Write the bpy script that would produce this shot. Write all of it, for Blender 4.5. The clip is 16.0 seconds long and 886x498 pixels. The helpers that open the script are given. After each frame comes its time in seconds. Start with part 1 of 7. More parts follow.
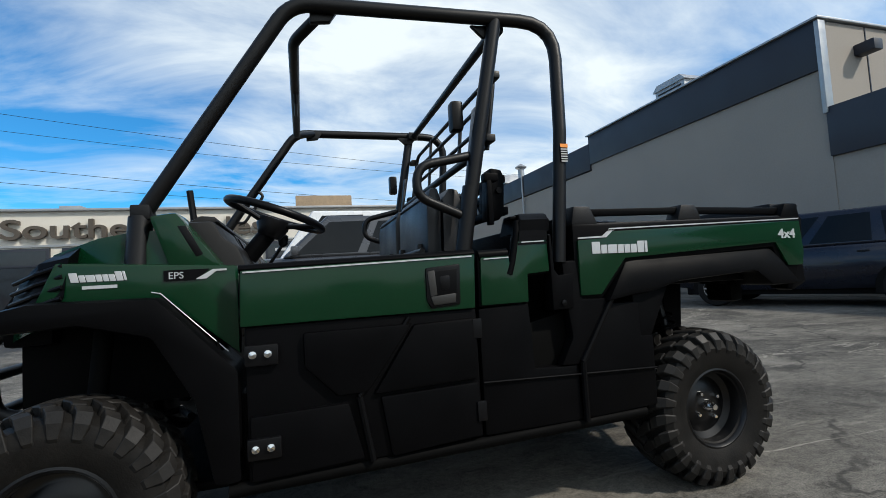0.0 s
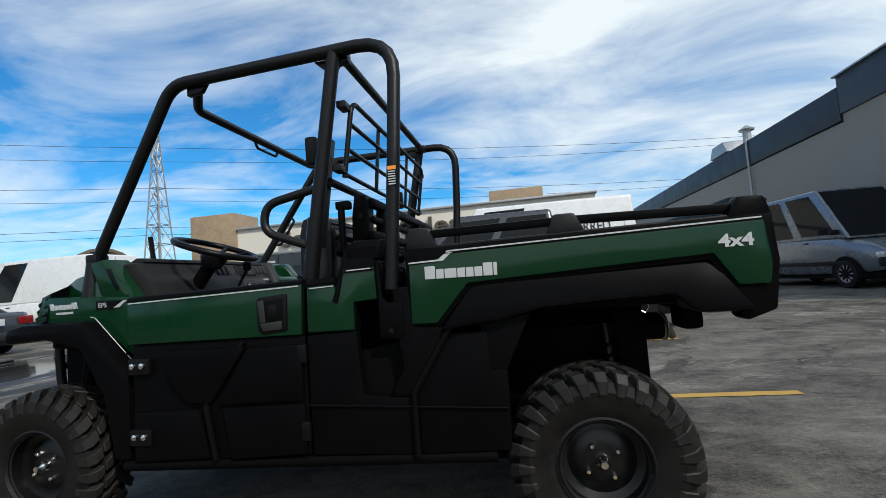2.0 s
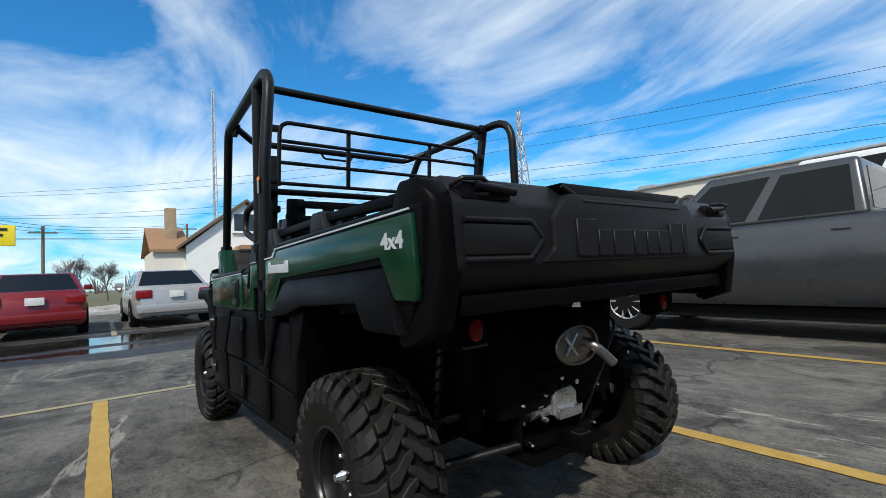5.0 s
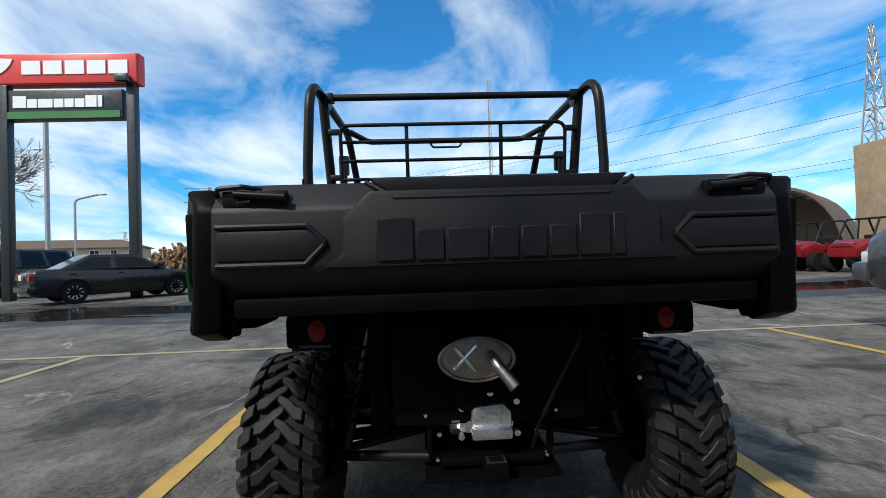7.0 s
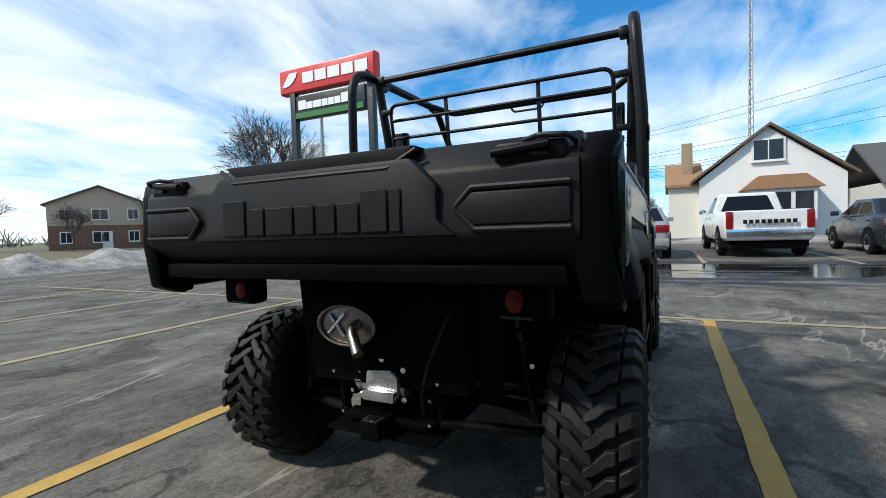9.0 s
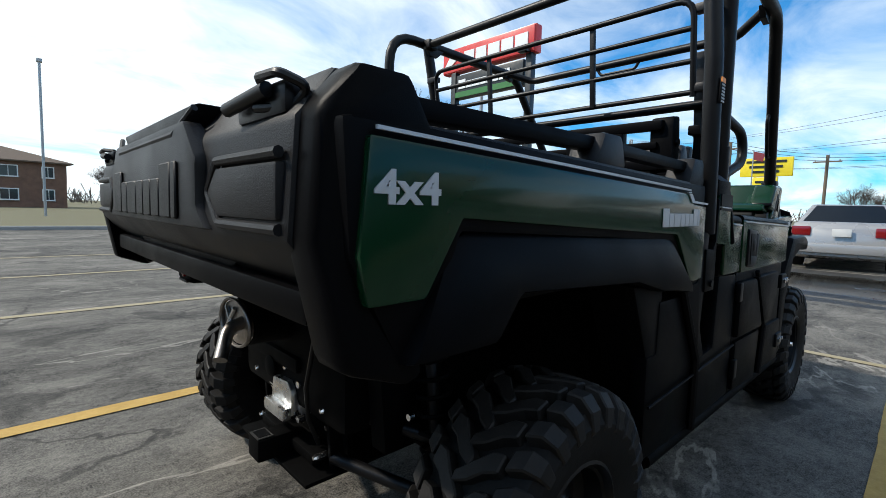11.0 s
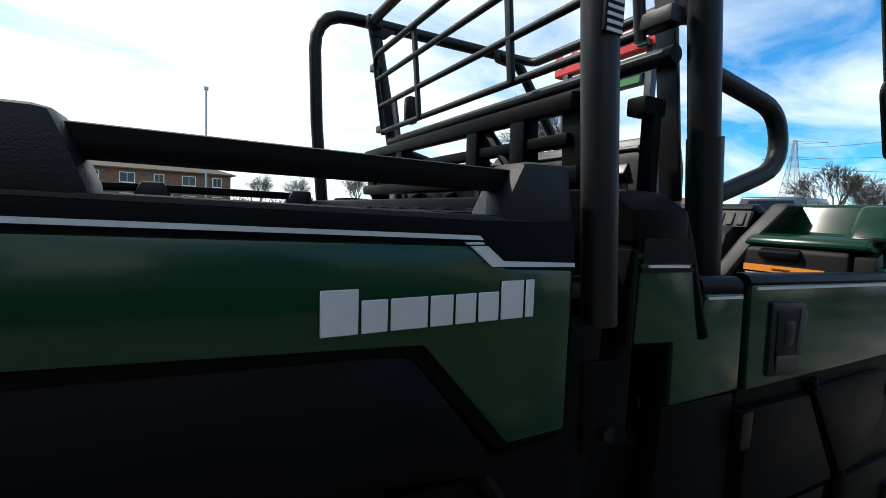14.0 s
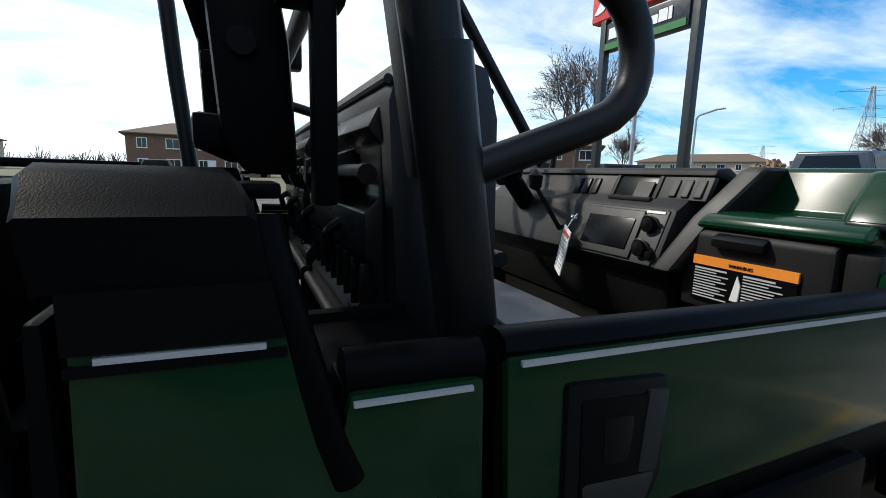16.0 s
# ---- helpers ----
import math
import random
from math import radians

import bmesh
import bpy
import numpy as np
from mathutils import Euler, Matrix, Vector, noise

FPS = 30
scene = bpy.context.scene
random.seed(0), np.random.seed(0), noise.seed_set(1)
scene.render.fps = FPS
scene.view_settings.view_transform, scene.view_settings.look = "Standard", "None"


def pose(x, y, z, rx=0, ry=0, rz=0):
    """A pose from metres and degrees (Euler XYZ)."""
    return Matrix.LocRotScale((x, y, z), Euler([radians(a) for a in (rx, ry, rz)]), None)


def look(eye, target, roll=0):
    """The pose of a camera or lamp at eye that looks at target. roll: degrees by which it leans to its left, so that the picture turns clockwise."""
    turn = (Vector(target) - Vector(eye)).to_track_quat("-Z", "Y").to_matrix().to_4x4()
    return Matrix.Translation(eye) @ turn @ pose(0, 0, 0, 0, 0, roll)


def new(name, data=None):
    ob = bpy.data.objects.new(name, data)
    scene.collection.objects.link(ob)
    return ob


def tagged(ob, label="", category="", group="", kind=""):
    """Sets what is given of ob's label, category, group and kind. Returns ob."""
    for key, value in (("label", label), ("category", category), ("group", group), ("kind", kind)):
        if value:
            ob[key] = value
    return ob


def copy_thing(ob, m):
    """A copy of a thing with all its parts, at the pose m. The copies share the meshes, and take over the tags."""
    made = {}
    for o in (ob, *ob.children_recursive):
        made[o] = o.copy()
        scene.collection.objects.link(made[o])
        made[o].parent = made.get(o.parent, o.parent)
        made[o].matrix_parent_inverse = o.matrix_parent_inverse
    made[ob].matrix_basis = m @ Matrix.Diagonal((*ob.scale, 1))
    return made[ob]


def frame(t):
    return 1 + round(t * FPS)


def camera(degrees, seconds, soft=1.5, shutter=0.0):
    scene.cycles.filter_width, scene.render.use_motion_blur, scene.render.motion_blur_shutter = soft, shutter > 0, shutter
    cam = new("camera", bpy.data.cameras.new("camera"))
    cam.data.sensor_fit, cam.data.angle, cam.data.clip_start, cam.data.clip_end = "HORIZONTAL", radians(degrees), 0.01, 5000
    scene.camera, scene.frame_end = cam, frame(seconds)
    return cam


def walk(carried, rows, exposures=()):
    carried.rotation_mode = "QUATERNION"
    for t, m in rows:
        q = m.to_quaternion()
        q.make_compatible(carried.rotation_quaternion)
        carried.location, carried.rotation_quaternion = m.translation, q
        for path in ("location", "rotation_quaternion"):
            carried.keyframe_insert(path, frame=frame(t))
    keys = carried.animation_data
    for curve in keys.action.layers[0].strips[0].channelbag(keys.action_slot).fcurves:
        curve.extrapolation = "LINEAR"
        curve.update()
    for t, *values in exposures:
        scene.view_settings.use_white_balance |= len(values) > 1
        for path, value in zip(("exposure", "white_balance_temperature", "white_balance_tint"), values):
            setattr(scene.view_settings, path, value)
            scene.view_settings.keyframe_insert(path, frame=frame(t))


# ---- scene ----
cam = camera(88.0, 16.0, soft=0.7)
PATH = [
    (0, (1.663, 2.372, 0.954), (1.072, 0.465, 1.071), -3.41),
    (0.5, (1.333, 2.461, 0.973), (1.029, 0.488, 1.103), -3.88),
    (1, (0.945, 2.484, 0.970), (0.869, 0.490, 1.100), -4.32),
    (1.5, (0.615, 2.491, 0.990), (0.734, 0.499, 1.120), -4.35),
    (2, (0.200, 2.468, 1.002), (0.553, 0.503, 1.133), -4.50),
    (2.5, (-0.133, 2.375, 0.989), (0.446, 0.465, 1.120), -4.48),
    (3, (-0.496, 2.265, 0.999), (0.304, 0.435, 1.125), -4.36),
    (3.2, (-0.630, 2.212, 1.001), (0.249, 0.419, 1.120), -4.31),
    (5.3, (-1.539, 1.207, 0.969), (0.160, 0.158, 1.071), -2.79),
    (5.5, (-1.591, 1.080, 0.987), (0.166, 0.130, 1.087), -2.77),
    (6, (-1.692, 0.784, 1.011), (0.185, 0.098, 1.100), -2.56),
    (6.5, (-1.739, 0.506, 1.000), (0.222, 0.119, 1.066), -2.02),
    (7, (-1.794, 0.209, 1.004), (0.204, 0.117, 1.039), -1.89),
    (7.5, (-1.835, -0.098, 1.027), (0.157, 0.083, 1.048), -2.06),
    (8, (-1.783, -0.378, 1.004), (0.177, 0.021, 0.997), -1.72),
    (8.5, (-1.712, -0.645, 0.981), (0.184, -0.012, 0.940), -2.37),
    (9, (-1.615, -0.900, 1.001), (0.178, -0.018, 0.914), -1.89),
    (9.2, (-1.552, -0.984, 1.009), (0.209, -0.041, 0.919), -1.13),
    (11.3, (-0.780, -1.274, 1.029), (0.548, 0.212, 0.859), 0.55),
    (11.5, (-0.719, -1.274, 1.028), (0.585, 0.234, 0.864), -0.43),
    (12, (-0.543, -1.282, 1.039), (0.671, 0.300, 0.885), -1.05),
    (12.5, (-0.359, -1.293, 1.047), (0.720, 0.387, 0.934), -1.58),
    (13, (-0.165, -1.283, 1.043), (0.829, 0.450, 0.961), -0.43),
    (13.5, (0.020, -1.265, 1.097), (1.008, 0.471, 0.987), 1.73),
    (14, (0.194, -1.265, 1.129), (1.146, 0.487, 0.975), 2.44),
    (14.5, (0.382, -1.275, 1.154), (1.220, 0.530, 0.950), 2.89),
    (15, (0.525, -1.236, 1.161), (1.323, 0.582, 0.920), 3.31),
    (15.5, (0.683, -1.193, 1.173), (1.467, 0.618, 0.845), 2.33),
    (16, (0.864, -1.132, 1.178), (1.653, 0.676, 0.853), 1.57),
]
walk(cam, [(t, look(eye, target, roll)) for t, eye, target, roll in PATH],
     exposures=((0.0, -0.10), (3.0, -0.20), (5.4, 0.03), (9.2, 0.08), (11.5, 0.20), (12.5, 0.27), (14.0, 0.24), (15.0, 0.12), (16.0, 0.12)))

# ---------------------------------------------------------------- light
SUN_TO = Vector((-0.54, 0.495, 0.682)).normalized()
sun_data = bpy.data.lights.new("sun", "SUN")
sun_data.energy, sun_data.angle, sun_data.color = 3.6, radians(2.4), (1.0, 0.93, 0.83)
sun = new("sun", sun_data)
sun.matrix_world = look(SUN_TO * 60, (0, 0, 0))

world = bpy.data.worlds.new("sky")
scene.world = world
world.use_nodes = True
wt = world.node_tree
wt.nodes.clear()


def wn(kind, **values):
    n = wt.nodes.new(kind)
    for k, v in values.items():
        n.inputs[k].default_value = v
    return n


def wlink(a, i, b, j):
    wt.links.new(a.outputs[i], b.inputs[j])


sky = wn("ShaderNodeTexSky")
sky.sky_type = "NISHITA"
sky.sun_disc = False
sky.sun_elevation = math.asin(SUN_TO.z)
sky.sun_rotation = math.atan2(SUN_TO.x, SUN_TO.y)
sky.air_density, sky.dust_density, sky.ozone_density = 1.0, 0.6, 2.4
coord = wn("ShaderNodeTexCoord")
# clouds lie on a flat layer: direction divided by its height
sep = wn("ShaderNodeSeparateXYZ")
wlink(coord, "Generated", sep, 0)
high = wt.nodes.new("ShaderNodeMath")
high.operation = "MAXIMUM"
high.inputs[1].default_value = 0.0
wlink(sep, "Z", high, 0)
lift = wt.nodes.new("ShaderNodeMath")
lift.operation = "ADD"
lift.inputs[1].default_value = 0.16
wlink(high, 0, lift, 0)
comb = wn("ShaderNodeCombineXYZ")
for axis in ("X", "Y"):
    dv = wt.nodes.new("ShaderNodeMath")
    dv.operation = "DIVIDE"
    wlink(sep, axis, dv, 0)
    wlink(lift, 0, dv, 1)
    wlink(dv, 0, comb, axis)
turn = wn("ShaderNodeMapping")
turn.inputs["Rotation"].default_value = (0, 0, radians(-62))
turn.inputs["Scale"].default_value = (0.85, 1.45, 1.0)
turn.inputs["Location"].default_value = (3.1, 0.7, 0.0)
wlink(comb, 0, turn, 0)
wisps = wn("ShaderNodeTexNoise", Scale=1.25, Detail=9.0, Roughness=0.58, Distortion=0.55)
wlink(turn, 0, wisps, "Vector")
puffs = wn("ShaderNodeTexNoise", Scale=0.55, Detail=5.0, Roughness=0.5, Distortion=0.2)
wlink(comb, 0, puffs, "Vector")
summed = wt.nodes.new("ShaderNodeMath")
summed.operation = "MULTIPLY_ADD"
summed.inputs[1].default_value = 0.62
wlink(wisps, "Fac", summed, 0)
half = wt.nodes.new("ShaderNodeMath")
half.operation = "MULTIPLY"
half.inputs[1].default_value = 0.42
wlink(puffs, "Fac", half, 0)
wlink(half, 0, summed, 2)
# thicker veil round the sun and low over the horizon
toward = wt.nodes.new("ShaderNodeVectorMath")
toward.operation = "DOT_PRODUCT"
toward.inputs[1].default_value = Vector((SUN_TO.x + 0.5, SUN_TO.y, 0.38)).normalized()
wlink(coord, "Generated", toward, 0)
veil = wt.nodes.new("ShaderNodeMapRange")
veil.inputs["From Min"].default_value, veil.inputs["From Max"].default_value = 0.45, 0.98
veil.inputs["To Min"].default_value, veil.inputs["To Max"].default_value = 0.0, 0.25
wlink(toward, "Value", veil, "Value")
low = wt.nodes.new("ShaderNodeMapRange")
low.inputs["From Min"].default_value, low.inputs["From Max"].default_value = 0.0, 0.28
low.inputs["To Min"].default_value, low.inputs["To Max"].default_value = 0.13, 0.0
wlink(sep, "Z", low, "Value")
add1 = wt.nodes.new("ShaderNodeMath")
wlink(summed, 0, add1, 0)
away = wt.nodes.new("ShaderNodeVectorMath")
away.operation = "DOT_PRODUCT"
away.inputs[1].default_value = Vector((-0.45, -0.80, 0.42)).normalized()
wlink(coord, "Generated", away, 0)
veil2 = wt.nodes.new("ShaderNodeMapRange")
veil2.inputs["From Min"].default_value, veil2.inputs["From Max"].default_value = 0.66, 1.0
veil2.inputs["To Min"].default_value, veil2.inputs["To Max"].default_value = 0.0, 0.17
wlink(away, "Value", veil2, "Value")
add3 = wt.nodes.new("ShaderNodeMath")
wlink(veil, 0, add3, 0)
wlink(veil2, 0, add3, 1)
ahead = wt.nodes.new("ShaderNodeVectorMath")
ahead.operation = "DOT_PRODUCT"
ahead.inputs[1].default_value = Vector((0.88, 0.20, 0.43)).normalized()
wlink(coord, "Generated", ahead, 0)
veil3 = wt.nodes.new("ShaderNodeMapRange")
veil3.inputs["From Min"].default_value, veil3.inputs["From Max"].default_value = 0.80, 1.0
veil3.inputs["To Min"].default_value, veil3.inputs["To Max"].default_value = 0.0, 0.04
wlink(ahead, "Value", veil3, "Value")
add4 = wt.nodes.new("ShaderNodeMath")
wlink(add3, 0, add4, 0)
wlink(veil3, 0, add4, 1)
add2 = wt.nodes.new("ShaderNodeMath")
wlink(add1, 0, add2, 0)
wlink(low, 0, add2, 1)
wlink(add4, 0, add1, 1)
cover = wn("ShaderNodeValToRGB")
cover.color_ramp.elements[0].position, cover.color_ramp.elements[0].color = 0.505, (0, 0, 0, 1)
cover.color_ramp.elements[1].position, cover.color_ramp.elements[1].color = 0.75, (1, 1, 1, 1)
wlink(add2, 0, cover, "Fac")
mixed = wt.nodes.new("ShaderNodeMix")
mixed.data_type = "RGBA"
wlink(cover, "Color", mixed, "Factor")
deep = wt.nodes.new("ShaderNodeMix")
deep.data_type, deep.blend_type = "RGBA", "MULTIPLY"
deep.inputs["Factor"].default_value = 1.0
deep.inputs[7].default_value = (0.235, 0.835, 1.19, 1)
wlink(sky, 0, deep, 6)
wlink(deep, 2, mixed, 6)
mixed.inputs[7].default_value = (7.2, 7.4, 7.7, 1)
back = wn("ShaderNodeBackground", Strength=0.145)
tone = wt.nodes.new("ShaderNodeMix")
tone.data_type, tone.blend_type = "RGBA", "MULTIPLY"
tone.inputs[0].default_value, tone.inputs[7].default_value = 1.0, (0.93, 1.0, 1.005, 1)
wt.links.new(mixed.outputs[2], tone.inputs[6])
wlink(tone, 2, back, "Color")
wout = wn("ShaderNodeOutputWorld")
wlink(back, 0, wout, 0)


# ---------------------------------------------------------------- materials
def mat(name, color, rough=0.6, metal=0.0, var=0.15, scale=6.0, fine=90.0, bump=0.0, bump_scale=300.0, tint=None,
        coat=0.0, rough_var=0.08, spec=0.5, emit=None):
    """A surface with colour that varies at two scales, uneven gloss and fine relief."""
    m = bpy.data.materials.new(name)
    m.use_nodes = True
    nt = m.node_tree
    b = nt.nodes["Principled BSDF"]
    b.inputs["Metallic"].default_value = metal
    b.inputs["Specular IOR Level"].default_value = spec
    b.inputs["Coat Weight"].default_value = coat
    b.inputs["Coat Roughness"].default_value = 0.06
    tc = nt.nodes.new("ShaderNodeTexCoord")
    n1 = nt.nodes.new("ShaderNodeTexNoise")
    n1.inputs["Scale"].default_value, n1.inputs["Detail"].default_value = scale, 5
    n2 = nt.nodes.new("ShaderNodeTexNoise")
    n2.inputs["Scale"].default_value, n2.inputs["Detail"].default_value = fine, 3
    for n in (n1, n2):
        nt.links.new(tc.outputs["Object"], n.inputs["Vector"])
    add = nt.nodes.new("ShaderNodeMath")
    add.operation = "MULTIPLY_ADD"
    add.inputs[1].default_value = 0.6
    nt.links.new(n1.outputs["Fac"], add.inputs[0])
    m2 = nt.nodes.new("ShaderNodeMath")
    m2.operation = "MULTIPLY"
    m2.inputs[1].default_value = 0.4
    nt.links.new(n2.outputs["Fac"], m2.inputs[0])
    nt.links.new(m2.outputs[0], add.inputs[2])
    ramp = nt.nodes.new("ShaderNodeValToRGB")
    c = Vector(color)
    t = Vector(tint) if tint else c
    ramp.color_ramp.elements[0].position, ramp.color_ramp.elements[1].position = 0.3, 0.7
    ramp.color_ramp.elements[0].color = (*(c * (1 - var)), 1)
    ramp.color_ramp.elements[1].color = (*(t * (1 + var)), 1)
    nt.links.new(add.outputs[0], ramp.inputs["Fac"])
    nt.links.new(ramp.outputs["Color"], b.inputs["Base Color"])
    rr = nt.nodes.new("ShaderNodeMapRange")
    rr.inputs["From Min"].default_value, rr.inputs["From Max"].default_value = 0.3, 0.7
    rr.inputs["To Min"].default_value = max(0.02, rough - rough_var)
    rr.inputs["To Max"].default_value = min(1.0, rough + rough_var)
    nt.links.new(n1.outputs["Fac"], rr.inputs["Value"])
    nt.links.new(rr.outputs[0], b.inputs["Roughness"])
    if bump:
        nb = nt.nodes.new("ShaderNodeTexNoise")
        nb.inputs["Scale"].default_value, nb.inputs["Detail"].default_value = bump_scale, 2
        nt.links.new(tc.outputs["Object"], nb.inputs["Vector"])
        bp = nt.nodes.new("ShaderNodeBump")
        bp.inputs["Strength"].default_value, bp.inputs["Distance"].default_value = bump, 0.004
        nt.links.new(nb.outputs["Fac"], bp.inputs["Height"])
        nt.links.new(bp.outputs[0], b.inputs["Normal"])
    if emit:
        b.inputs["Emission Color"].default_value, b.inputs["Emission Strength"].default_value = (*emit[:3], 1), emit[3]
    return m


BLACK = mat("moulded_black_plastic", (0.0026, 0.0026, 0.0030), 0.42, var=0.2, bump=0.10, bump_scale=750, rough_var=0.07, spec=0.045)
# grain of the tailgate; also the paler, sunlit black of bed caps and posts
GRAINED_SUNLIT = mat("grained_sunlit_black_plastic", (0.0075, 0.0075, 0.0083), 0.44, var=0.2, bump=0.22, bump_scale=420, rough_var=0.06, spec=0.22)
BLACKG = mat("smooth_black_plastic", (0.004, 0.004, 0.0046), 0.36, var=0.1, rough_var=0.05, spec=0.16)
GREEN = mat("dark_green_gloss_plastic", (0.0022, 0.027, 0.0098), 0.2, var=0.08, scale=2.0, rough_var=0.04, coat=0.15, spec=0.26)
TUBE = mat("black_powder_coat", (0.0045, 0.0045, 0.005), 0.40, var=0.12, bump=0.12, bump_scale=700, rough_var=0.05, spec=0.28)
RUBBER = mat("tyre_rubber", (0.005, 0.0049, 0.0048), 0.60, var=0.3, scale=14, bump=0.2, bump_scale=160, tint=(0.011, 0.0100, 0.0090), spec=0.16)
LUG = mat("paler_tread_rubber", (0.009, 0.0087, 0.0084), 0.56, var=0.3, scale=20, bump=0.15, bump_scale=200, tint=(0.015, 0.0137, 0.0124), spec=0.22)
RIM = mat("black_steel_rim", (0.0045, 0.0045, 0.005), 0.34, var=0.12, spec=0.35)
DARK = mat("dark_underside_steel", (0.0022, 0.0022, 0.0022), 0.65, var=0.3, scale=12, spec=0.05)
ALU = mat("cast_aluminium", (0.62, 0.62, 0.61), 0.30, 0.95, var=0.3, scale=22, bump=0.3, bump_scale=150)
CHROME = mat("bright_zinc", (0.75, 0.75, 0.74), 0.2, 1.0, var=0.08)
STEEL = mat("stained_stainless", (0.27, 0.245, 0.22), 0.36, 1.0, var=0.3, scale=18)
STRIPE = mat("silver_decal", (0.50, 0.51, 0.52), 0.35, 0.25, var=0.05)
DECALK = mat("black_decal", (0.003, 0.003, 0.0035), 0.4, var=0.05, spec=0.08)
VINYL = mat("black_seat_vinyl", (0.006, 0.0065, 0.008), 0.42, var=0.15, bump=0.12, bump_scale=420)
PAN = mat("satin_black_pan", (0.010, 0.010, 0.0105), 0.30, var=0.2, scale=9, rough_var=0.08, spec=0.35)
DASH = mat("charcoal_dash_plastic", (0.0085, 0.0083, 0.0080), 0.55, var=0.12, bump=0.10, bump_scale=700, spec=0.3)
DASHL = mat("grey_dash_trim", (0.015, 0.0145, 0.0135), 0.55, var=0.1)
ORANGE = mat("orange_label", (0.85, 0.27, 0.03), 0.5, var=0.05)
WHITE = mat("white_card", (0.75, 0.75, 0.73), 0.6, var=0.04)
INK = mat("printed_grey_text", (0.45, 0.45, 0.45), 0.6, var=0.05)
REDINK = mat("printed_red_text", (0.5, 0.08, 0.06), 0.6, var=0.05)
TAILRED = mat("bright_red_lamp_lens", (0.17, 0.003, 0.003), 0.25, var=0.35, scale=60, coat=0.1, spec=0.2)
REDLENS = mat("red_lamp_lens", (0.20, 0.005, 0.005), 0.2, var=0.2, scale=60, coat=0.5)
CLEARLENS = mat("clear_lamp_lens", (0.62, 0.64, 0.66), 0.12, 0.3, var=0.2, scale=50, coat=0.5)
SCREEN = mat("dark_display", (0.003, 0.003, 0.0035), 0.25, var=0.05, spec=0.12)
GLASS = mat("tinted_car_glass", (0.010, 0.012, 0.014), 0.05, var=0.1, spec=0.16, rough_var=0.02)
FLOORP = mat("grey_floor_panel", (0.11, 0.112, 0.12), 0.42, var=0.12, bump=0.08, bump_scale=500)


# ---------------------------------------------------------------- building helpers
def finish(name, bm, material, smooth=40):
    me = bpy.data.meshes.new(name)
    bmesh.ops.recalc_face_normals(bm, faces=bm.faces)
    for f in bm.faces:
        f.smooth = bool(smooth)
    if smooth:
        lim = radians(smooth)
        for e in bm.edges:
            if len(e.link_faces) != 2 or e.calc_face_angle(0) > lim:
                e.smooth = False
    bm.to_mesh(me)
    bm.free()
    me.materials.append(material)
    return me


def part(name, bm, material, parent, label="", smooth=40):
    ob = new(name, finish(name, bm, material, smooth))
    ob.parent = parent
    return tagged(ob, label)


def solid(name, bm, material, label, category, group="", kind="", smooth=40):
    return tagged(new(name, finish(name, bm, material, smooth)), label, category, group, kind)


def thing(name, label, category, group="", kind=""):
    ob = new(name)
    ob.empty_display_size = 0.1
    return tagged(ob, label, category, group, kind)


def nb():
    return bmesh.new()


def bevel(bm, w, seg=2, geom=None):
    if w > 0:
        bmesh.ops.bevel(bm, geom=geom or [e for e in bm.edges if e.calc_face_angle(3) > 0.4], offset=w, segments=seg,
                        profile=0.6, affect="EDGES", clamp_overlap=True)


def join(bm, other):
    me = bpy.data.meshes.new("tmp")
    other.to_mesh(me)
    other.free()
    bm.from_mesh(me)
    bpy.data.meshes.remove(me)
    return bm


def box(c, s, w=0.0, m=None, bm=None, seg=2):
    """A bevelled box of centre c and size s, turned by m."""
    o = nb()
    bmesh.ops.create_cube(o, size=1)
    bmesh.ops.scale(o, vec=s, verts=o.verts)
    bevel(o, min(w, min(s) * 0.45), seg)
    if m is not None:
        bmesh.ops.transform(o, matrix=m, verts=o.verts)
    bmesh.ops.translate(o, vec=c, verts=o.verts)
    return join(bm, o) if bm else o


def prism(pts, a, b, axis="y", w=0.0, bm=None, seg=2):
    """A plate: the outline pts (x,z for axis y; x,y for z; y,z for x) between a and b on the axis."""
    o = nb()
    put = {"y": lambda u, v, k: (u, k, v), "z": lambda u, v, k: (u, v, k), "x": lambda u, v, k: (k, u, v)}[axis]
    lo = [o.verts.new(put(u, v, a)) for u, v in pts]
    hi = [o.verts.new(put(u, v, b)) for u, v in pts]
    n = len(pts)
    o.faces.new(lo)
    o.faces.new(hi)
    for i in range(n):
        o.faces.new((lo[i], lo[(i + 1) % n], hi[(i + 1) % n], hi[i]))
    bmesh.ops.recalc_face_normals(o, faces=o.faces)
    bevel(o, w, seg)
    return join(bm, o) if bm else o


def rounded(pts, r, seg=5):
    """The open line pts with its inner corners rounded by r."""
    pts = [Vector(p) for p in pts]
    out = [pts[0]]
    for a, b, c in zip(pts, pts[1:], pts[2:]):
        u, v = (a - b), (c - b)
        ang = u.angle(v)
        d = min(r / math.tan(ang / 2) if ang > 0.01 else 0, u.length * 0.49, v.length * 0.49)
        p, q = b + u.normalized() * d, b + v.normalized() * d
        for i in range(seg + 1):
            t = i / seg
            out.append(p * (1 - t) ** 2 + b * 2 * t * (1 - t) + q * t * t)
    out.append(pts[-1])
    return out


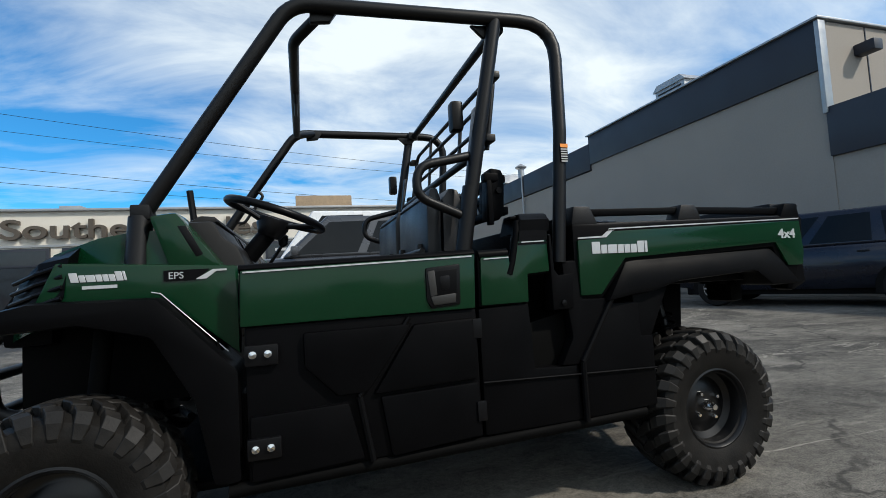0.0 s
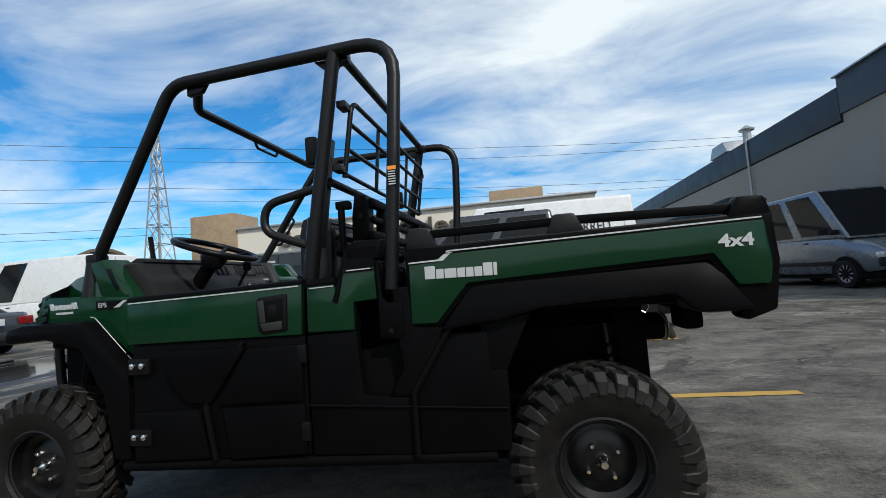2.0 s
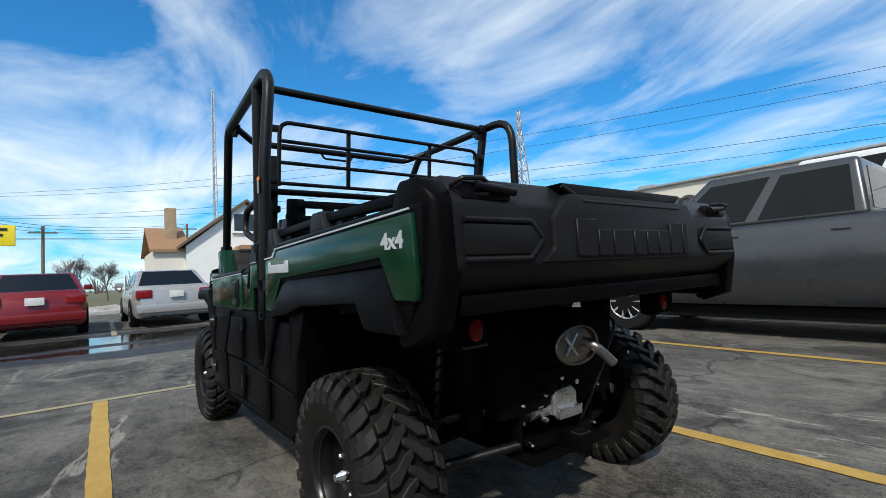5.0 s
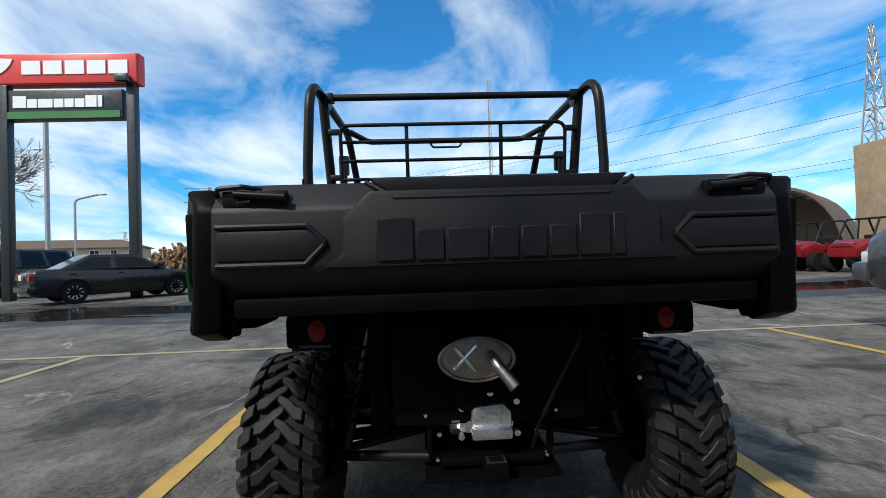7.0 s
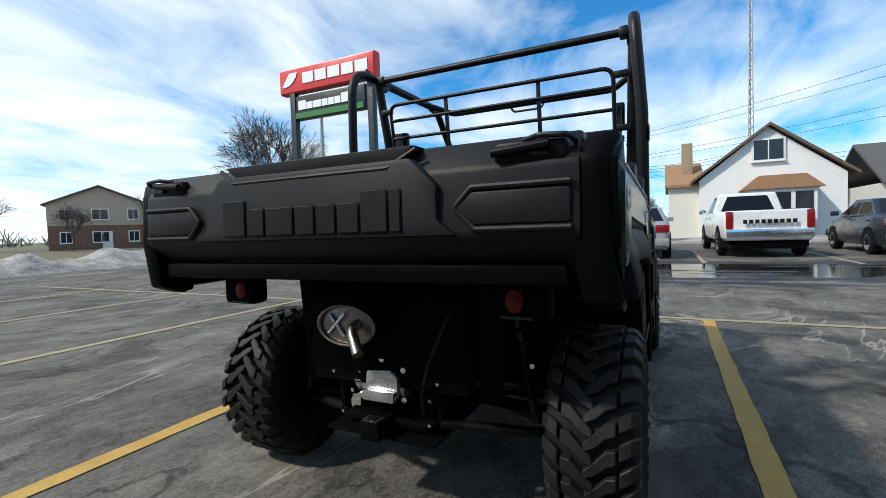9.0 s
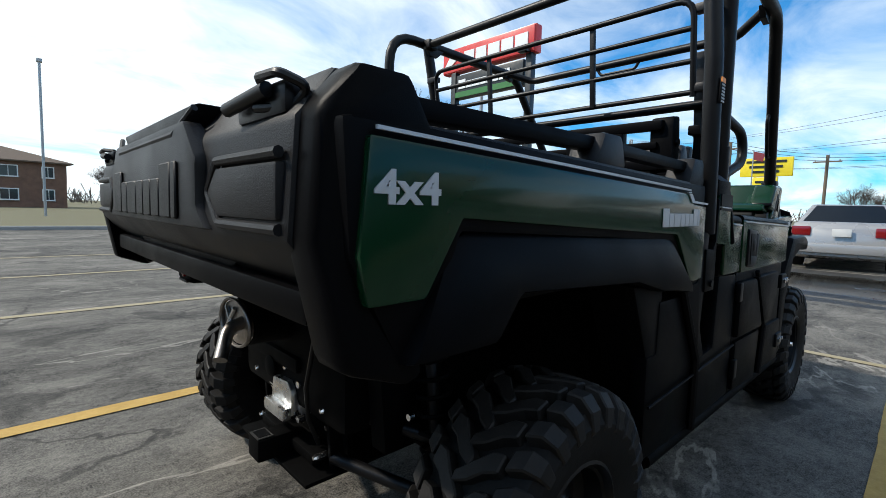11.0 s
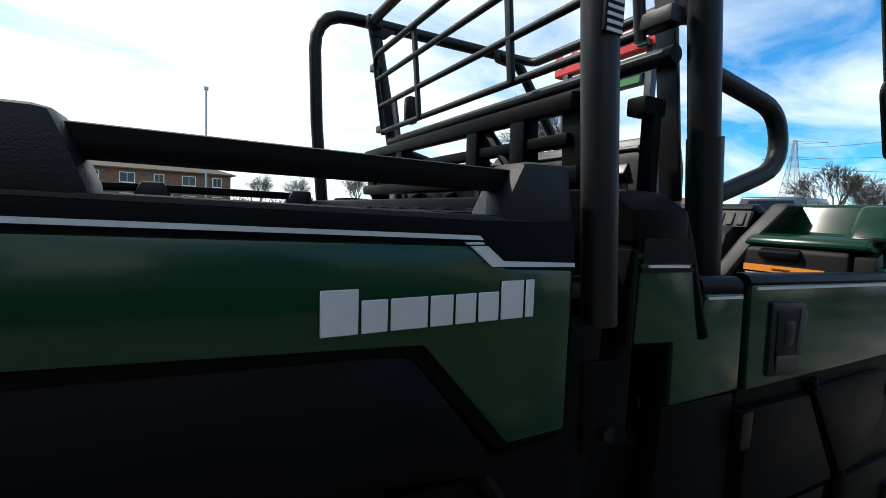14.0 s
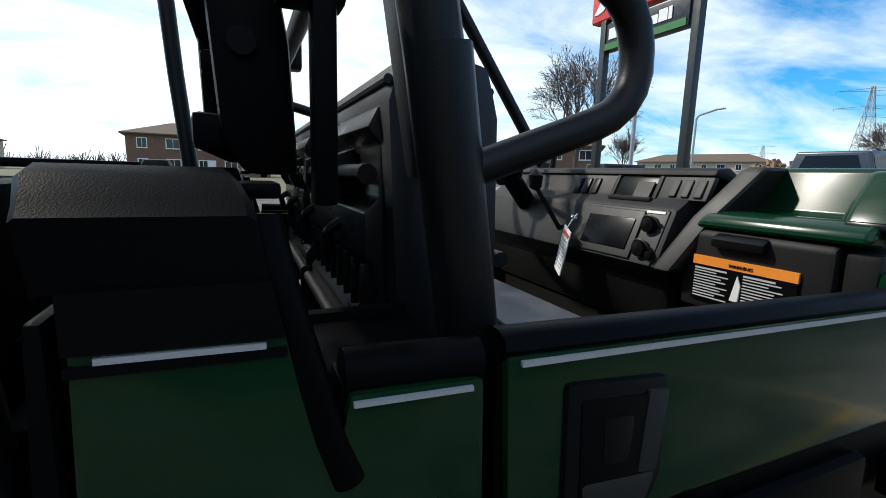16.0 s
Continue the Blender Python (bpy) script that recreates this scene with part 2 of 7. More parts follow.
def tube(pts, r, n=12, fillet=0.08, bm=None, flat=1.0, caps=True):
    """A round bar along pts, its corners bent with the radius fillet."""
    pts = rounded(pts, fillet) if len(pts) > 2 and fillet else [Vector(p) for p in pts]
    o = bm or nb()
    rings = []
    side = None
    for i, p in enumerate(pts):
        d = (pts[min(i + 1, len(pts) - 1)] - pts[max(i - 1, 0)]).normalized()
        if side is None:
            side = d.cross(Vector((0, 0, 1)))
            if side.length < 0.05:
                side = d.cross(Vector((0, 1, 0)))
        side = (side - d * side.dot(d)).normalized()
        up = d.cross(side)
        rings.append([o.verts.new(p + side * r * math.cos(k * 2 * math.pi / n) + up * r * flat * math.sin(k * 2 * math.pi / n))
                      for k in range(n)])
    for a, b in zip(rings, rings[1:]):
        for k in range(n):
            o.faces.new((a[k], a[(k + 1) % n], b[(k + 1) % n], b[k]))
    if caps:
        o.faces.new(rings[0])
        o.faces.new(list(reversed(rings[-1])))
    return o


def lathe(profile, n=28, axis="y", centre=(0, 0, 0), bm=None, caps=True):
    """A turned body: profile of (radius, offset along the axis)."""
    o = bm or nb()
    rings = []
    for r, k in profile:
        ring = []
        for i in range(n):
            a = i * 2 * math.pi / n
            u, v = r * math.cos(a), r * math.sin(a)
            p = {"y": (u, k, v), "z": (u, v, k), "x": (k, u, v)}[axis]
            ring.append(o.verts.new(Vector(p) + Vector(centre)))
        rings.append(ring)
    for a, b in zip(rings, rings[1:]):
        for i in range(n):
            o.faces.new((a[i], a[(i + 1) % n], b[(i + 1) % n], b[i]))
    if caps:
        o.faces.new(rings[0])
        o.faces.new(list(reversed(rings[-1])))
    return o


def loft(sections, closed=False, bm=None, caps=True):
    """A skin over rings of equal count."""
    o = bm or nb()
    rings = [[o.verts.new(p) for p in s] for s in sections]
    n = len(rings[0])
    for a, b in zip(rings, rings[1:]):
        for i in range(n):
            o.faces.new((a[i], a[(i + 1) % n], b[(i + 1) % n], b[i]))
    if caps:
        o.faces.new(rings[0])
        o.faces.new(list(reversed(rings[-1])))
    return o


def mirror(bm):
    """The same form on the other side of y = 0."""
    o = bm.copy()
    bmesh.ops.scale(o, vec=(1, -1, 1), verts=o.verts)
    bmesh.ops.reverse_faces(o, faces=o.faces)
    return o


def words(text, size, depth=0.004, align="LEFT", bold=0.0):
    cu = bpy.data.curves.new("words", "FONT")
    cu.body, cu.size, cu.extrude, cu.align_x, cu.offset = text, size, depth, align, bold
    ob = bpy.data.objects.new("words", cu)
    scene.collection.objects.link(ob)
    me = bpy.data.meshes.new_from_object(ob.evaluated_get(bpy.context.evaluated_depsgraph_get()))
    bm = nb()
    bm.from_mesh(me)
    bpy.data.objects.remove(ob)
    bpy.data.meshes.remove(me)
    return bm


def islands(bm):
    """The separate pieces of a mesh, from low to high x, each as a mesh of its own."""
    todo, out = set(bm.verts), []
    while todo:
        seed = todo.pop()
        found, edge = {seed}, [seed]
        while edge:
            v = edge.pop()
            for e in v.link_edges:
                w = e.other_vert(v)
                if w not in found:
                    found.add(w)
                    edge.append(w)
        todo -= found
        o = nb()
        twin = {v: o.verts.new(v.co) for v in found}
        for f in {f for v in found for f in v.link_faces}:
            o.faces.new([twin[v] for v in f.verts])
        out.append(o)
    bm.free()
    return sorted(out, key=lambda o: min(v.co.x for v in o.verts))


def moved(bm, m):
    bmesh.ops.transform(bm, matrix=m, verts=bm.verts)
    return bm


def basis(o, u, v):
    """A frame at o with its x along u and its y along v."""
    u, v = Vector(u).normalized(), Vector(v).normalized()
    w = u.cross(v)
    return Matrix(((u.x, v.x, w.x, o[0]), (u.y, v.y, w.y, o[1]), (u.z, v.z, w.z, o[2]), (0, 0, 0, 1)))


def emblem(length, tall, depth=0.004):
    """The whole row of blocks in one mesh."""
    o = nb()
    for p in emblem_pieces(length, tall, depth):
        join(o, p)
    return o


def emblem_pieces(length, tall, depth=0.004):
    """A row of eight plain blocks, tall and low by turns, that stands for a maker's lettering."""
    out = []
    plan = ((1.0, 1.0), (0.74, 0.74), (1.12, 0.74), (0.74, 0.74), (0.7, 0.74), (0.74, 0.74), (0.86, 1.0), (0.34, 1.0))
    unit = length / (sum(w for w, h in plan) + 0.08 * 7)
    x = 0.0
    for w, h in plan:
        o = box((x + w * unit / 2, tall * h / 2, depth / 2), (w * unit, tall * h, depth), min(0.004, depth * 0.45), seg=1)
        out.append(o)
        x += (w + 0.08) * unit
    return out


# ---------------------------------------------------------------- the utility vehicle (x ahead, rear axle at x = 0)
utv = thing("utility_vehicle", "dark green and black utility vehicle with roll cage and cargo bed", "utility vehicle")
SIDE = 0.815
WB = 2.345


def knobby(width, radius, rim):
    """The carcass of an off-road tyre about the y axis."""
    h = width / 2
    bm = lathe([(rim - 0.012, -h * 0.72), (rim + 0.012, -h * 0.86), (rim + 0.07, -h * 0.97), (radius - 0.075, -h), (radius - 0.044, -h * 0.9),
                (radius - 0.030, -h * 0.6), (radius - 0.026, 0), (radius - 0.030, h * 0.6), (radius - 0.044, h * 0.9), (radius - 0.075, h),
                (rim + 0.07, h * 0.97), (rim + 0.012, h * 0.86), (rim - 0.012, h * 0.72)], 48, caps=False)
    return bm


PITCHES = 27


def tread_lug(width, radius, s, shoulder):
    """One tread block: the slanted one beside the middle, or the one that wraps over the shoulder on to the sidewall."""
    h = width / 2
    bm = nb()
    if shoulder:
        line = [(h * 0.62, 0.150, -0.002), (h * 0.84, 0.205, -0.011), (h * 1.00, 0.225, -0.040), (h * 1.035, 0.225, -0.082)]
        half = [0.076, 0.080, 0.078, 0.060]
    else:
        line = [(h * -0.10, -0.075, 0.0), (h * 0.16, 0.000, 0.001), (h * 0.36, 0.085, 0.0), (h * 0.56, 0.110, -0.001)]
        half = [0.044, 0.072, 0.078, 0.066]
    rows = []
    for (v, da, dr), hw in zip(line, half):
        top = radius + dr
        bot = top - 0.034
        row = []
        for sign in (-1, 1):
            for r in (bot, top):
                ang = da + sign * hw * (1.0 if r == bot else 0.88)
                vv = v if r == top else v - (0.018 if dr < -0.02 else 0)
                row.append(bm.verts.new((r * math.cos(ang), s * vv, r * math.sin(ang))))
        rows.append((row[0], row[1], row[3], row[2]))
    for a, b in zip(rows, rows[1:]):
        for i in range(4):
            bm.faces.new((a[i], a[(i + 1) % 4], b[(i + 1) % 4], b[i]))
    bm.faces.new(rows[0])
    bm.faces.new(tuple(reversed(rows[-1])))
    bmesh.ops.recalc_face_normals(bm, faces=bm.faces)
    bevel(bm, 0.0035, 1, [e for e in bm.edges if e.calc_face_angle(0) > 0.7])
    return bm


def utv_wheel(x, s, width):
    """One wheel with tyre, black steel rim, nuts and hub."""
    y = s * (0.825 - width / 2)
    w = new("wheel")
    w.parent = utv
    w.location = (x, y, 0.325)
    h = width / 2
    if s < 0:
        w.rotation_euler = (0, 0, math.pi)
    part("tyre", knobby(width, 0.330, 0.155), RUBBER, w, "knobby black off-road tyre", smooth=30)
    for side in (1, -1):
        turn0 = 0.5 if side < 0 else 0.0
        for shoulder in (False, True):
            first = part("tread_lug", tread_lug(width, 0.330, side, shoulder), LUG, w, smooth=20)
            first.rotation_euler = (0, -turn0 * 2 * math.pi / PITCHES, 0)
            for k in range(1, PITCHES):
                lug = new("tread_lug", first.data)
                lug.parent = w
                lug.rotation_euler = (0, -(k + turn0) * 2 * math.pi / PITCHES, 0)
    rim = lathe([(0.165, h * 0.80), (0.168, h * 0.86), (0.160, h * 0.88), (0.150, h * 0.80), (0.146, h * 0.35), (0.120, h * 0.25), (0.105, h * 0.28),
                 (0.085, h * 0.40), (0.045, h * 0.42), (0.001, h * 0.42)], 36, caps=False)
    part("rim", rim, RIM, w, "black steel wheel")
    part("rim_barrel", lathe([(0.154, h * 0.6), (0.150, -h * 0.7), (0.158, -h * 0.8)], 30, caps=False), RIM, w)
    for k in range(4):
        a = radians(45 + 90 * k + 12)
        nut = lathe([(0.011, h * 0.38), (0.011, h * 0.38 + 0.016), (0.007, h * 0.38 + 0.022), (0.0, h * 0.38 + 0.022)], 6,
                    centre=(0.062 * math.cos(a), 0, 0.062 * math.sin(a)))
        part("wheel_nut", nut, CHROME, w)
    part("hub_cap", lathe([(0.026, h * 0.4), (0.026, h * 0.4 + 0.02), (0.018, h * 0.4 + 0.03), (0.012, h * 0.4 + 0.05), (0.0, h * 0.4 + 0.05)], 14), CHROME, w)


for s in (1, -1):
    utv_wheel(0.0, s, 0.27)
    utv_wheel(WB, s, 0.235)


def groove(a, b, y, r=0.008):
    return tube([(a[0], y, a[1]), (b[0], y, b[1])], r, 8, 0)


doors = []
for s in (1, -1):
    d = new("door")
    d.parent = utv
    d.location.x = -0.032
    tagged(d, "half door, green above and black below, closed")
    doors.append(d)
    y = s * SIDE

    def pl(pts, t, out=0.0, w=0.006):
        return prism(pts, y + s * out, y + s * out - s * t, "y", w)

    part("lower_panel", pl([(1.875, 0.35), (1.875, 0.83), (1.098, 0.83), (1.098, 0.375)], 0.05, -0.008, 0.012), BLACK, d)
    part("facet", pl([(1.70, 0.800), (1.34, 0.800), (1.50, 0.585), (1.60, 0.585), (1.70, 0.69)], 0.03, 0.016, 0.022), BLACK, d)
    part("facet", pl([(1.335, 0.795), (1.108, 0.80), (1.108, 0.585), (1.485, 0.575)], 0.03, 0.012, 0.014), BLACK, d)
    part("kick_panel", pl([(1.46, 0.565), (1.108, 0.572), (1.108, 0.385), (1.43, 0.365)], 0.03, 0.006, 0.010), BLACK, d)
    part("kick_panel", pl([(1.865, 0.555), (1.565, 0.560), (1.52, 0.375), (1.865, 0.358)], 0.03, 0.006, 0.010), BLACK, d)
    part("rib", groove((1.35, 0.82), (1.53, 0.575), y + s * 0.004, 0.009), DECALK, d)
    part("rib", groove((1.53, 0.575), (1.495, 0.365), y + s * 0.004, 0.012), DECALK, d)
    part("upper_panel", pl([(1.885, 0.832), (1.880, 1.008), (1.095, 1.026), (1.105, 0.832)], 0.014, 0.004, 0.006), GREEN, d, "dark green gloss upper panel")
    part("backing", pl([(1.888, 0.828), (1.884, 1.010), (1.090, 1.029), (1.098, 0.828)], 0.05, -0.008, 0.008), BLACK, d)
    part("top_edge", tube([(1.885, y - s * 0.02, 1.012), (1.095, y - s * 0.02, 1.030)], 0.022, 10, 0, flat=0.7), BLACK, d)
    part("stripe", pl([(1.872, 0.999), (1.872, 1.004), (1.108, 1.022), (1.108, 1.017)], 0.004, 0.008, 0), STRIPE, d, "silver pinstripe")
    # latch pocket: recess shade as a black plate, lit floor and wall as grey ones
    latch = part("latch_frame", pl([(1.285, 0.985), (1.155, 0.995), (1.160, 0.850), (1.270, 0.842), (1.285, 0.87)], 0.02, 0.012, 0.010), BLACKG, d)
    part("latch_pocket", pl([(1.268, 0.970), (1.170, 0.978), (1.176, 0.872), (1.256, 0.868)], 0.02, 0.0145, 0.004), DECALK, latch)
    part("latch_handle", pl([(1.238, 0.955), (1.196, 0.958), (1.198, 0.905), (1.234, 0.903)], 0.03, 0.0175, 0.010), BLACKG, latch)
    part("pocket_floor", pl([(1.272, 0.885), (1.176, 0.893), (1.180, 0.858), (1.262, 0.852)], 0.02, 0.016, 0.006), DASHL, latch)
    part("pocket_wall", pl([(1.280, 0.972), (1.252, 0.976), (1.246, 0.888), (1.272, 0.884)], 0.02, 0.016, 0.004), DASHL, latch)
    for z in (0.742, 0.458):
        hinge = part("hinge", box((1.825, y + s * 0.006, z), (0.10, 0.02, 0.065), 0.006), BLACKG, d)
        for dx in (-0.022, 0.022):
            part("hinge_bolt", lathe([(0.012, 0.0), (0.012, 0.008), (0.0, 0.012)], 10, centre=(0, 0, 0)), CHROME, hinge)
            hinge.children[-1].location = (1.828 + dx, y + s * 0.016, z + 0.004)
            hinge.children[-1].rotation_euler = (0, 0, 0 if s > 0 else math.pi)
    for z in (0.76, 0.47):
        part("door_catch", box((1.105, y + s * 0.005, z), (0.035, 0.016, 0.07), 0.004), BLACKG, d)

for s in (1, -1):
    y = s * SIDE

    def pl(pts, t, out=0.0, w=0.006):
        return prism(pts, y + s * out, y + s * out - s * t, "y", w)

    # quarter panel behind the door, with its opening
    q = new("quarter_panel")
    q.parent = utv
    q.location.x = -0.030
    part("front_leaf", pl([(1.088, 0.375), (1.088, 0.828), (0.885, 0.835), (0.872, 0.592), (0.775, 0.585), (0.69, 0.585), (0.685, 0.375)], 0.045, -0.006, 0.010), BLACK, q)
    part("rear_leaf", pl([(0.765, 0.588), (0.708, 0.69), (0.722, 0.80), (0.735, 0.985), (0.672, 0.985), (0.655, 0.835), (0.530, 0.828), (0.682, 0.60), (0.69, 0.583)], 0.05, 0.0, 0.010), BLACK, q)
    part("lower_leaf", pl([(0.665, 0.375), (0.668, 0.598), (0.535, 0.805), (0.392, 0.805), (0.388, 0.665), (0.330, 0.665), (0.335, 0.385)], 0.045, -0.006, 0.010), BLACK, q)
    part("rib", groove((0.525, 0.825), (0.675, 0.595), y + s * 0.002, 0.012), DECALK, q)
    part("rib", groove((0.675, 0.595), (0.675, 0.372), y + s * 0.002, 0.012), DECALK, q)
    part("seam", groove((1.088, 0.565), (0.335, 0.535), y + s * 0.002, 0.004), DECALK, q)
    part("green_leaf", pl([(1.078, 0.838), (1.072, 1.012), (0.960, 1.016), (0.948, 0.955), (0.909, 1.104), (0.797, 1.106), (0.792, 0.948), (0.885, 0.942), (0.888, 0.838)], 0.014, 0.004, 0.006), GREEN, q, "dark green gloss quarter panel")
    part("backing", pl([(1.084, 0.832), (1.080, 1.018), (0.955, 1.020), (0.945, 0.962), (0.914, 1.110), (0.789, 1.110), (0.786, 0.942), (0.879, 0.936), (0.882, 0.832)], 0.05, -0.008, 0.008), BLACK, q)
    part("stripe", pl([(0.904, 1.0605), (0.904, 1.0645), (0.810, 1.0665), (0.810, 1.0625)], 0.004, 0.008, 0), STRIPE, q)
    part("stripe", pl([(1.060, 1.004), (1.060, 1.008), (0.962, 1.011), (0.962, 1.007)], 0.004, 0.008, 0), STRIPE, q)
    part("decal", pl([(0.916, 1.067), (0.909, 1.106), (0.795, 1.106), (0.795, 1.069)], 0.004, 0.0075, 0), DECALK, q, "black decal above the pinstripe")
    part("decal", pl([(0.917, 1.0535), (0.917, 1.060), (0.795, 1.062), (0.795, 1.0555)], 0.004, 0.0075, 0), DECALK, q)
    part("shoulder", tube([(1.075, y - s * 0.02, 1.020), (0.958, y - s * 0.02, 1.024)], 0.020, 10, 0), BLACK, q)
    part("edge_trim", tube([(0.905, y - s * 0.020, 1.145), (0.916, y - s * 0.010, 1.09), (0.945, y - s * 0.004, 0.985), (0.960, y - s * 0.002, 0.945)], 0.0135, 12, 0.04), BLACK, q, "rounded black trim edge")
    # tall shroud that closes the seat's back corner: upright face, leaning shoulder, flat top
    ring = [(y + s * 0.001, 1.104), (y + s * 0.001, 1.148), (y - s * 0.012, 1.157), (y - s * 0.030, 1.172), (y - s * 0.046, 1.178), (y - s * 0.190, 1.178), (y - s * 0.195, 1.104)]
    ends = [(0.786, 0.908), (0.780, 0.902), (0.778, 0.900), (0.774, 0.892), (0.776, 0.886), (0.776, 0.880), (0.786, 0.900)]
    part("shroud", loft([[(e[0] - 0.004, a[0] * 0.997, a[1] - 0.003) for a, e in zip(ring, ends)], [(e[0], *a) for a, e in zip(ring, ends)], [(e[1] - 0.006, *a) for a, e in zip(ring, ends)], [(e[1], a[0] * 0.997, a[1] - 0.004) for a, e in zip(ring, ends)]]), BLACK, q, "black moulded shroud", smooth=35)
    part("shroud_step", box((0.905, y - s * 0.075, 1.162), (0.030, 0.06, 0.012), 0.004), BLACK, q)
    # the socket that holds the foot of the cage
    part("cage_socket", pl([(0.700, 0.80), (0.692, 0.935), (0.755, 0.930), (0.772, 0.952), (0.778, 1.09), (0.788, 1.09), (0.788, 0.80)], 0.06, 0.006, 0.010), BLACK, q)
    part("socket_bolt", lathe([(0.011, 0.0), (0.011, 0.006), (0.0, 0.008)], 10, centre=(0.742, y + (0.006 if s > 0 else -0.014), 0.825)), BLACKG, q)
    part("inner_wall", box((0.72, y - s * 0.20, 0.72), (0.70, 0.02, 0.60), 0.004), DARK, q)
    part("floor_lip", box((0.91, y - s * 0.12, 0.985), (0.34, 0.17, 0.05), 0.012), BLACK, q)

# tub, sill and inner structure
part("tub", prism([(1.93, 0.34), (1.93, 0.80), (1.86, 0.62), (1.50, 0.60), (1.38, 0.70), (1.00, 0.72), (0.62, 0.80), (0.36, 0.80), (0.36, 0.36)], -0.76, 0.76, "y", 0.01), DARK, utv)
for s in (1, -1):
    part("sill", tube([(1.90, s * 0.79, 0.335), (0.36, s * 0.79, 0.362)], 0.022, 10, 0), DARK, utv)
part("seat_floor", box((1.335, -0.01, 0.835), (0.53, 1.38, 0.03), 0.012), FLOORP, utv, "flat grey floor panel under the seat")

# hood
def hood_ring(x, zt, hw, zb, crown=0.03):
    pts = []
    for k in range(9):
        t = -1 + k / 4
        pts.append((x, hw * t, zt + crown * (1 - t * t)))
    pts += [(x, hw * 1.02, zt - 0.05), (x, hw * 1.04, zb), (x, -hw * 1.04, zb), (x, -hw * 1.02, zt - 0.05)]
    return pts


part("hood", loft([hood_ring(2.06, 1.128, 0.71, 0.84), hood_ring(2.09, 1.150, 0.70, 0.86), hood_ring(2.14, 1.158, 0.69, 0.88), hood_ring(2.28, 1.138, 0.655, 0.90), hood_ring(2.42, 1.095, 0.60, 0.88),
                   hood_ring(2.52, 1.015, 0.54, 0.84), hood_ring(2.57, 0.94, 0.50, 0.82)]), GREEN, utv, "dark green gloss hood", smooth=50)
part("cowl", box((2.05, 0.12, 1.165), (0.10, 0.96, 0.030), 0.012), BLACK, utv)
for s in (1, -1):
    part("hood_scoop", prism([(2.06, 1.02), (2.12, 1.198), (2.04, 1.210), (1.93, 1.06), (1.90, 1.02)], s * 0.735, s * 0.60, "y", 0.016), GREEN, utv)
    part("scoop_mouth", prism([(1.985, 1.06), (2.04, 1.165), (2.012, 1.165), (1.962, 1.07)], s * 0.737, s * 0.70, "y", 0.006), BLACKG, utv)
    part("side_panel", prism([(2.42, 0.92), (2.36, 1.06), (1.862, 1.03), (1.862, 0.74), (2.06, 0.92)], s * 0.745, s * 0.69, "y", 0.012), GREEN, utv)
    for piece in emblem_pieces(0.145, 0.030, 0.002):
        part("badge_block", moved(piece, basis((2.318 if s > 0 else 2.175, s * 0.7455, 0.998), (-s, 0, 0), (0.25 * s, 0, 1))), STRIPE, utv)
    part("badge_bar", moved(box((0.055, 0.006, 0.001), (0.09, 0.010, 0.002)), basis((2.300 if s > 0 else 2.19, s * 0.7455, 0.976), (-s, 0, 0), (0, 0, 1))), STRIPE, utv)
    part("badge_slash", prism([(1.985, 0.991), (1.955, 0.991), (1.925, 1.014), (1.895, 1.014), (1.895, 1.020), (1.935, 1.020)], s * 0.7505, s * 0.744, "y"), STRIPE, utv)
    eps = part("badge", prism([(2.075, 0.988), (2.075, 1.022), (1.945, 1.022), (1.985, 0.988)], s * 0.750, s * 0.744, "y"), DECALK, utv)
    part("badge_letters", moved(words("EPS", 0.030, 0.001), basis((2.062 if s > 0 else 2.00, s * 0.752, 0.995), (-s, 0, 0), (0, 0, 1))), STRIPE, eps)
    # front fender flare
    flare = [(2.50, 0.86), (2.49, 0.925), (2.40, 0.945), (2.08, 0.940), (1.860, 0.70), (1.860, 0.36), (1.94, 0.36), (1.99, 0.62), (2.10, 0.82), (2.28, 0.870), (2.44, 0.862)]
    part("front_fender", prism(flare, s * 0.812, s * 0.60, "y", 0.022), BLACK, utv, "black moulded front fender flare")
    part("flare_line", tube([(2.11, s * 0.7465, 0.957), (2.085, s * 0.7465, 0.951), (1.898, s * 0.7465, 0.755)], 0.002, 6, 0), STRIPE, utv)
    part("wheel_well", box((2.26, s * 0.45, 0.72), (0.62, 0.03, 0.30), 0.0), DARK, utv)
    # bumper tubes
    part("bumper_tube", tube([(2.52, s * 0.40, 0.86), (2.70, s * 0.40, 0.84), (2.68, s * 0.40, 0.56), (2.40, s * 0.38, 0.55)], 0.022, 12, 0.08), TUBE, utv)
    lampf = part("headlight", prism([(2.575, 0.93), (2.555, 1.0), (2.50, 1.02), (2.52, 0.93)], s * 0.53, s * 0.30, "y", 0.012), CLEARLENS, utv)
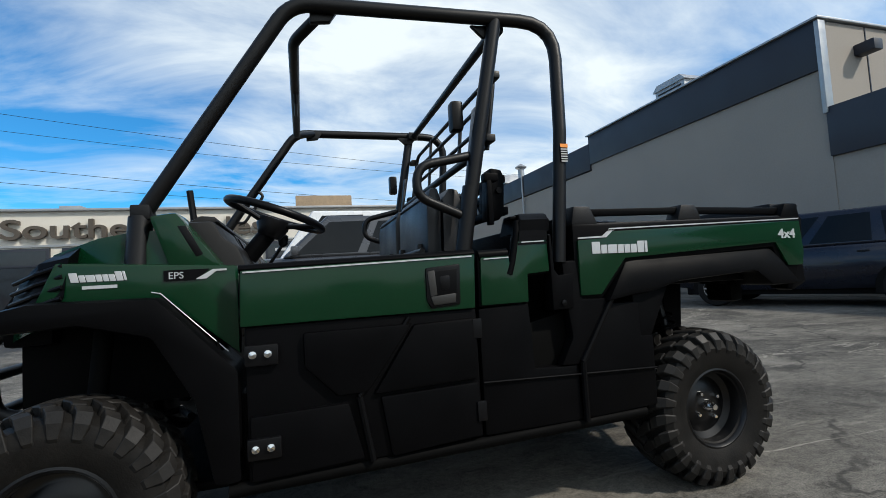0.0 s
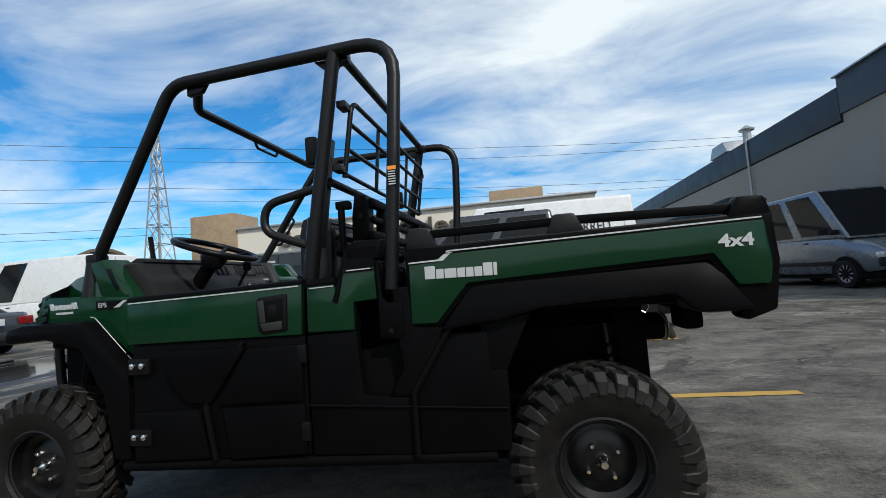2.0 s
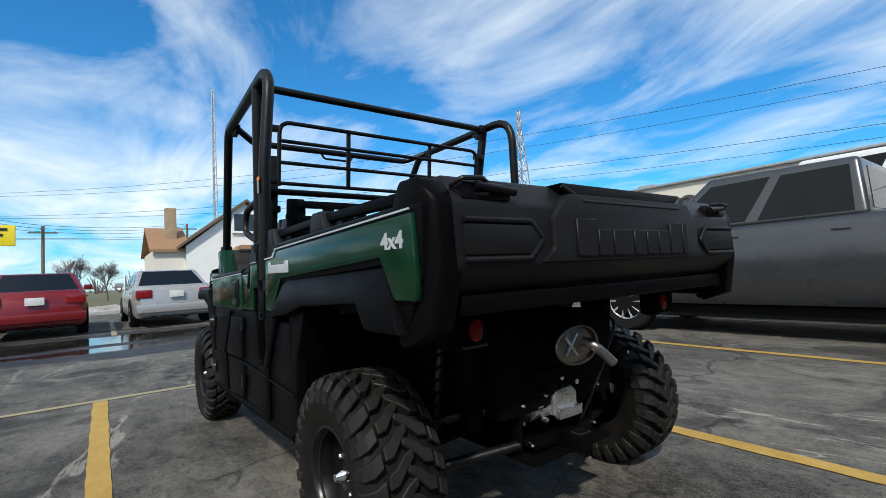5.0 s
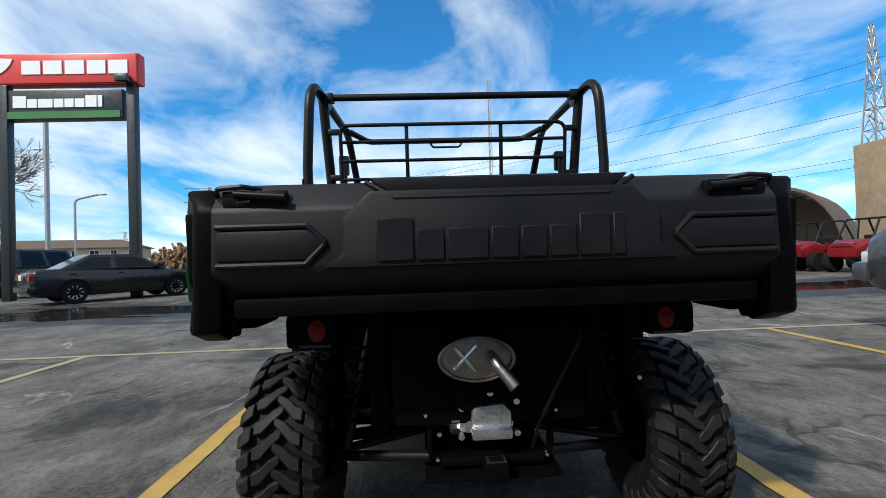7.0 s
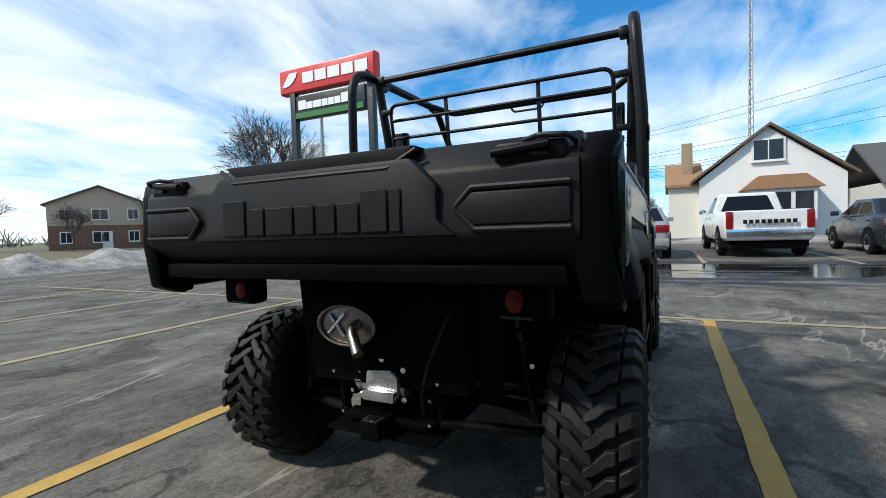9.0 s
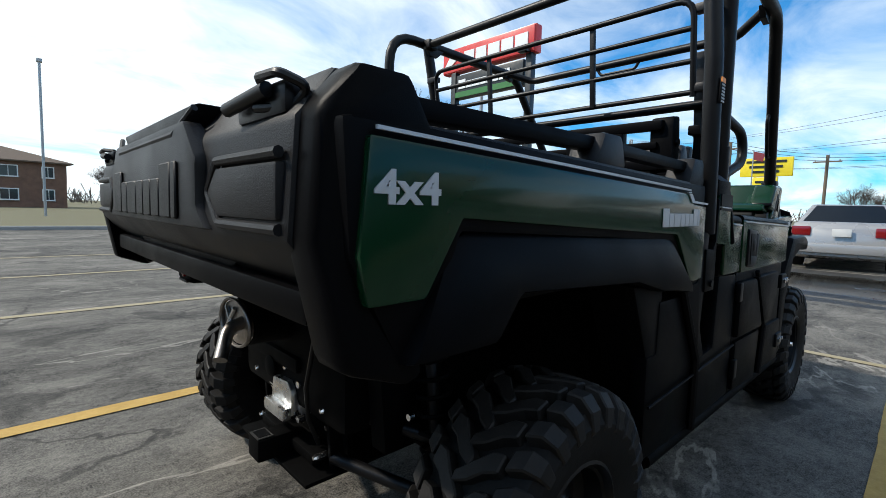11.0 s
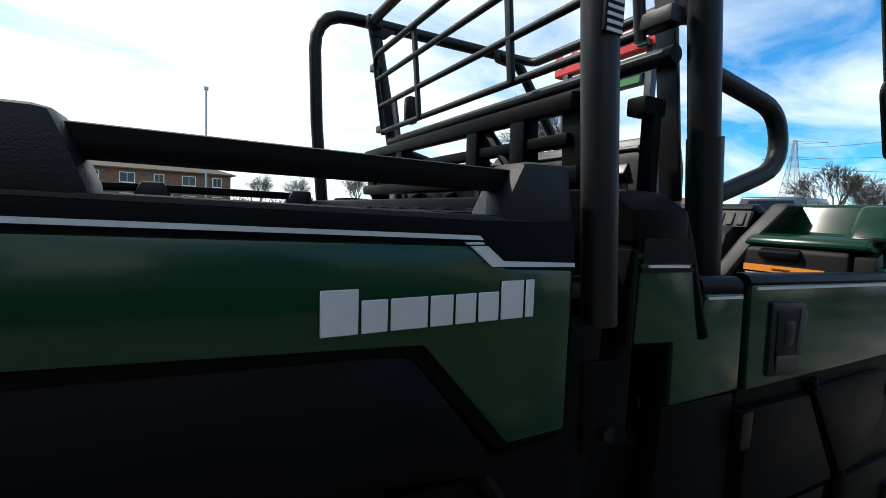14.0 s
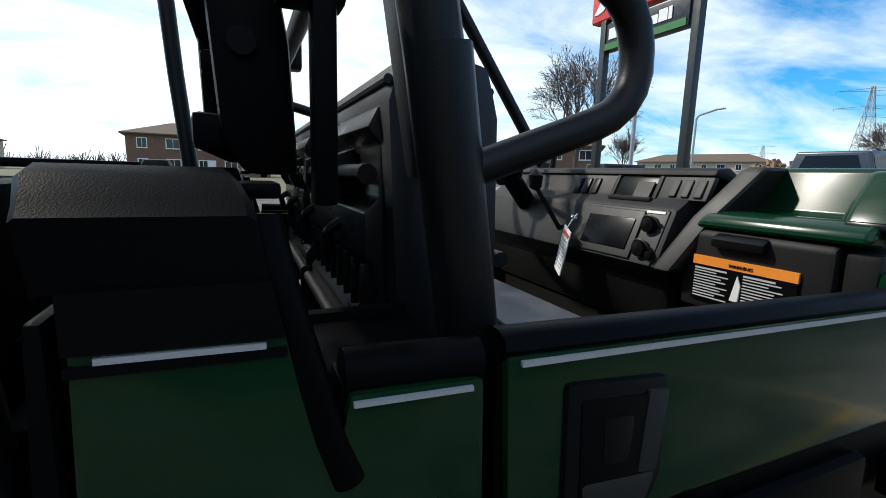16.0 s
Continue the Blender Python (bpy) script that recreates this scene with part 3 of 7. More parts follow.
for s in (1, -1):
    cheek = part("nose_cheek", loft([[(2.335, s * 0.752, 0.955), (2.325, s * 0.740, 1.075), (2.34, s * 0.60, 1.125), (2.36, s * 0.45, 0.955)],
                                     [(2.42, s * 0.735, 0.93), (2.415, s * 0.705, 1.06), (2.43, s * 0.56, 1.10), (2.44, s * 0.45, 0.93)],
                                     [(2.52, s * 0.66, 0.90), (2.50, s * 0.62, 1.01), (2.52, s * 0.50, 1.04), (2.54, s * 0.42, 0.90)],
                                     [(2.585, s * 0.54, 0.88), (2.56, s * 0.52, 0.96), (2.57, s * 0.44, 0.98), (2.58, s * 0.40, 0.88)]]), BLACK, utv, "black ribbed nose cheek")
    for k in range(4):
        z = 0.955 + 0.032 * k
        part("cheek_rib", tube([(2.34, s * (0.752 - 0.0035 * k), z), (2.42, s * (0.733 - 0.007 * k), z - 0.022), (2.51, s * (0.662 - 0.010 * k), z - 0.045)], 0.007, 8, 0.02), BLACKG, cheek)
part("grille", prism([(2.60, 0.80), (2.60, 0.93), (2.545, 1.02), (2.46, 1.02), (2.46, 0.80)], -0.52, 0.52, "y", 0.02), BLACK, utv)
for k in range(4):
    part("grille_rib", box((2.598 - 0.008 * k, 0, 0.845 + 0.03 * k), (0.02, 1.0, 0.012), 0.004), BLACKG, utv)
for z in (0.84, 0.70, 0.57):
    part("bumper_bar", tube([(2.69, -0.40, z), (2.69, 0.40, z)], 0.02, 12, 0), TUBE, utv)

# roll cage
cage = new("roll_cage")
cage.parent = utv
tagged(cage, "black powder-coated tubular roll cage")
R = 0.026
for s in (1, -1):
    part("side_hoop", tube([(2.165, s * 0.665, 1.19), (1.665, s * 0.735, 1.945), (0.635, s * 0.770, 1.962), (0.662, s * 0.800, 1.50), (0.708, s * 0.800, 0.98)], R, 14, 0.15), TUBE, cage)
    part("pillar_socket", tube([(2.155, s * 0.672, 1.20), (2.165, s * 0.70, 0.98)], 0.036, 12, 0), TUBE, cage)
    part("pillar_clamp", box((2.15, s * 0.668, 1.215), (0.06, 0.07, 0.05), 0.01), TUBE, cage)
    part("mid_leg", tube([(0.895, s * 0.758, 1.950), (1.080, s * 0.720, 1.00)], R + 0.002, 14, 0), TUBE, cage)
    part("leg_sleeve", tube([(1.028, s * 0.731, 1.29), (1.080, s * 0.718, 0.985)], R + 0.006, 14, 0), TUBE, cage)
    part("gusset", prism([(0.99, 1.935), (0.85, 1.942), (0.89, 1.890), (0.94, 1.890)], s * 0.742, s * 0.725, "y", 0.003), TUBE, cage)
    part("gusset", prism([(1.60, 1.945), (1.50, 1.945), (1.53, 1.90), (1.60, 1.89)], s * 0.725, s * 0.70, "y", 0.003), TUBE, cage)
    part("hip_guard", tube([(1.020, s * 0.722, 1.415), (1.238, s * 0.745, 1.365), (1.252, s * 0.750, 1.252), (1.045, s * 0.722, 1.172)], 0.0175, 14, 0.075), TUBE, cage)
    cl = part("caution_label", box((0.667, s * 0.826, 1.405), (0.034, 0.006, 0.070), 0.002), DECALK, cage, "small caution label with an orange heading")
    part("label_band", box((0.666, s * 0.8285, 1.434), (0.033, 0.003, 0.014)), ORANGE, cl)
    for k in range(6):
        part("label_line", box((0.667, s * 0.8292, 1.420 - 0.0095 * k), (0.028, 0.002, 0.0045)), INK, cl)
    part("clamp", box((0.880, s * 0.715, 1.945), (0.07, 0.05, 0.05), 0.01), TUBE, cage)
part("front_cross_bar", tube([(1.56, 0.705, 1.935), (1.66, 0.58, 1.885), (1.66, -0.58, 1.885), (1.56, -0.705, 1.935)], 0.021, 12, 0.10), TUBE, cage)
part("grab_handle", tube([(1.66, 0.13, 1.885), (1.66, 0.10, 1.835), (1.66, -0.10, 1.835), (1.66, -0.13, 1.885)], 0.008, 8, 0.03), TUBE, cage)
part("grab_handle", tube([(1.93, -0.69, 1.56), (1.87, -0.69, 1.53), (1.99, -0.675, 1.35), (2.06, -0.68, 1.36)], 0.009, 8, 0.03), TUBE, cage)
part("rear_cross_bar", tube([(0.872, -0.72, 1.945), (0.872, 0.72, 1.945)], 0.020, 12, 0), TUBE, cage)
part("lower_cross_bar", tube([(0.97, -0.70, 1.44), (0.97, 0.70, 1.44)], 0.017, 12, 0), TUBE, cage)

# rear screen of bars
screen = new("rear_screen")
screen.parent = utv
tagged(screen, "black steel bar screen behind the seats")
part("frame_bar", tube([(0.920, 0.66, 1.46), (0.868, 0.66, 1.782), (0.868, -0.66, 1.782), (0.920, -0.66, 1.46)], 0.011, 10, 0.06), TUBE, screen)
for k, z in enumerate((1.475, 1.580, 1.688)):
    part("bar", tube([(0.917 - 0.017 * k, 0.66, z), (0.917 - 0.017 * k, -0.66, z)], 0.010, 10, 0), TUBE, screen)
for y in (0.277, -0.277):
    part("upright", box((0.893, y, 1.628), (0.014, 0.022, 0.32), 0.003, pose(0, 0, 0, 0, -6, 0)), TUBE, screen)
for s in (1, -1):
    for z in (1.52, 1.78):
        part("bracket", box((0.93 - (z - 1.5) * 0.14, s * 0.695, z - 0.03), (0.04, 0.07, 0.03), 0.006), TUBE, screen)

# seat backs and the moulded headboard
board = new("headboard")
board.parent = utv
tagged(board, "black moulded headboard frame with openings")
part("top_rail", prism([(0.815, 1.335), (0.815, 1.372), (0.858, 1.378), (0.866, 1.340)], -0.60, 0.60, "y", 0.010), BLACK, board)
part("middle_rail", box((0.845, 0, 1.285), (0.035, 1.16, 0.026), 0.007), BLACK, board)
part("bottom_rail", prism([(0.820, 1.195), (0.820, 1.232), (0.870, 1.228), (0.874, 1.195)], -0.62, 0.62, "y", 0.008), BLACK, board)
for s in (1, -1):
    part("end_block", prism([(0.846, 1.205), (0.836, 1.350), (0.848, 1.385), (0.896, 1.392), (0.912, 1.30), (0.918, 1.172), (0.868, 1.172)], s * 0.632, s * 0.550, "y", 0.010), BLACK, board)
    # black disc in place of the shade inside a bolt hole
    part("end_hole", lathe([(0.013, 0), (0.013, 0.010), (0, 0.010)], 16, centre=(0.868, s * 0.633 - (0.010 if s < 0 else 0), 1.295)), DECALK, board)
    part("belt_post", box((0.935, s * 0.685, 1.245), (0.022, 0.030, 0.20), 0.005), BLACK, board)
    part("belt_guide", box((0.925, s * 0.680, 1.338), (0.060, 0.042, 0.034), 0.007), BLACK, board)
for y in (-0.43, -0.24, 0.24, 0.43):
    part("stile", prism([(0.822, 1.21), (0.818, 1.36), (0.860, 1.36), (0.870, 1.21)], y - 0.026, y + 0.026, "y", 0.007), BLACK, board)
for y, sl in ((-0.335, 1), (0.335, -1)):
    part("brace", tube([(0.843, y - 0.07 * sl, 1.225), (0.843, y + 0.07 * sl, 1.35)], 0.014, 8, 0), BLACK, board)
for y0, y1 in ((-0.60, -0.03), (0.03, 0.60)):
    back = part("seat_back", prism([(0.985, 0.86), (0.965, 1.26), (0.978, 1.31), (1.020, 1.315), (1.050, 1.27), (1.062, 0.86)], y0, y1, "y", 0.018), VINYL, utv, "black vinyl seat back with a ribbed rear pan")
    back.location.x = 0.055
    part("piping", tube([(0.970, y0 + 0.01, 1.286), (0.970, y1 - 0.01, 1.286)], 0.006, 8, 0), VINYL, back)
    part("pan", prism([(0.978, 0.90), (0.972, 1.262), (0.962, 1.255), (0.950, 1.232), (0.966, 1.212), (0.964, 1.145), (0.946, 1.128), (0.946, 1.072), (0.966, 1.055), (0.966, 0.990), (0.948, 0.965), (0.950, 0.90)], y0 + 0.03, y1 - 0.03, "y", 0.004), PAN, back, "ribbed black plastic seat pan")
    for k in range(9):
        yy = y0 + 0.06 + (y1 - y0 - 0.12) * k / 8
        part("pan_rib", box((0.956, yy, 1.022), (0.018, 0.006, 0.070), 0.002), PAN, back)
    part("back_rail", tube([(0.940, y0 - 0.01, 1.175), (0.940, y1 + 0.01, 1.175)], 0.012, 12, 0), TUBE, back, "bright-edged black steel rail")
    part("lower_rail", tube([(0.944, y0, 0.93), (0.944, y1, 0.93)], 0.012, 12, 0), TUBE, back)
    for yy in (y0 + 0.16, y1 - 0.12):
        part("rail_bracket", prism([(0.962, 1.212), (0.926, 1.198), (0.924, 1.155), (0.940, 1.128), (0.962, 1.135)], yy - 0.02, yy + 0.02, "y", 0.005), TUBE, back)
        part("latch_hook", tube([(0.948, yy + 0.03, 1.10), (0.926, yy + 0.03, 1.085), (0.934, yy + 0.03, 1.045)], 0.009, 8, 0.012), BLACKG, back)
for y0, y1 in ((-0.60, -0.05), (0.05, 0.60)):
    cushion = part("flipped_cushion", prism([(1.066, 0.895), (1.054, 1.27), (1.066, 1.318), (1.100, 1.315), (1.118, 1.25), (1.128, 0.895)], y0, y1, "y", 0.022), VINYL, utv, "black vinyl seat cushion folded up against the back")
    cushion.location.x = 0.055
    part("seam", tube([(1.112, y0 + 0.02, 1.285), (1.112, y1 - 0.02, 1.285)], 0.005, 8, 0), VINYL, cushion)
    part("cushion_rail", tube([(1.140, y0 + 0.02, 1.06), (1.140, y1 - 0.02, 1.06)], 0.011, 10, 0), TUBE, cushion)
    for yy in (y0 + 0.10, y1 - 0.10):
        part("cushion_bracket", box((1.130, yy, 1.06), (0.03, 0.045, 0.07), 0.010), TUBE, cushion)
    part("cushion_stay", tube([(1.130, y0 + 0.12, 0.98), (1.28, y0 + 0.07, 0.86)], 0.008, 8, 0), TUBE, cushion)
for s in (1, -1):
    part("belt", box((1.00, s * 0.665, 1.40), (0.012, 0.045, 0.46), 0.004, pose(0, 0, 0, 0, -9, 0)), VINYL, utv, "black seat belt webbing")
    part("belt_reel", box((1.05, s * 0.67, 1.585), (0.05, 0.06, 0.12), 0.014), BLACKG, utv)

def torus(r1, r2, n=36, k=10):
    o = nb()
    rows = []
    for i in range(n):
        a = i * 2 * math.pi / n
        rows.append([o.verts.new(((r1 + r2 * math.cos(b)) * math.cos(a), (r1 + r2 * math.cos(b)) * math.sin(a), r2 * math.sin(b)))
                     for b in [j * 2 * math.pi / k for j in range(k)]])
    for i in range(n):
        p, q = rows[i], rows[(i + 1) % n]
        for j in range(k):
            o.faces.new((p[j], p[(j + 1) % k], q[(j + 1) % k], q[j]))
    return o


# dash
dash = new("dashboard")
dash.parent = utv
tagged(dash, "charcoal moulded dashboard with display and switches")
part("body", prism([(2.04, 0.76), (2.04, 1.185), (1.945, 1.188), (1.915, 1.130), (1.872, 1.100), (1.812, 0.955), (1.86, 0.90), (1.90, 0.76)], -0.30, 0.66, "y", 0.014), DASH, dash)
part("top_pad", prism([(2.06, 1.175), (1.990, 1.212), (1.946, 1.208), (1.936, 1.190), (2.03, 1.165)], -0.345, 0.62, "y", 0.009), DASH, dash)
part("centre_bezel", prism([(1.808, 0.957), (1.866, 1.098), (1.880, 1.098), (1.822, 0.952)], -0.285, 0.035, "y", 0.006), DASHL, dash, "grey centre bezel")
part("display_surround", prism([(1.804, 0.966), (1.856, 1.092), (1.872, 1.092), (1.820, 0.962)], -0.215, 0.015, "y", 0.005), DASHL, dash, "grey display surround")
part("display_glass", prism([(1.8095, 0.988), (1.8435, 1.070), (1.858, 1.070), (1.824, 0.988)], -0.195, -0.015, "y", 0.002), SCREEN, dash, "dark flush display")
part("bezel_plate", prism([(1.8595, 1.089), (1.8620, 1.095), (1.872, 1.095), (1.868, 1.089)], -0.275, -0.215, "y"), STRIPE, dash, "small silver nameplate")
# upper row: deep centre pocket, its inner shade a solid dark block, switches and blanks
pocket = part("centre_pocket", prism([(1.910, 1.128), (1.937, 1.183), (1.96, 1.183), (1.935, 1.128)], -0.185, -0.035, "y", 0.004), SCREEN, dash, "dark block for the shade inside an open pocket")
for yy in (-0.190, -0.030):
    part("pocket_rim", prism([(1.904, 1.124), (1.934, 1.188), (1.948, 1.188), (1.918, 1.124)], yy - 0.007, yy + 0.007, "y", 0.003), DASH, pocket)
part("pocket_lip", box((1.901, -0.11, 1.122), (0.020, 0.16, 0.012), 0.004), DASH, pocket)
part("pocket_card", prism([(1.900, 1.128), (1.922, 1.170), (1.926, 1.170), (1.904, 1.128)], -0.178, -0.120, "y"), DASHL, pocket)
for k in range(3):
    part("switch", prism([(1.903, 1.128), (1.926, 1.176), (1.946, 1.176), (1.923, 1.128)], 0.040 + 0.042 * k, 0.070 + 0.042 * k, "y", 0.005), BLACKG, dash)
    part("switch_blank", prism([(1.9075, 1.135), (1.9295, 1.178), (1.944, 1.178), (1.922, 1.135)], -0.255 - 0.038 * k, -0.230 - 0.038 * k, "y", 0.003), DASHL, dash)
part("upper_face", prism([(1.911, 1.126), (1.938, 1.186), (1.956, 1.186), (1.929, 1.126)], -0.345, -0.195, "y", 0.004), DASHL, dash)
part("upper_face", prism([(1.911, 1.126), (1.938, 1.186), (1.956, 1.186), (1.929, 1.126)], -0.025, 0.19, "y", 0.004), DASHL, dash)
for k in range(2):
    c = (1.816 + 0.026 * k, -0.247, 0.998 + 0.062 * k)
    kn = part("knob", lathe([(0.020, 0.012), (0.022, 0.0), (0.020, -0.014), (0.0, -0.018)], 18, "x", c), BLACKG, dash)
    part("knob_ring", moved(torus(0.026, 0.0032, 24, 6), Matrix.Translation((c[0] + 0.002, c[1], c[2])) @ Matrix.Rotation(math.pi / 2 - 0.4, 4, "Y")), DASHL, kn)
part("key_switch", lathe([(0.011, 0.01), (0.011, -0.008), (0.0, -0.010)], 14, "x", (1.815, -0.277, 0.985)), BLACKG, dash)
# curved shoulder that closes the centre stack
cheek = prism([(1.806, 0.950), (1.858, 1.094), (1.905, 1.160), (1.940, 1.212), (2.03, 1.212), (2.03, 0.95)], -0.346, -0.286, "y", 0.016, seg=3)
for v in cheek.verts:
    v.co.y -= (v.co.z - 0.95) * 0.46
part("dash_cheek", cheek, DASHL, dash, "rounded grey end of the centre stack")
part("lower_panel", prism([(2.02, 0.76), (2.02, 1.05), (1.93, 1.05), (1.92, 0.76)], -0.72, -0.33, "y", 0.01), DASH, dash)
# green shelf over the glovebox: rolled front lip, open tray, upright back
shelf = prism([(1.842, 1.072), (1.850, 1.098), (1.885, 1.112), (1.985, 1.108), (2.020, 1.212), (2.10, 1.212), (2.10, 1.0), (1.90, 1.0), (1.88, 1.066)], -0.712, -0.372, "y", 0.014, seg=3)
for v in shelf.verts:
    if v.co.y > -0.5:
        v.co.y -= (v.co.z - 1.07) * 0.46
part("hood_shelf", shelf, GREEN, utv, "green gloss hood shelf above the glovebox")
part("shelf_end", prism([(1.875, 1.085), (1.900, 1.130), (1.955, 1.205), (2.06, 1.205), (2.06, 1.05)], -0.735, -0.640, "y", 0.016, seg=3), GREEN, utv)
# dark bar drawn for the shade inside the slot
part("shelf_slot", prism([(1.868, 1.098), (1.872, 1.112), (1.905, 1.112), (1.905, 1.098)], -0.738, -0.655, "y", 0.004), SCREEN, utv)
part("glove_frame", prism([(1.862, 0.90), (1.856, 1.055), (1.90, 1.072), (1.94, 0.90)], -0.725, -0.672, "y", 0.010), DASH, dash)
for k in range(6):
    part("frame_rib", box((1.861, -0.700, 0.945 + 0.008 * k), (0.004, 0.044, 0.003)), DASHL, dash)
glove = part("glovebox", prism([(1.850, 0.88), (1.846, 1.058), (1.866, 1.073), (1.95, 1.073), (1.95, 0.88)], -0.665, -0.352, "y", 0.010), DASH, dash, "charcoal glovebox door")
part("glove_pull", prism([(1.850, 1.028), (1.828, 1.032), (1.826, 1.050), (1.848, 1.064)], -0.548, -0.432, "y", 0.006), BLACKG, glove)
label = part("warning_label", prism([(1.8445, 0.902), (1.8425, 0.985), (1.852, 0.985), (1.854, 0.902)], -0.612, -0.384, "y"), DECALK, glove, "black safety label with an orange heading band")
part("label_heading", prism([(1.8420, 0.985), (1.8415, 1.006), (1.852, 1.006), (1.852, 0.985)], -0.612, -0.384, "y"), ORANGE, label)
part("label_heading_text", moved(words("WARNING", 0.011, 0.0006, "CENTER"), basis((1.8410, -0.498, 0.990), (0, -1, 0), (-0.02, 0, 1))), DECALK, label)
for k in range(11):
    for c in range(2):
        w = (0.078, 0.066, 0.082, 0.054)[(k * 3 + c) % 4]
        part("label_line", box((1.8428, -0.391 - 0.115 * c - w / 2, 0.977 - 0.0066 * k), (0.003, w, 0.0024 if k else 0.0040)), INK, label)
part("label_picture", prism([(-0.482, 0.918), (-0.494, 0.975), (-0.503, 0.955), (-0.500, 0.918)], 1.8400, 1.8440, "x"), WHITE, label, "small white pictogram")
part("label_mark", lathe([(0.012, 0), (0.012, -0.002), (0, -0.002)], 14, "x", (1.8415, -0.590, 0.934)), REDINK, label, "round red mark")

wheel = new("steering_wheel")
wheel.parent = utv
tagged(wheel, "black four-spoke steering wheel")
wm = basis((1.755, 0.37, 1.245), (0.94, 0, 0.33), (0, 1, 0))
part("rim", moved(torus(0.192, 0.0155), wm), BLACKG, wheel)
part("hub", moved(lathe([(0.0, -0.10), (0.045, -0.095), (0.065, -0.05), (0.06, -0.02), (0.0, -0.012)], 18, "z"), wm), BLACKG, wheel)
for a in (20, 160, 250, 290):
    v = Vector((math.cos(radians(a)), math.sin(radians(a)), 0))
    part("spoke", moved(tube([v * 0.04 + Vector((0, 0, -0.04)), v * 0.187], 0.011, 8, 0), wm), BLACKG, wheel)
part("column", tube([wm @ Vector((0, 0, -0.06)), wm @ Vector((0.05, 0, -0.20))], 0.035, 12, 0), BLACK, wheel)
part("shift_lever", tube([(1.84, 0.12, 1.00), (1.745, 0.135, 1.14)], 0.008, 8, 0), TUBE, utv)
part("shift_knob", lathe([(0.0, 0.0), (0.02, 0.01), (0.024, 0.05), (0.0, 0.07)], 14, "z", (1.740, 0.136, 1.13)), BLACKG, utv)
part("antenna_post", tube([(2.03, 0.46, 1.10), (2.055, 0.46, 1.33)], 0.012, 8, 0), BLACKG, utv)
tag = thing("paper_tag", "white printed paper tag hanging from the dashboard key", "tag")
card = part("card", box((0, 0, 0), (0.004, 0.075, 0.150), 0.0), WHITE, tag)
card.matrix_basis = pose(1.795, 0.045, 0.945, 14, 6, -22)
part("card_heading", box((-0.0025, -0.002, 0.058), (0.003, 0.060, 0.012)), REDINK, card)
for k in range(8):
    part("card_line", box((-0.0025, 0.002 * (k % 3), 0.038 - 0.013 * k), (0.003, 0.055 - 0.006 * (k % 2), 0.004)), INK, card)
part("string", tube([(1.795, 0.030, 1.017), (1.80, 0.015, 1.045), (1.815, 0.010, 1.065)], 0.002, 6, 0.01), WHITE, tag)
for k in range(2):
    part("key_ring", moved(torus(0.008, 0.0015, 16, 6), pose(1.806, 0.014 + 0.006 * k, 1.055, 40, 70 * k, 0)), CHROME, tag)

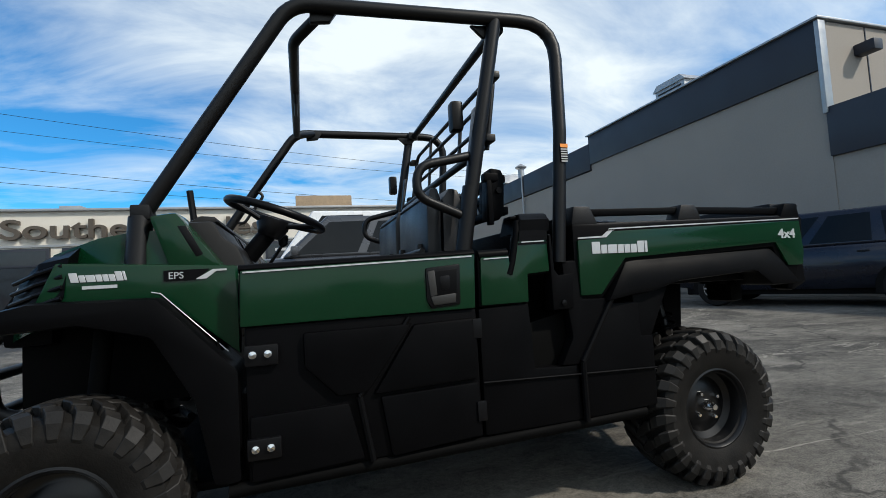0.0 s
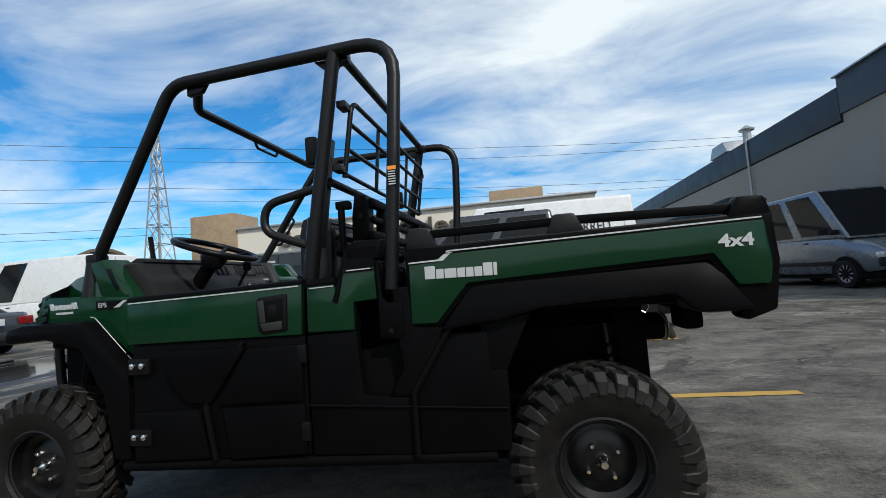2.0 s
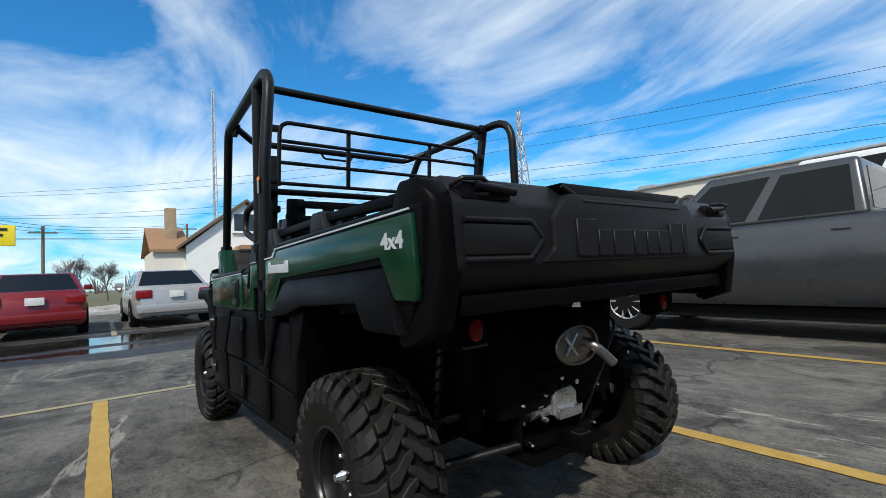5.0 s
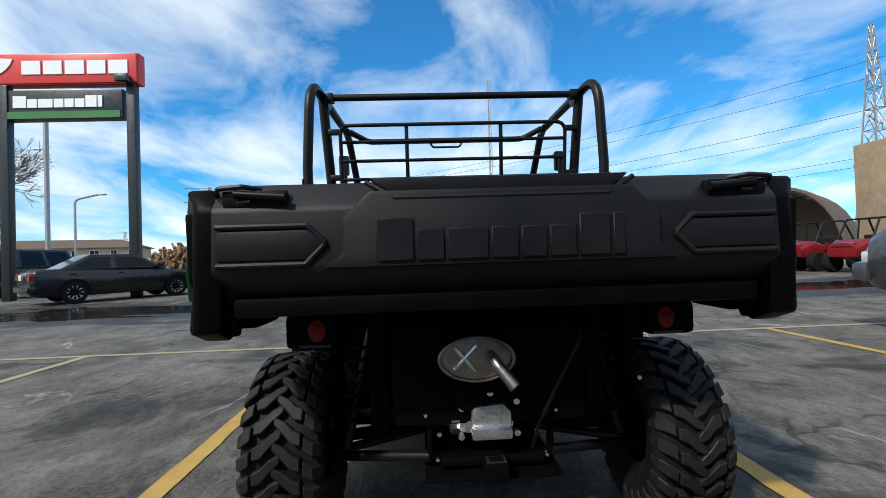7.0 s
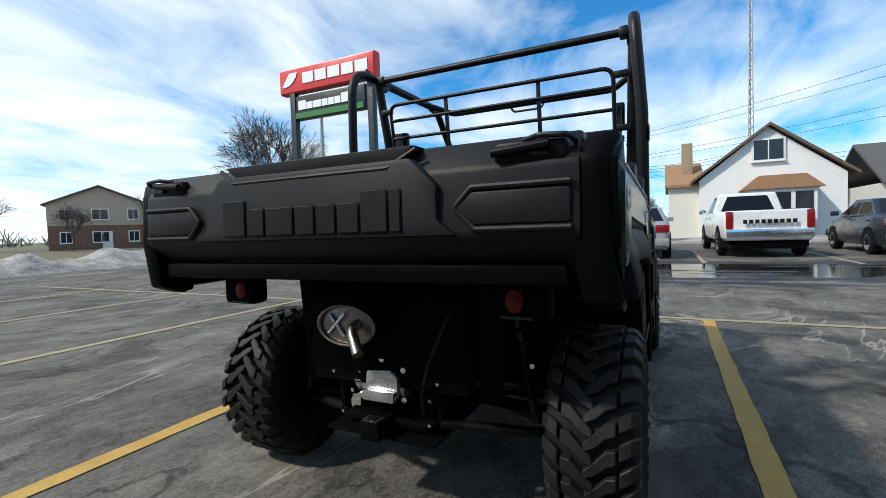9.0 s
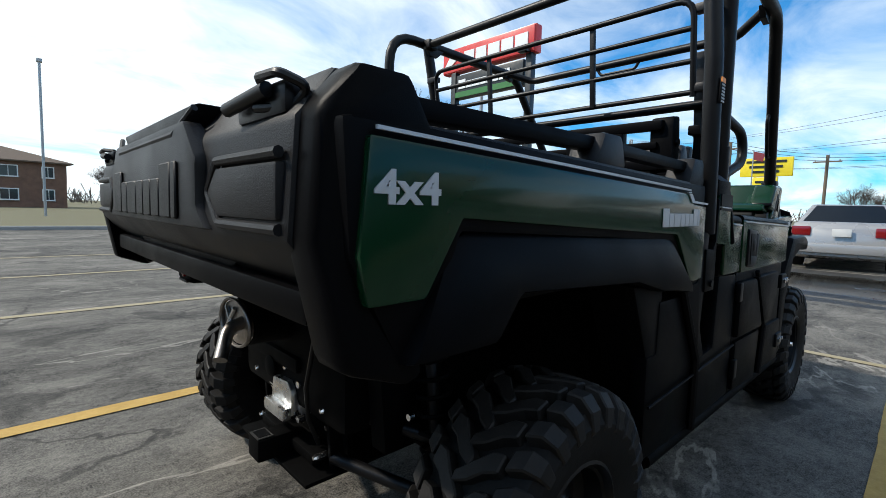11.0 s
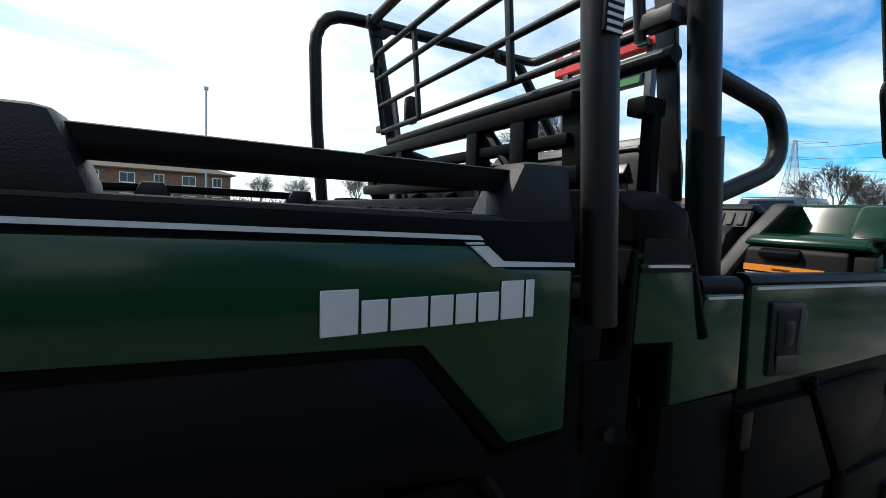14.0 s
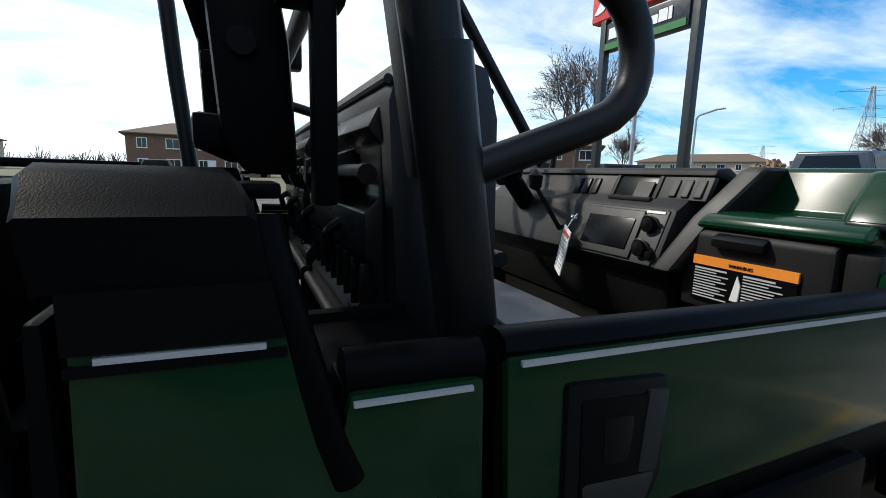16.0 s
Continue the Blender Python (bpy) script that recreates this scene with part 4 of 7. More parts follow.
# cargo bed
bed = new("cargo_bed")
bed.parent = utv
bed.rotation_euler = (0, -0.0125, 0)
bed.location = (0.0138, 0, -0.0075)
tagged(bed, "green-sided moulded cargo bed with black rails")
part("bed_floor", box((0.03, 0, 0.902), (1.24, 1.40, 0.05), 0.01), BLACK, bed)
part("front_wall", box((0.645, 0, 1.01), (0.05, 1.44, 0.30), 0.012), BLACK, bed)
for k in range(12):
    part("wall_rib", box((0.612, -0.60 + 0.109 * k, 1.01), (0.02, 0.03, 0.26), 0.006), BLACK, bed)
for s in (1, -1):
    y = s * SIDE

    def pl(pts, t, out=0.0, w=0.006):
        return prism(pts, y + s * out, y + s * out - s * t, "y", w)

    part("inner_side", box((0.06, y - s * 0.10, 1.00), (1.16, 0.03, 0.27), 0.008), BLACK, bed)
    part("bed_side", pl([(0.645, 0.83), (0.645, 1.125), (0.50, 1.125), (-0.56, 1.155), (-0.60, 1.15), (-0.59, 0.98), (-0.50, 0.815), (-0.480, 0.815), (-0.400, 1.010), (0.405, 0.968), (0.525, 0.83)], 0.09, -0.004, 0.014), BLACK, bed)
    part("green_side", pl([(0.630, 0.845), (0.630, 1.062), (0.522, 1.068), (0.485, 1.095), (-0.568, 1.130), (-0.582, 0.985), (-0.570, 0.922), (-0.476, 0.922), (-0.408, 1.030), (0.415, 0.984), (0.535, 0.845)], 0.02, 0.006, 0.006), GREEN, bed, "dark green gloss bed side")
    part("stripe", pl([(0.482, 1.107), (-0.560, 1.141), (-0.560, 1.136), (0.487, 1.102)], 0.004, 0.0085, 0), STRIPE, bed, "silver pinstripe")
    part("stripe", pl([(0.470, 1.095), (0.493, 1.095), (0.517, 1.0765), (0.630, 1.0715), (0.630, 1.0665), (0.500, 1.0705)], 0.004, 0.0088, 0), STRIPE, bed)
    part("stripe", pl([(0.462, 1.0995), (0.486, 1.0995), (0.489, 1.097), (0.466, 1.097)], 0.004, 0.0088, 0), STRIPE, bed)
    # cap in the paler black, which carries its sunlight in the colour
    part("cap_rail", prism([(0.63, 1.112), (0.63, 1.128), (-0.55, 1.158), (-0.55, 1.142)], y - s * 0.010, y - s * 0.085, "y", 0.007), GRAINED_SUNLIT, bed)
    for k in range(13):
        part("side_rib", box((-0.48 + 0.085 * k, y - s * 0.122, 1.03), (0.030, 0.018, 0.19), 0.005), BLACK, bed)
    # fender over the rear wheel
    fen = prism([(0.528, 0.815), (0.41, 0.970), (0.36, 0.985), (-0.375, 1.016), (-0.415, 0.998), (-0.520, 0.838), (-0.345, 0.838), (-0.270, 0.905), (0.16, 0.880), (0.30, 0.845), (0.40, 0.835)], y + s * 0.028, y - s * 0.16, "y", 0.020)
    for v in fen.verts:
        if abs(v.co.y) > 0.80:
            v.co.y -= s * max(0.0, v.co.z - 0.87) * 0.30
    part("rear_fender", fen, BLACK, bed, "black rear fender flare")
    part("fender_stay", prism([(0.385, 0.845), (0.20, 0.865), (0.30, 0.66), (0.345, 0.42), (0.395, 0.42), (0.37, 0.70)], y - s * 0.01, y - s * 0.14, "y", 0.010), BLACK, bed)
    # rail posts and rail; the posts' sunlight is put into their paler black
    part("rail_post", prism([(0.645, 1.12), (0.63, 1.200), (0.555, 1.200), (0.515, 1.12)], y - s * 0.008, y - s * 0.085, "y", 0.014), GRAINED_SUNLIT, bed)
    part("rail_post", prism([(0.125, 1.135), (0.098, 1.208), (0.022, 1.208), (-0.012, 1.14)], y - s * 0.008, y - s * 0.085, "y", 0.014), GRAINED_SUNLIT, bed)
    part("rail", prism([(0.60, 1.160), (0.60, 1.189), (0.05, 1.200), (-0.53, 1.196), (-0.53, 1.164), (0.05, 1.170)], y - s * 0.030, y - s * 0.066, "y", 0.008), BLACK, bed, "flat black bed rail")
    # rear corner column
    column = prism([(-0.455, 1.14), (-0.500, 1.214), (-0.576, 1.214), (-0.612, 1.16), (-0.624, 1.00), (-0.594, 0.840), (-0.500, 0.805), (-0.470, 0.815), (-0.478, 0.84), (-0.585, 0.985), (-0.572, 1.14)], y - s * 0.002, y - s * 0.074, "y", 0.014)
    for v in column.verts:
        if v.co.x < -0.582:
            v.co.y -= s * min(0.030, (-0.582 - v.co.x) * 1.2)
    part("corner_column", column, BLACK, bed, "black moulded corner column")
    for piece in emblem_pieces(0.265, 0.047, 0.002):
        part("decal_block", moved(piece, basis((0.570 if s > 0 else 0.300, y + s * 0.007, 1.006), (-s, 0, 0), (0, 0, 1))), STRIPE, bed)
    part("drive_lettering", moved(words("4x4", 0.057, 0.0010, bold=0.0018), basis((-0.425 if s > 0 else -0.562, y + s * 0.0075, 1.050), (-s, 0, 0), (0, 0, 1)) @ Matrix.Diagonal((1.24, 1, 1, 1))), STRIPE, bed, "silver decal reading 4x4")

# tailgate
gate = new("tailgate")
gate.parent = utv
gate.location = (0.094, 0, -0.075)
gate.scale = (1, 1.02, 1.075)
tagged(gate, "black textured moulded tailgate, closed")
part("panel", prism([(-0.60, 0.880), (-0.60, 1.195), (-0.66, 1.195), (-0.715, 1.130), (-0.725, 0.985), (-0.695, 0.950), (-0.615, 0.886)], -0.722, 0.722, "y", 0.012), GRAINED_SUNLIT, gate)
part("raised_field", prism([(-0.45, 0.985), (-0.40, 1.02), (-0.40, 1.10), (-0.33, 1.165), (0.33, 1.165), (0.40, 1.10), (0.40, 1.02), (0.45, 0.985)], -0.70, -0.738, "x", 0.012), GRAINED_SUNLIT, gate)
part("top_bevel", prism([(0.335, 1.197), (0.265, 1.150), (-0.265, 1.150), (-0.335, 1.197)], -0.64, -0.716, "x", 0.010), GRAINED_SUNLIT, gate)
part("top_crease", tube([(-0.718, 0.340, 1.186), (-0.734, 0.268, 1.146), (-0.734, -0.268, 1.146), (-0.718, -0.340, 1.186)], 0.0065, 8, 0.01), GRAINED_SUNLIT, gate)
part("lower_field", prism([(0.36, 0.905), (0.42, 0.942), (-0.42, 0.942), (-0.36, 0.905)], -0.62, -0.668, "x", 0.012), BLACK, gate)
for s in (1, -1):
    arrow = [(s * 0.705, 0.998), (s * 0.49, 0.998), (s * 0.44, 1.045), (s * 0.485, 1.088), (s * 0.705, 1.088)]
    part("side_recess", tube([(-0.727, a, b) for a, b in arrow], 0.0075, 8, 0.01), GRAINED_SUNLIT, gate)
    part("side_field", prism([(a * 0.998, 1.043 + (b - 1.043) * 0.78) for a, b in arrow], -0.70, -0.731, "x", 0.006), GRAINED_SUNLIT, gate)
    lat = part("latch", box((-0.700, s * 0.615, 1.155), (0.03, 0.16, 0.042), 0.010), BLACKG, gate, "black tailgate latch")
    part("latch_lever", tube([(-0.722, s * 0.66, 1.165), (-0.728, s * 0.535, 1.155)], 0.010, 10, 0), BLACKG, lat)
    part("latch_loop", tube([(-0.70, s * 0.60, 1.178), (-0.725, s * 0.64, 1.182), (-0.725, s * 0.70, 1.178), (-0.69, s * 0.715, 1.165), (-0.70, s * 0.69, 1.145), (-0.72, s * 0.62, 1.148)], 0.006, 8, 0.015), TUBE, lat)
for piece in emblem_pieces(0.62, 0.100, 0.006):
    part("relief_block", moved(piece, basis((-0.7385, 0.315, 0.998), (0, -1, 0), (0.0, 0, 1))), GRAINED_SUNLIT, gate)
part("gate_bottom", box((-0.606, 0, 0.878), (0.05, 1.32, 0.020), 0.008), BLACK, gate)

# underside at the rear
for s in (1, -1):
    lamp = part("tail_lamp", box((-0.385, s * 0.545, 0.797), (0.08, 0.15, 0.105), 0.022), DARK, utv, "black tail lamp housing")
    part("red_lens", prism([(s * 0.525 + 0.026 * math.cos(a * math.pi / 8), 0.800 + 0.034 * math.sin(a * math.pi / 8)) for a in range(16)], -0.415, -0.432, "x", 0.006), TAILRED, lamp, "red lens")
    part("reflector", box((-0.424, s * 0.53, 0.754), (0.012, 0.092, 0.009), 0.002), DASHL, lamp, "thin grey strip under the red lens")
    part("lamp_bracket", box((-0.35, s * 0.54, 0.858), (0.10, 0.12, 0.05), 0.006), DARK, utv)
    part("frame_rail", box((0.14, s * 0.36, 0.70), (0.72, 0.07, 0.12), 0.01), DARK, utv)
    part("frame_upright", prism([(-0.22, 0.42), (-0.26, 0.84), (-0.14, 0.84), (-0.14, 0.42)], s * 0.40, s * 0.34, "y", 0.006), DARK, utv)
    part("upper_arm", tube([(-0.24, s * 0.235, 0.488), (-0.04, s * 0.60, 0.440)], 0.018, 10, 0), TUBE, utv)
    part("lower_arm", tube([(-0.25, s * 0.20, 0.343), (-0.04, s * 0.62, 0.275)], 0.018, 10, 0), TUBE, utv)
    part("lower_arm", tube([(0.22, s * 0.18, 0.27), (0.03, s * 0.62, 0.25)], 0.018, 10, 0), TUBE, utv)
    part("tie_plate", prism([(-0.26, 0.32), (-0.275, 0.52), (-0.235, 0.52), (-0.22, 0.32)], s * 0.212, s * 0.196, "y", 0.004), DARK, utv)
    for y, z in ((0.214, 0.491), (0.179, 0.346)):
        b = lathe([(0.0, -0.014), (0.006, -0.013), (0.010, -0.004), (0.010, 0.03)], 8, "x", (-0.285, s * y, z))
        part("bolt", b, CHROME, utv, "bright zinc bolt")
    shock = part("shock_absorber", tube([(-0.12, s * 0.50, 0.34), (-0.10, s * 0.40, 0.76)], 0.018, 10, 0), TUBE, utv)
    coil = [(-0.12 + 0.02 * k / 60 + 0.045 * math.cos(k * 0.75), s * (0.49 - 0.075 * k / 60) + 0.045 * math.sin(k * 0.75), 0.42 + 0.30 * k / 60) for k in range(60)]
    part("coil_spring", tube(coil, 0.006, 6, 0), DARK, shock)
    part("half_shaft", tube([(0.0, s * 0.12, 0.36), (0.0, s * 0.62, 0.325)], 0.022, 10, 0), DARK, utv)
    part("knuckle", box((0.0, s * 0.62, 0.325), (0.12, 0.06, 0.20), 0.02), DARK, utv)
    part("front_arm", tube([(2.22, s * 0.25, 0.33), (2.36, s * 0.66, 0.28)], 0.018, 10, 0), TUBE, utv)
    part("front_arm", tube([(2.48, s * 0.25, 0.33), (2.36, s * 0.66, 0.28)], 0.018, 10, 0), TUBE, utv)
    part("front_strut", tube([(2.33, s * 0.62, 0.34), (2.30, s * 0.56, 0.84)], 0.030, 12, 0), DARK, utv)
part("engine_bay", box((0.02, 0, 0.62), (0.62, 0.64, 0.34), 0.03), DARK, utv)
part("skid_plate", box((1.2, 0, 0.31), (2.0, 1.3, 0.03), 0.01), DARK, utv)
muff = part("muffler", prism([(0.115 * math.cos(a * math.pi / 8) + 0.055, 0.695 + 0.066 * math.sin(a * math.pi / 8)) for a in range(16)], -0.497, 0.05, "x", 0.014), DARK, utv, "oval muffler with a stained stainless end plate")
muff.location.x = 0.09
part("end_plate", prism([(0.110 * math.cos(a * math.pi / 8) + 0.055, 0.695 + 0.062 * math.sin(a * math.pi / 8)) for a in range(16)], -0.503, -0.495, "x", 0.002), STEEL, muff)
MX = -0.508
part("muffler_rim", moved(torus(0.1, 0.006), Matrix.Translation((MX, 0.055, 0.695)) @ Matrix.Rotation(math.pi / 2, 4, "Y") @ Matrix.Diagonal((0.66, 1.12, 1, 1))), STEEL, muff)
part("muffler_rib", tube([(MX, 0.125, 0.665), (MX, 0.055, 0.735)], 0.006, 8, 0), ALU, muff)
part("muffler_rib", tube([(MX, 0.120, 0.730), (MX, 0.060, 0.660)], 0.006, 8, 0), ALU, muff)
part("tail_pipe", tube([(MX + 0.02, 0.012, 0.705), (MX - 0.035, 0.006, 0.692), (MX - 0.072, -0.045, 0.625)], 0.018, 14, 0.05), STEEL, muff, "bent stainless tail pipe")
case = part("gear_case", box((-0.28, 0.01, 0.425), (0.12, 0.145, 0.115), 0.028), ALU, utv, "cast aluminium gear case")
case.location = (0.055, 0.002, -0.055)
case.scale = (1.0, 1.35, 1.28)
part("case_cover", prism([(-0.050, 0.372), (-0.050, 0.43), (-0.03, 0.452), (0.045, 0.445), (0.052, 0.375)], -0.33, -0.362, "x", 0.010), ALU, case)
part("case_step", box((-0.372, 0.0, 0.382), (0.030, 0.098, 0.030), 0.008), ALU, case)
part("case_cap", lathe([(0.026, 0), (0.026, -0.010), (0.020, -0.014), (0.0, -0.014)], 16, "x", (-0.352, 0.058, 0.462)), DARK, case)
for cy, cz in ((-0.064, 0.372), (-0.064, 0.452), (0.072, 0.368), (0.070, 0.44), (0.0, 0.476)):
    part("case_bolt", lathe([(0.0, -0.008), (0.008, -0.007), (0.009, 0.012)], 8, "x", (-0.345, cy, cz)), CHROME, case)
part("case_flange", lathe([(0.075, 0), (0.075, 0.02), (0.05, 0.03), (0.05, 0.06)], 20, "y", (-0.27, 0.075, 0.43)), ALU, case)
part("case_bracket", box((-0.335, 0.03, 0.495), (0.05, 0.20, 0.035), 0.008), DARK, case)
part("brake_drum", lathe([(0.060, 0), (0.066, 0.02), (0.066, 0.05), (0.03, 0.06)], 20, "y", (-0.27, -0.145, 0.43)), DARK, case)
# two added dark sheets, standing in for the deep shade behind the rear arms
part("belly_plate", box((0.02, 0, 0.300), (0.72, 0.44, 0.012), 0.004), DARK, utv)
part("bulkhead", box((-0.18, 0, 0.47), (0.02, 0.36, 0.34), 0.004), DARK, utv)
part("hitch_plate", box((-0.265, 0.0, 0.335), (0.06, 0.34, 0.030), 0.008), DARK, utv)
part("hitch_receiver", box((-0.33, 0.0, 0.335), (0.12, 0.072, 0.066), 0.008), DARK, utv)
part("hitch_label", box((-0.365, 0.0, 0.3695), (0.045, 0.060, 0.003)), DASHL, utv)
part("label_patch", box((-0.365, 0.0, 0.3715), (0.034, 0.046, 0.002)), DECALK, utv)
part("brake_cable", tube([(-0.20, -0.32, 0.80), (-0.35, -0.29, 0.74), (-0.33, -0.20, 0.56), (-0.30, -0.155, 0.45), (-0.26, -0.14, 0.36)], 0.006, 8, 0.06), TUBE, utv)
for k, (y, z) in enumerate(((-0.24, 0.60), (0.12, 0.54), (-0.12, 0.55), (0.17, 0.36), (-0.16, 0.36), (-0.52, 0.52))):
    part("small_bolt", lathe([(0.0, 0.006), (0.007, 0.005), (0.008, -0.01)], 8, "x", (-0.24, y, z + 0.05)), CHROME, utv)


# ---------------------------------------------------------------- ground
def asphalt():
    """Worn parking-lot asphalt: aggregate, pale scuffs, tyre marks, and a wet low strip."""
    m = bpy.data.materials.new("worn_asphalt")
    m.use_nodes = True
    nt = m.node_tree
    b = nt.nodes["Principled BSDF"]
    tc = nt.nodes.new("ShaderNodeTexCoord")

    def noise_at(scale, detail=4, stretch=None, rough=0.55, dist=0.0):
        n = nt.nodes.new("ShaderNodeTexNoise")
        n.inputs["Scale"].default_value, n.inputs["Detail"].default_value = scale, detail
        n.inputs["Roughness"].default_value, n.inputs["Distortion"].default_value = rough, dist
        mp = nt.nodes.new("ShaderNodeMapping")
        mp.inputs["Scale"].default_value = stretch or (1, 1, 1)
        mp.inputs["Location"].default_value = (7.3, 3.9, 0)
        nt.links.new(tc.outputs["Object"], mp.inputs[0])
        nt.links.new(mp.outputs[0], n.inputs["Vector"])
        return n.outputs["Fac"]

    def ramp(src, lo, hi, c0=0.0, c1=1.0):
        r = nt.nodes.new("ShaderNodeMapRange")
        r.inputs["From Min"].default_value, r.inputs["From Max"].default_value = lo, hi
        r.inputs["To Min"].default_value, r.inputs["To Max"].default_value = c0, c1
        r.interpolation_type = "SMOOTHSTEP"
        nt.links.new(src, r.inputs["Value"])
        return r.outputs[0]

    def math2(op, a, c):
        n = nt.nodes.new("ShaderNodeMath")
        n.operation = op
        for i, v in enumerate((a, c)):
            if isinstance(v, (int, float)):
                n.inputs[i].default_value = v
            else:
                nt.links.new(v, n.inputs[i])
        return n.outputs[0]

    big = noise_at(0.45, 6, (1, 1.6, 1), 0.6, 0.6)
    mid = noise_at(2.2, 8, (0.8, 1.2, 1), 0.66, 0.5)
    grit = noise_at(160, 3)
    stone = noise_at(45, 4)
    value = math2("ADD", ramp(big, 0.3, 0.7, 0.062, 0.132), ramp(mid, 0.38, 0.70, -0.026, 0.046))
    value = math2("ADD", value, ramp(stone, 0.3, 0.7, -0.024, 0.028))
    value = math2("ADD", value, ramp(grit, 0.3, 0.7, -0.050, 0.062))
    value = math2("ADD", value, ramp(noise_at(11, 9, (0.8, 1.2, 1), 0.78, 0.5), 0.36, 0.66, -0.026, 0.028))
    # pale scuffed streaks
    scuff = math2("MULTIPLY", ramp(noise_at(1.1, 8, (0.30, 2.6, 1), 0.7, 1.2), 0.60, 0.70), 0.075)
    value = math2("ADD", value, scuff)
    # thin pale tide lines that dried melt water left
    tide = math2("ABSOLUTE", math2("SUBTRACT", noise_at(0.42, 7, (0.55, 1.5, 1), 0.55, 0.8), 0.5), 0.0)
    tide = math2("MULTIPLY", ramp(tide, 0.0015, 0.006, 1.0, 0.0), ramp(noise_at(0.5, 3), 0.46, 0.58))
    value = math2("ADD", value, math2("MULTIPLY", tide, 0.15))
    # dark oily patches
    oil = ramp(noise_at(0.9, 5, (1, 1, 1), 0.6, 0.9), 0.56, 0.64, 1.0, 0.46)
    value = math2("MULTIPLY", value, oil)
    # fine wandering cracks
    crack = nt.nodes.new("ShaderNodeTexVoronoi")
    crack.feature = "DISTANCE_TO_EDGE"
    crack.inputs["Scale"].default_value = 0.42
    wob = nt.nodes.new("ShaderNodeTexNoise")
    wob.inputs["Scale"].default_value, wob.inputs["Detail"].default_value = 1.6, 6
    nt.links.new(tc.outputs["Object"], wob.inputs["Vector"])
    vadd = nt.nodes.new("ShaderNodeVectorMath")
    vadd.operation = "MULTIPLY_ADD"
    vadd.inputs[1].default_value = (1.6, 1.6, 0)
    nt.links.new(wob.outputs["Color"], vadd.inputs[0])
    nt.links.new(tc.outputs["Object"], vadd.inputs[2])
    nt.links.new(vadd.outputs[0], crack.inputs["Vector"])
    worn = ramp(noise_at(0.7, 3), 0.42, 0.55)
    value = math2("MULTIPLY", value, math2("SUBTRACT", 1.0, math2("MULTIPLY", ramp(crack.outputs["Distance"], 0.003, 0.014, 0.6, 0.0), worn)))
    # the wet strip along the low drive
    sp = nt.nodes.new("ShaderNodeSeparateXYZ")
    nt.links.new(tc.outputs["Object"], sp.inputs[0])
    strip = math2("SUBTRACT", 1.0, math2("ABSOLUTE", math2("DIVIDE", math2("SUBTRACT", sp.outputs["X"], 9.2), 3.9), 0.0))
    wet = ramp(math2("ADD", strip, math2("MULTIPLY", noise_at(0.8, 6, (2.2, 0.45, 1), 0.6, 0.4), 1.3)), 0.98, 1.12)
    pool = ramp(math2("ADD", strip, math2("MULTIPLY", noise_at(0.55, 4, (2.4, 0.6, 1), 0.5, 0.3), 1.5)), 1.42, 1.50)
    value = math2("MULTIPLY", value, ramp(wet, 0, 1, 1.0, 0.26))
    col = nt.nodes.new("ShaderNodeCombineColor")
    nt.links.new(value, col.inputs[0])
    nt.links.new(math2("MULTIPLY", value, 0.93), col.inputs[1])
    nt.links.new(math2("MULTIPLY", value, 0.80), col.inputs[2])
    nt.links.new(col.outputs[0], b.inputs["Base Color"])
    rough = math2("SUBTRACT", math2("SUBTRACT", 0.86, math2("MULTIPLY", wet, 0.28)), math2("MULTIPLY", pool, 0.50))
    nt.links.new(rough, b.inputs["Roughness"])
    b.inputs["Specular IOR Level"].default_value = 0.4
    bp = nt.nodes.new("ShaderNodeBump")
    bp.inputs["Distance"].default_value = 0.006
    nt.links.new(math2("MULTIPLY", math2("SUBTRACT", 1.0, pool), 0.55), bp.inputs["Strength"])
    nt.links.new(math2("ADD", stone, math2("MULTIPLY", grit, 0.6)), bp.inputs["Height"])
    nt.links.new(bp.outputs[0], b.inputs["Normal"])
    return m


ASPHALT = asphalt()
GRASS = mat("dormant_grass", (0.16, 0.125, 0.06), 0.9, var=0.35, scale=1.2, fine=30, tint=(0.10, 0.10, 0.045), bump=0.6, bump_scale=40)
SNOW = mat("old_snow", (0.13, 0.105, 0.075), 0.75, var=0.4, scale=2.2, fine=14, tint=(0.36, 0.345, 0.33), bump=0.8, bump_scale=12)
PAINT = mat("worn_yellow_paint", (0.52, 0.30, 0.035), 0.7, var=0.3, scale=9, fine=70, tint=(0.40, 0.26, 0.07), bump=0.3, bump_scale=200)
PAINTW = mat("faded_line_paint", (0.42, 0.33, 0.16), 0.75, var=0.3, scale=6, fine=60, tint=(0.25, 0.22, 0.15))
CONCRETE = mat("kerb_concrete", (0.33, 0.32, 0.30), 0.85, var=0.2, scale=4, bump=0.4, bump_scale=90)


def sheet(x0, x1, y0, y1, nx, ny, height):
    o = nb()
    grid = [[o.verts.new((x0 + (x1 - x0) * i / nx, y0 + (y1 - y0) * j / ny, 0)) for j in range(ny + 1)] for i in range(nx + 1)]
    for row in grid:
        for v in row:
            v.co.z = height(v.co.x, v.co.y)
    for i in range(nx):
        for j in range(ny):
            o.faces.new((grid[i][j], grid[i + 1][j], grid[i + 1][j + 1], grid[i][j + 1]))
    return o


def roll(x, y):
    d = max(0.0, math.hypot(x - 0.6, y) - 5.0)
    return 0.012 * min(1.0, d / 4) * (noise.noise(Vector((x * 0.35, y * 0.35, 0))) - 0.3)


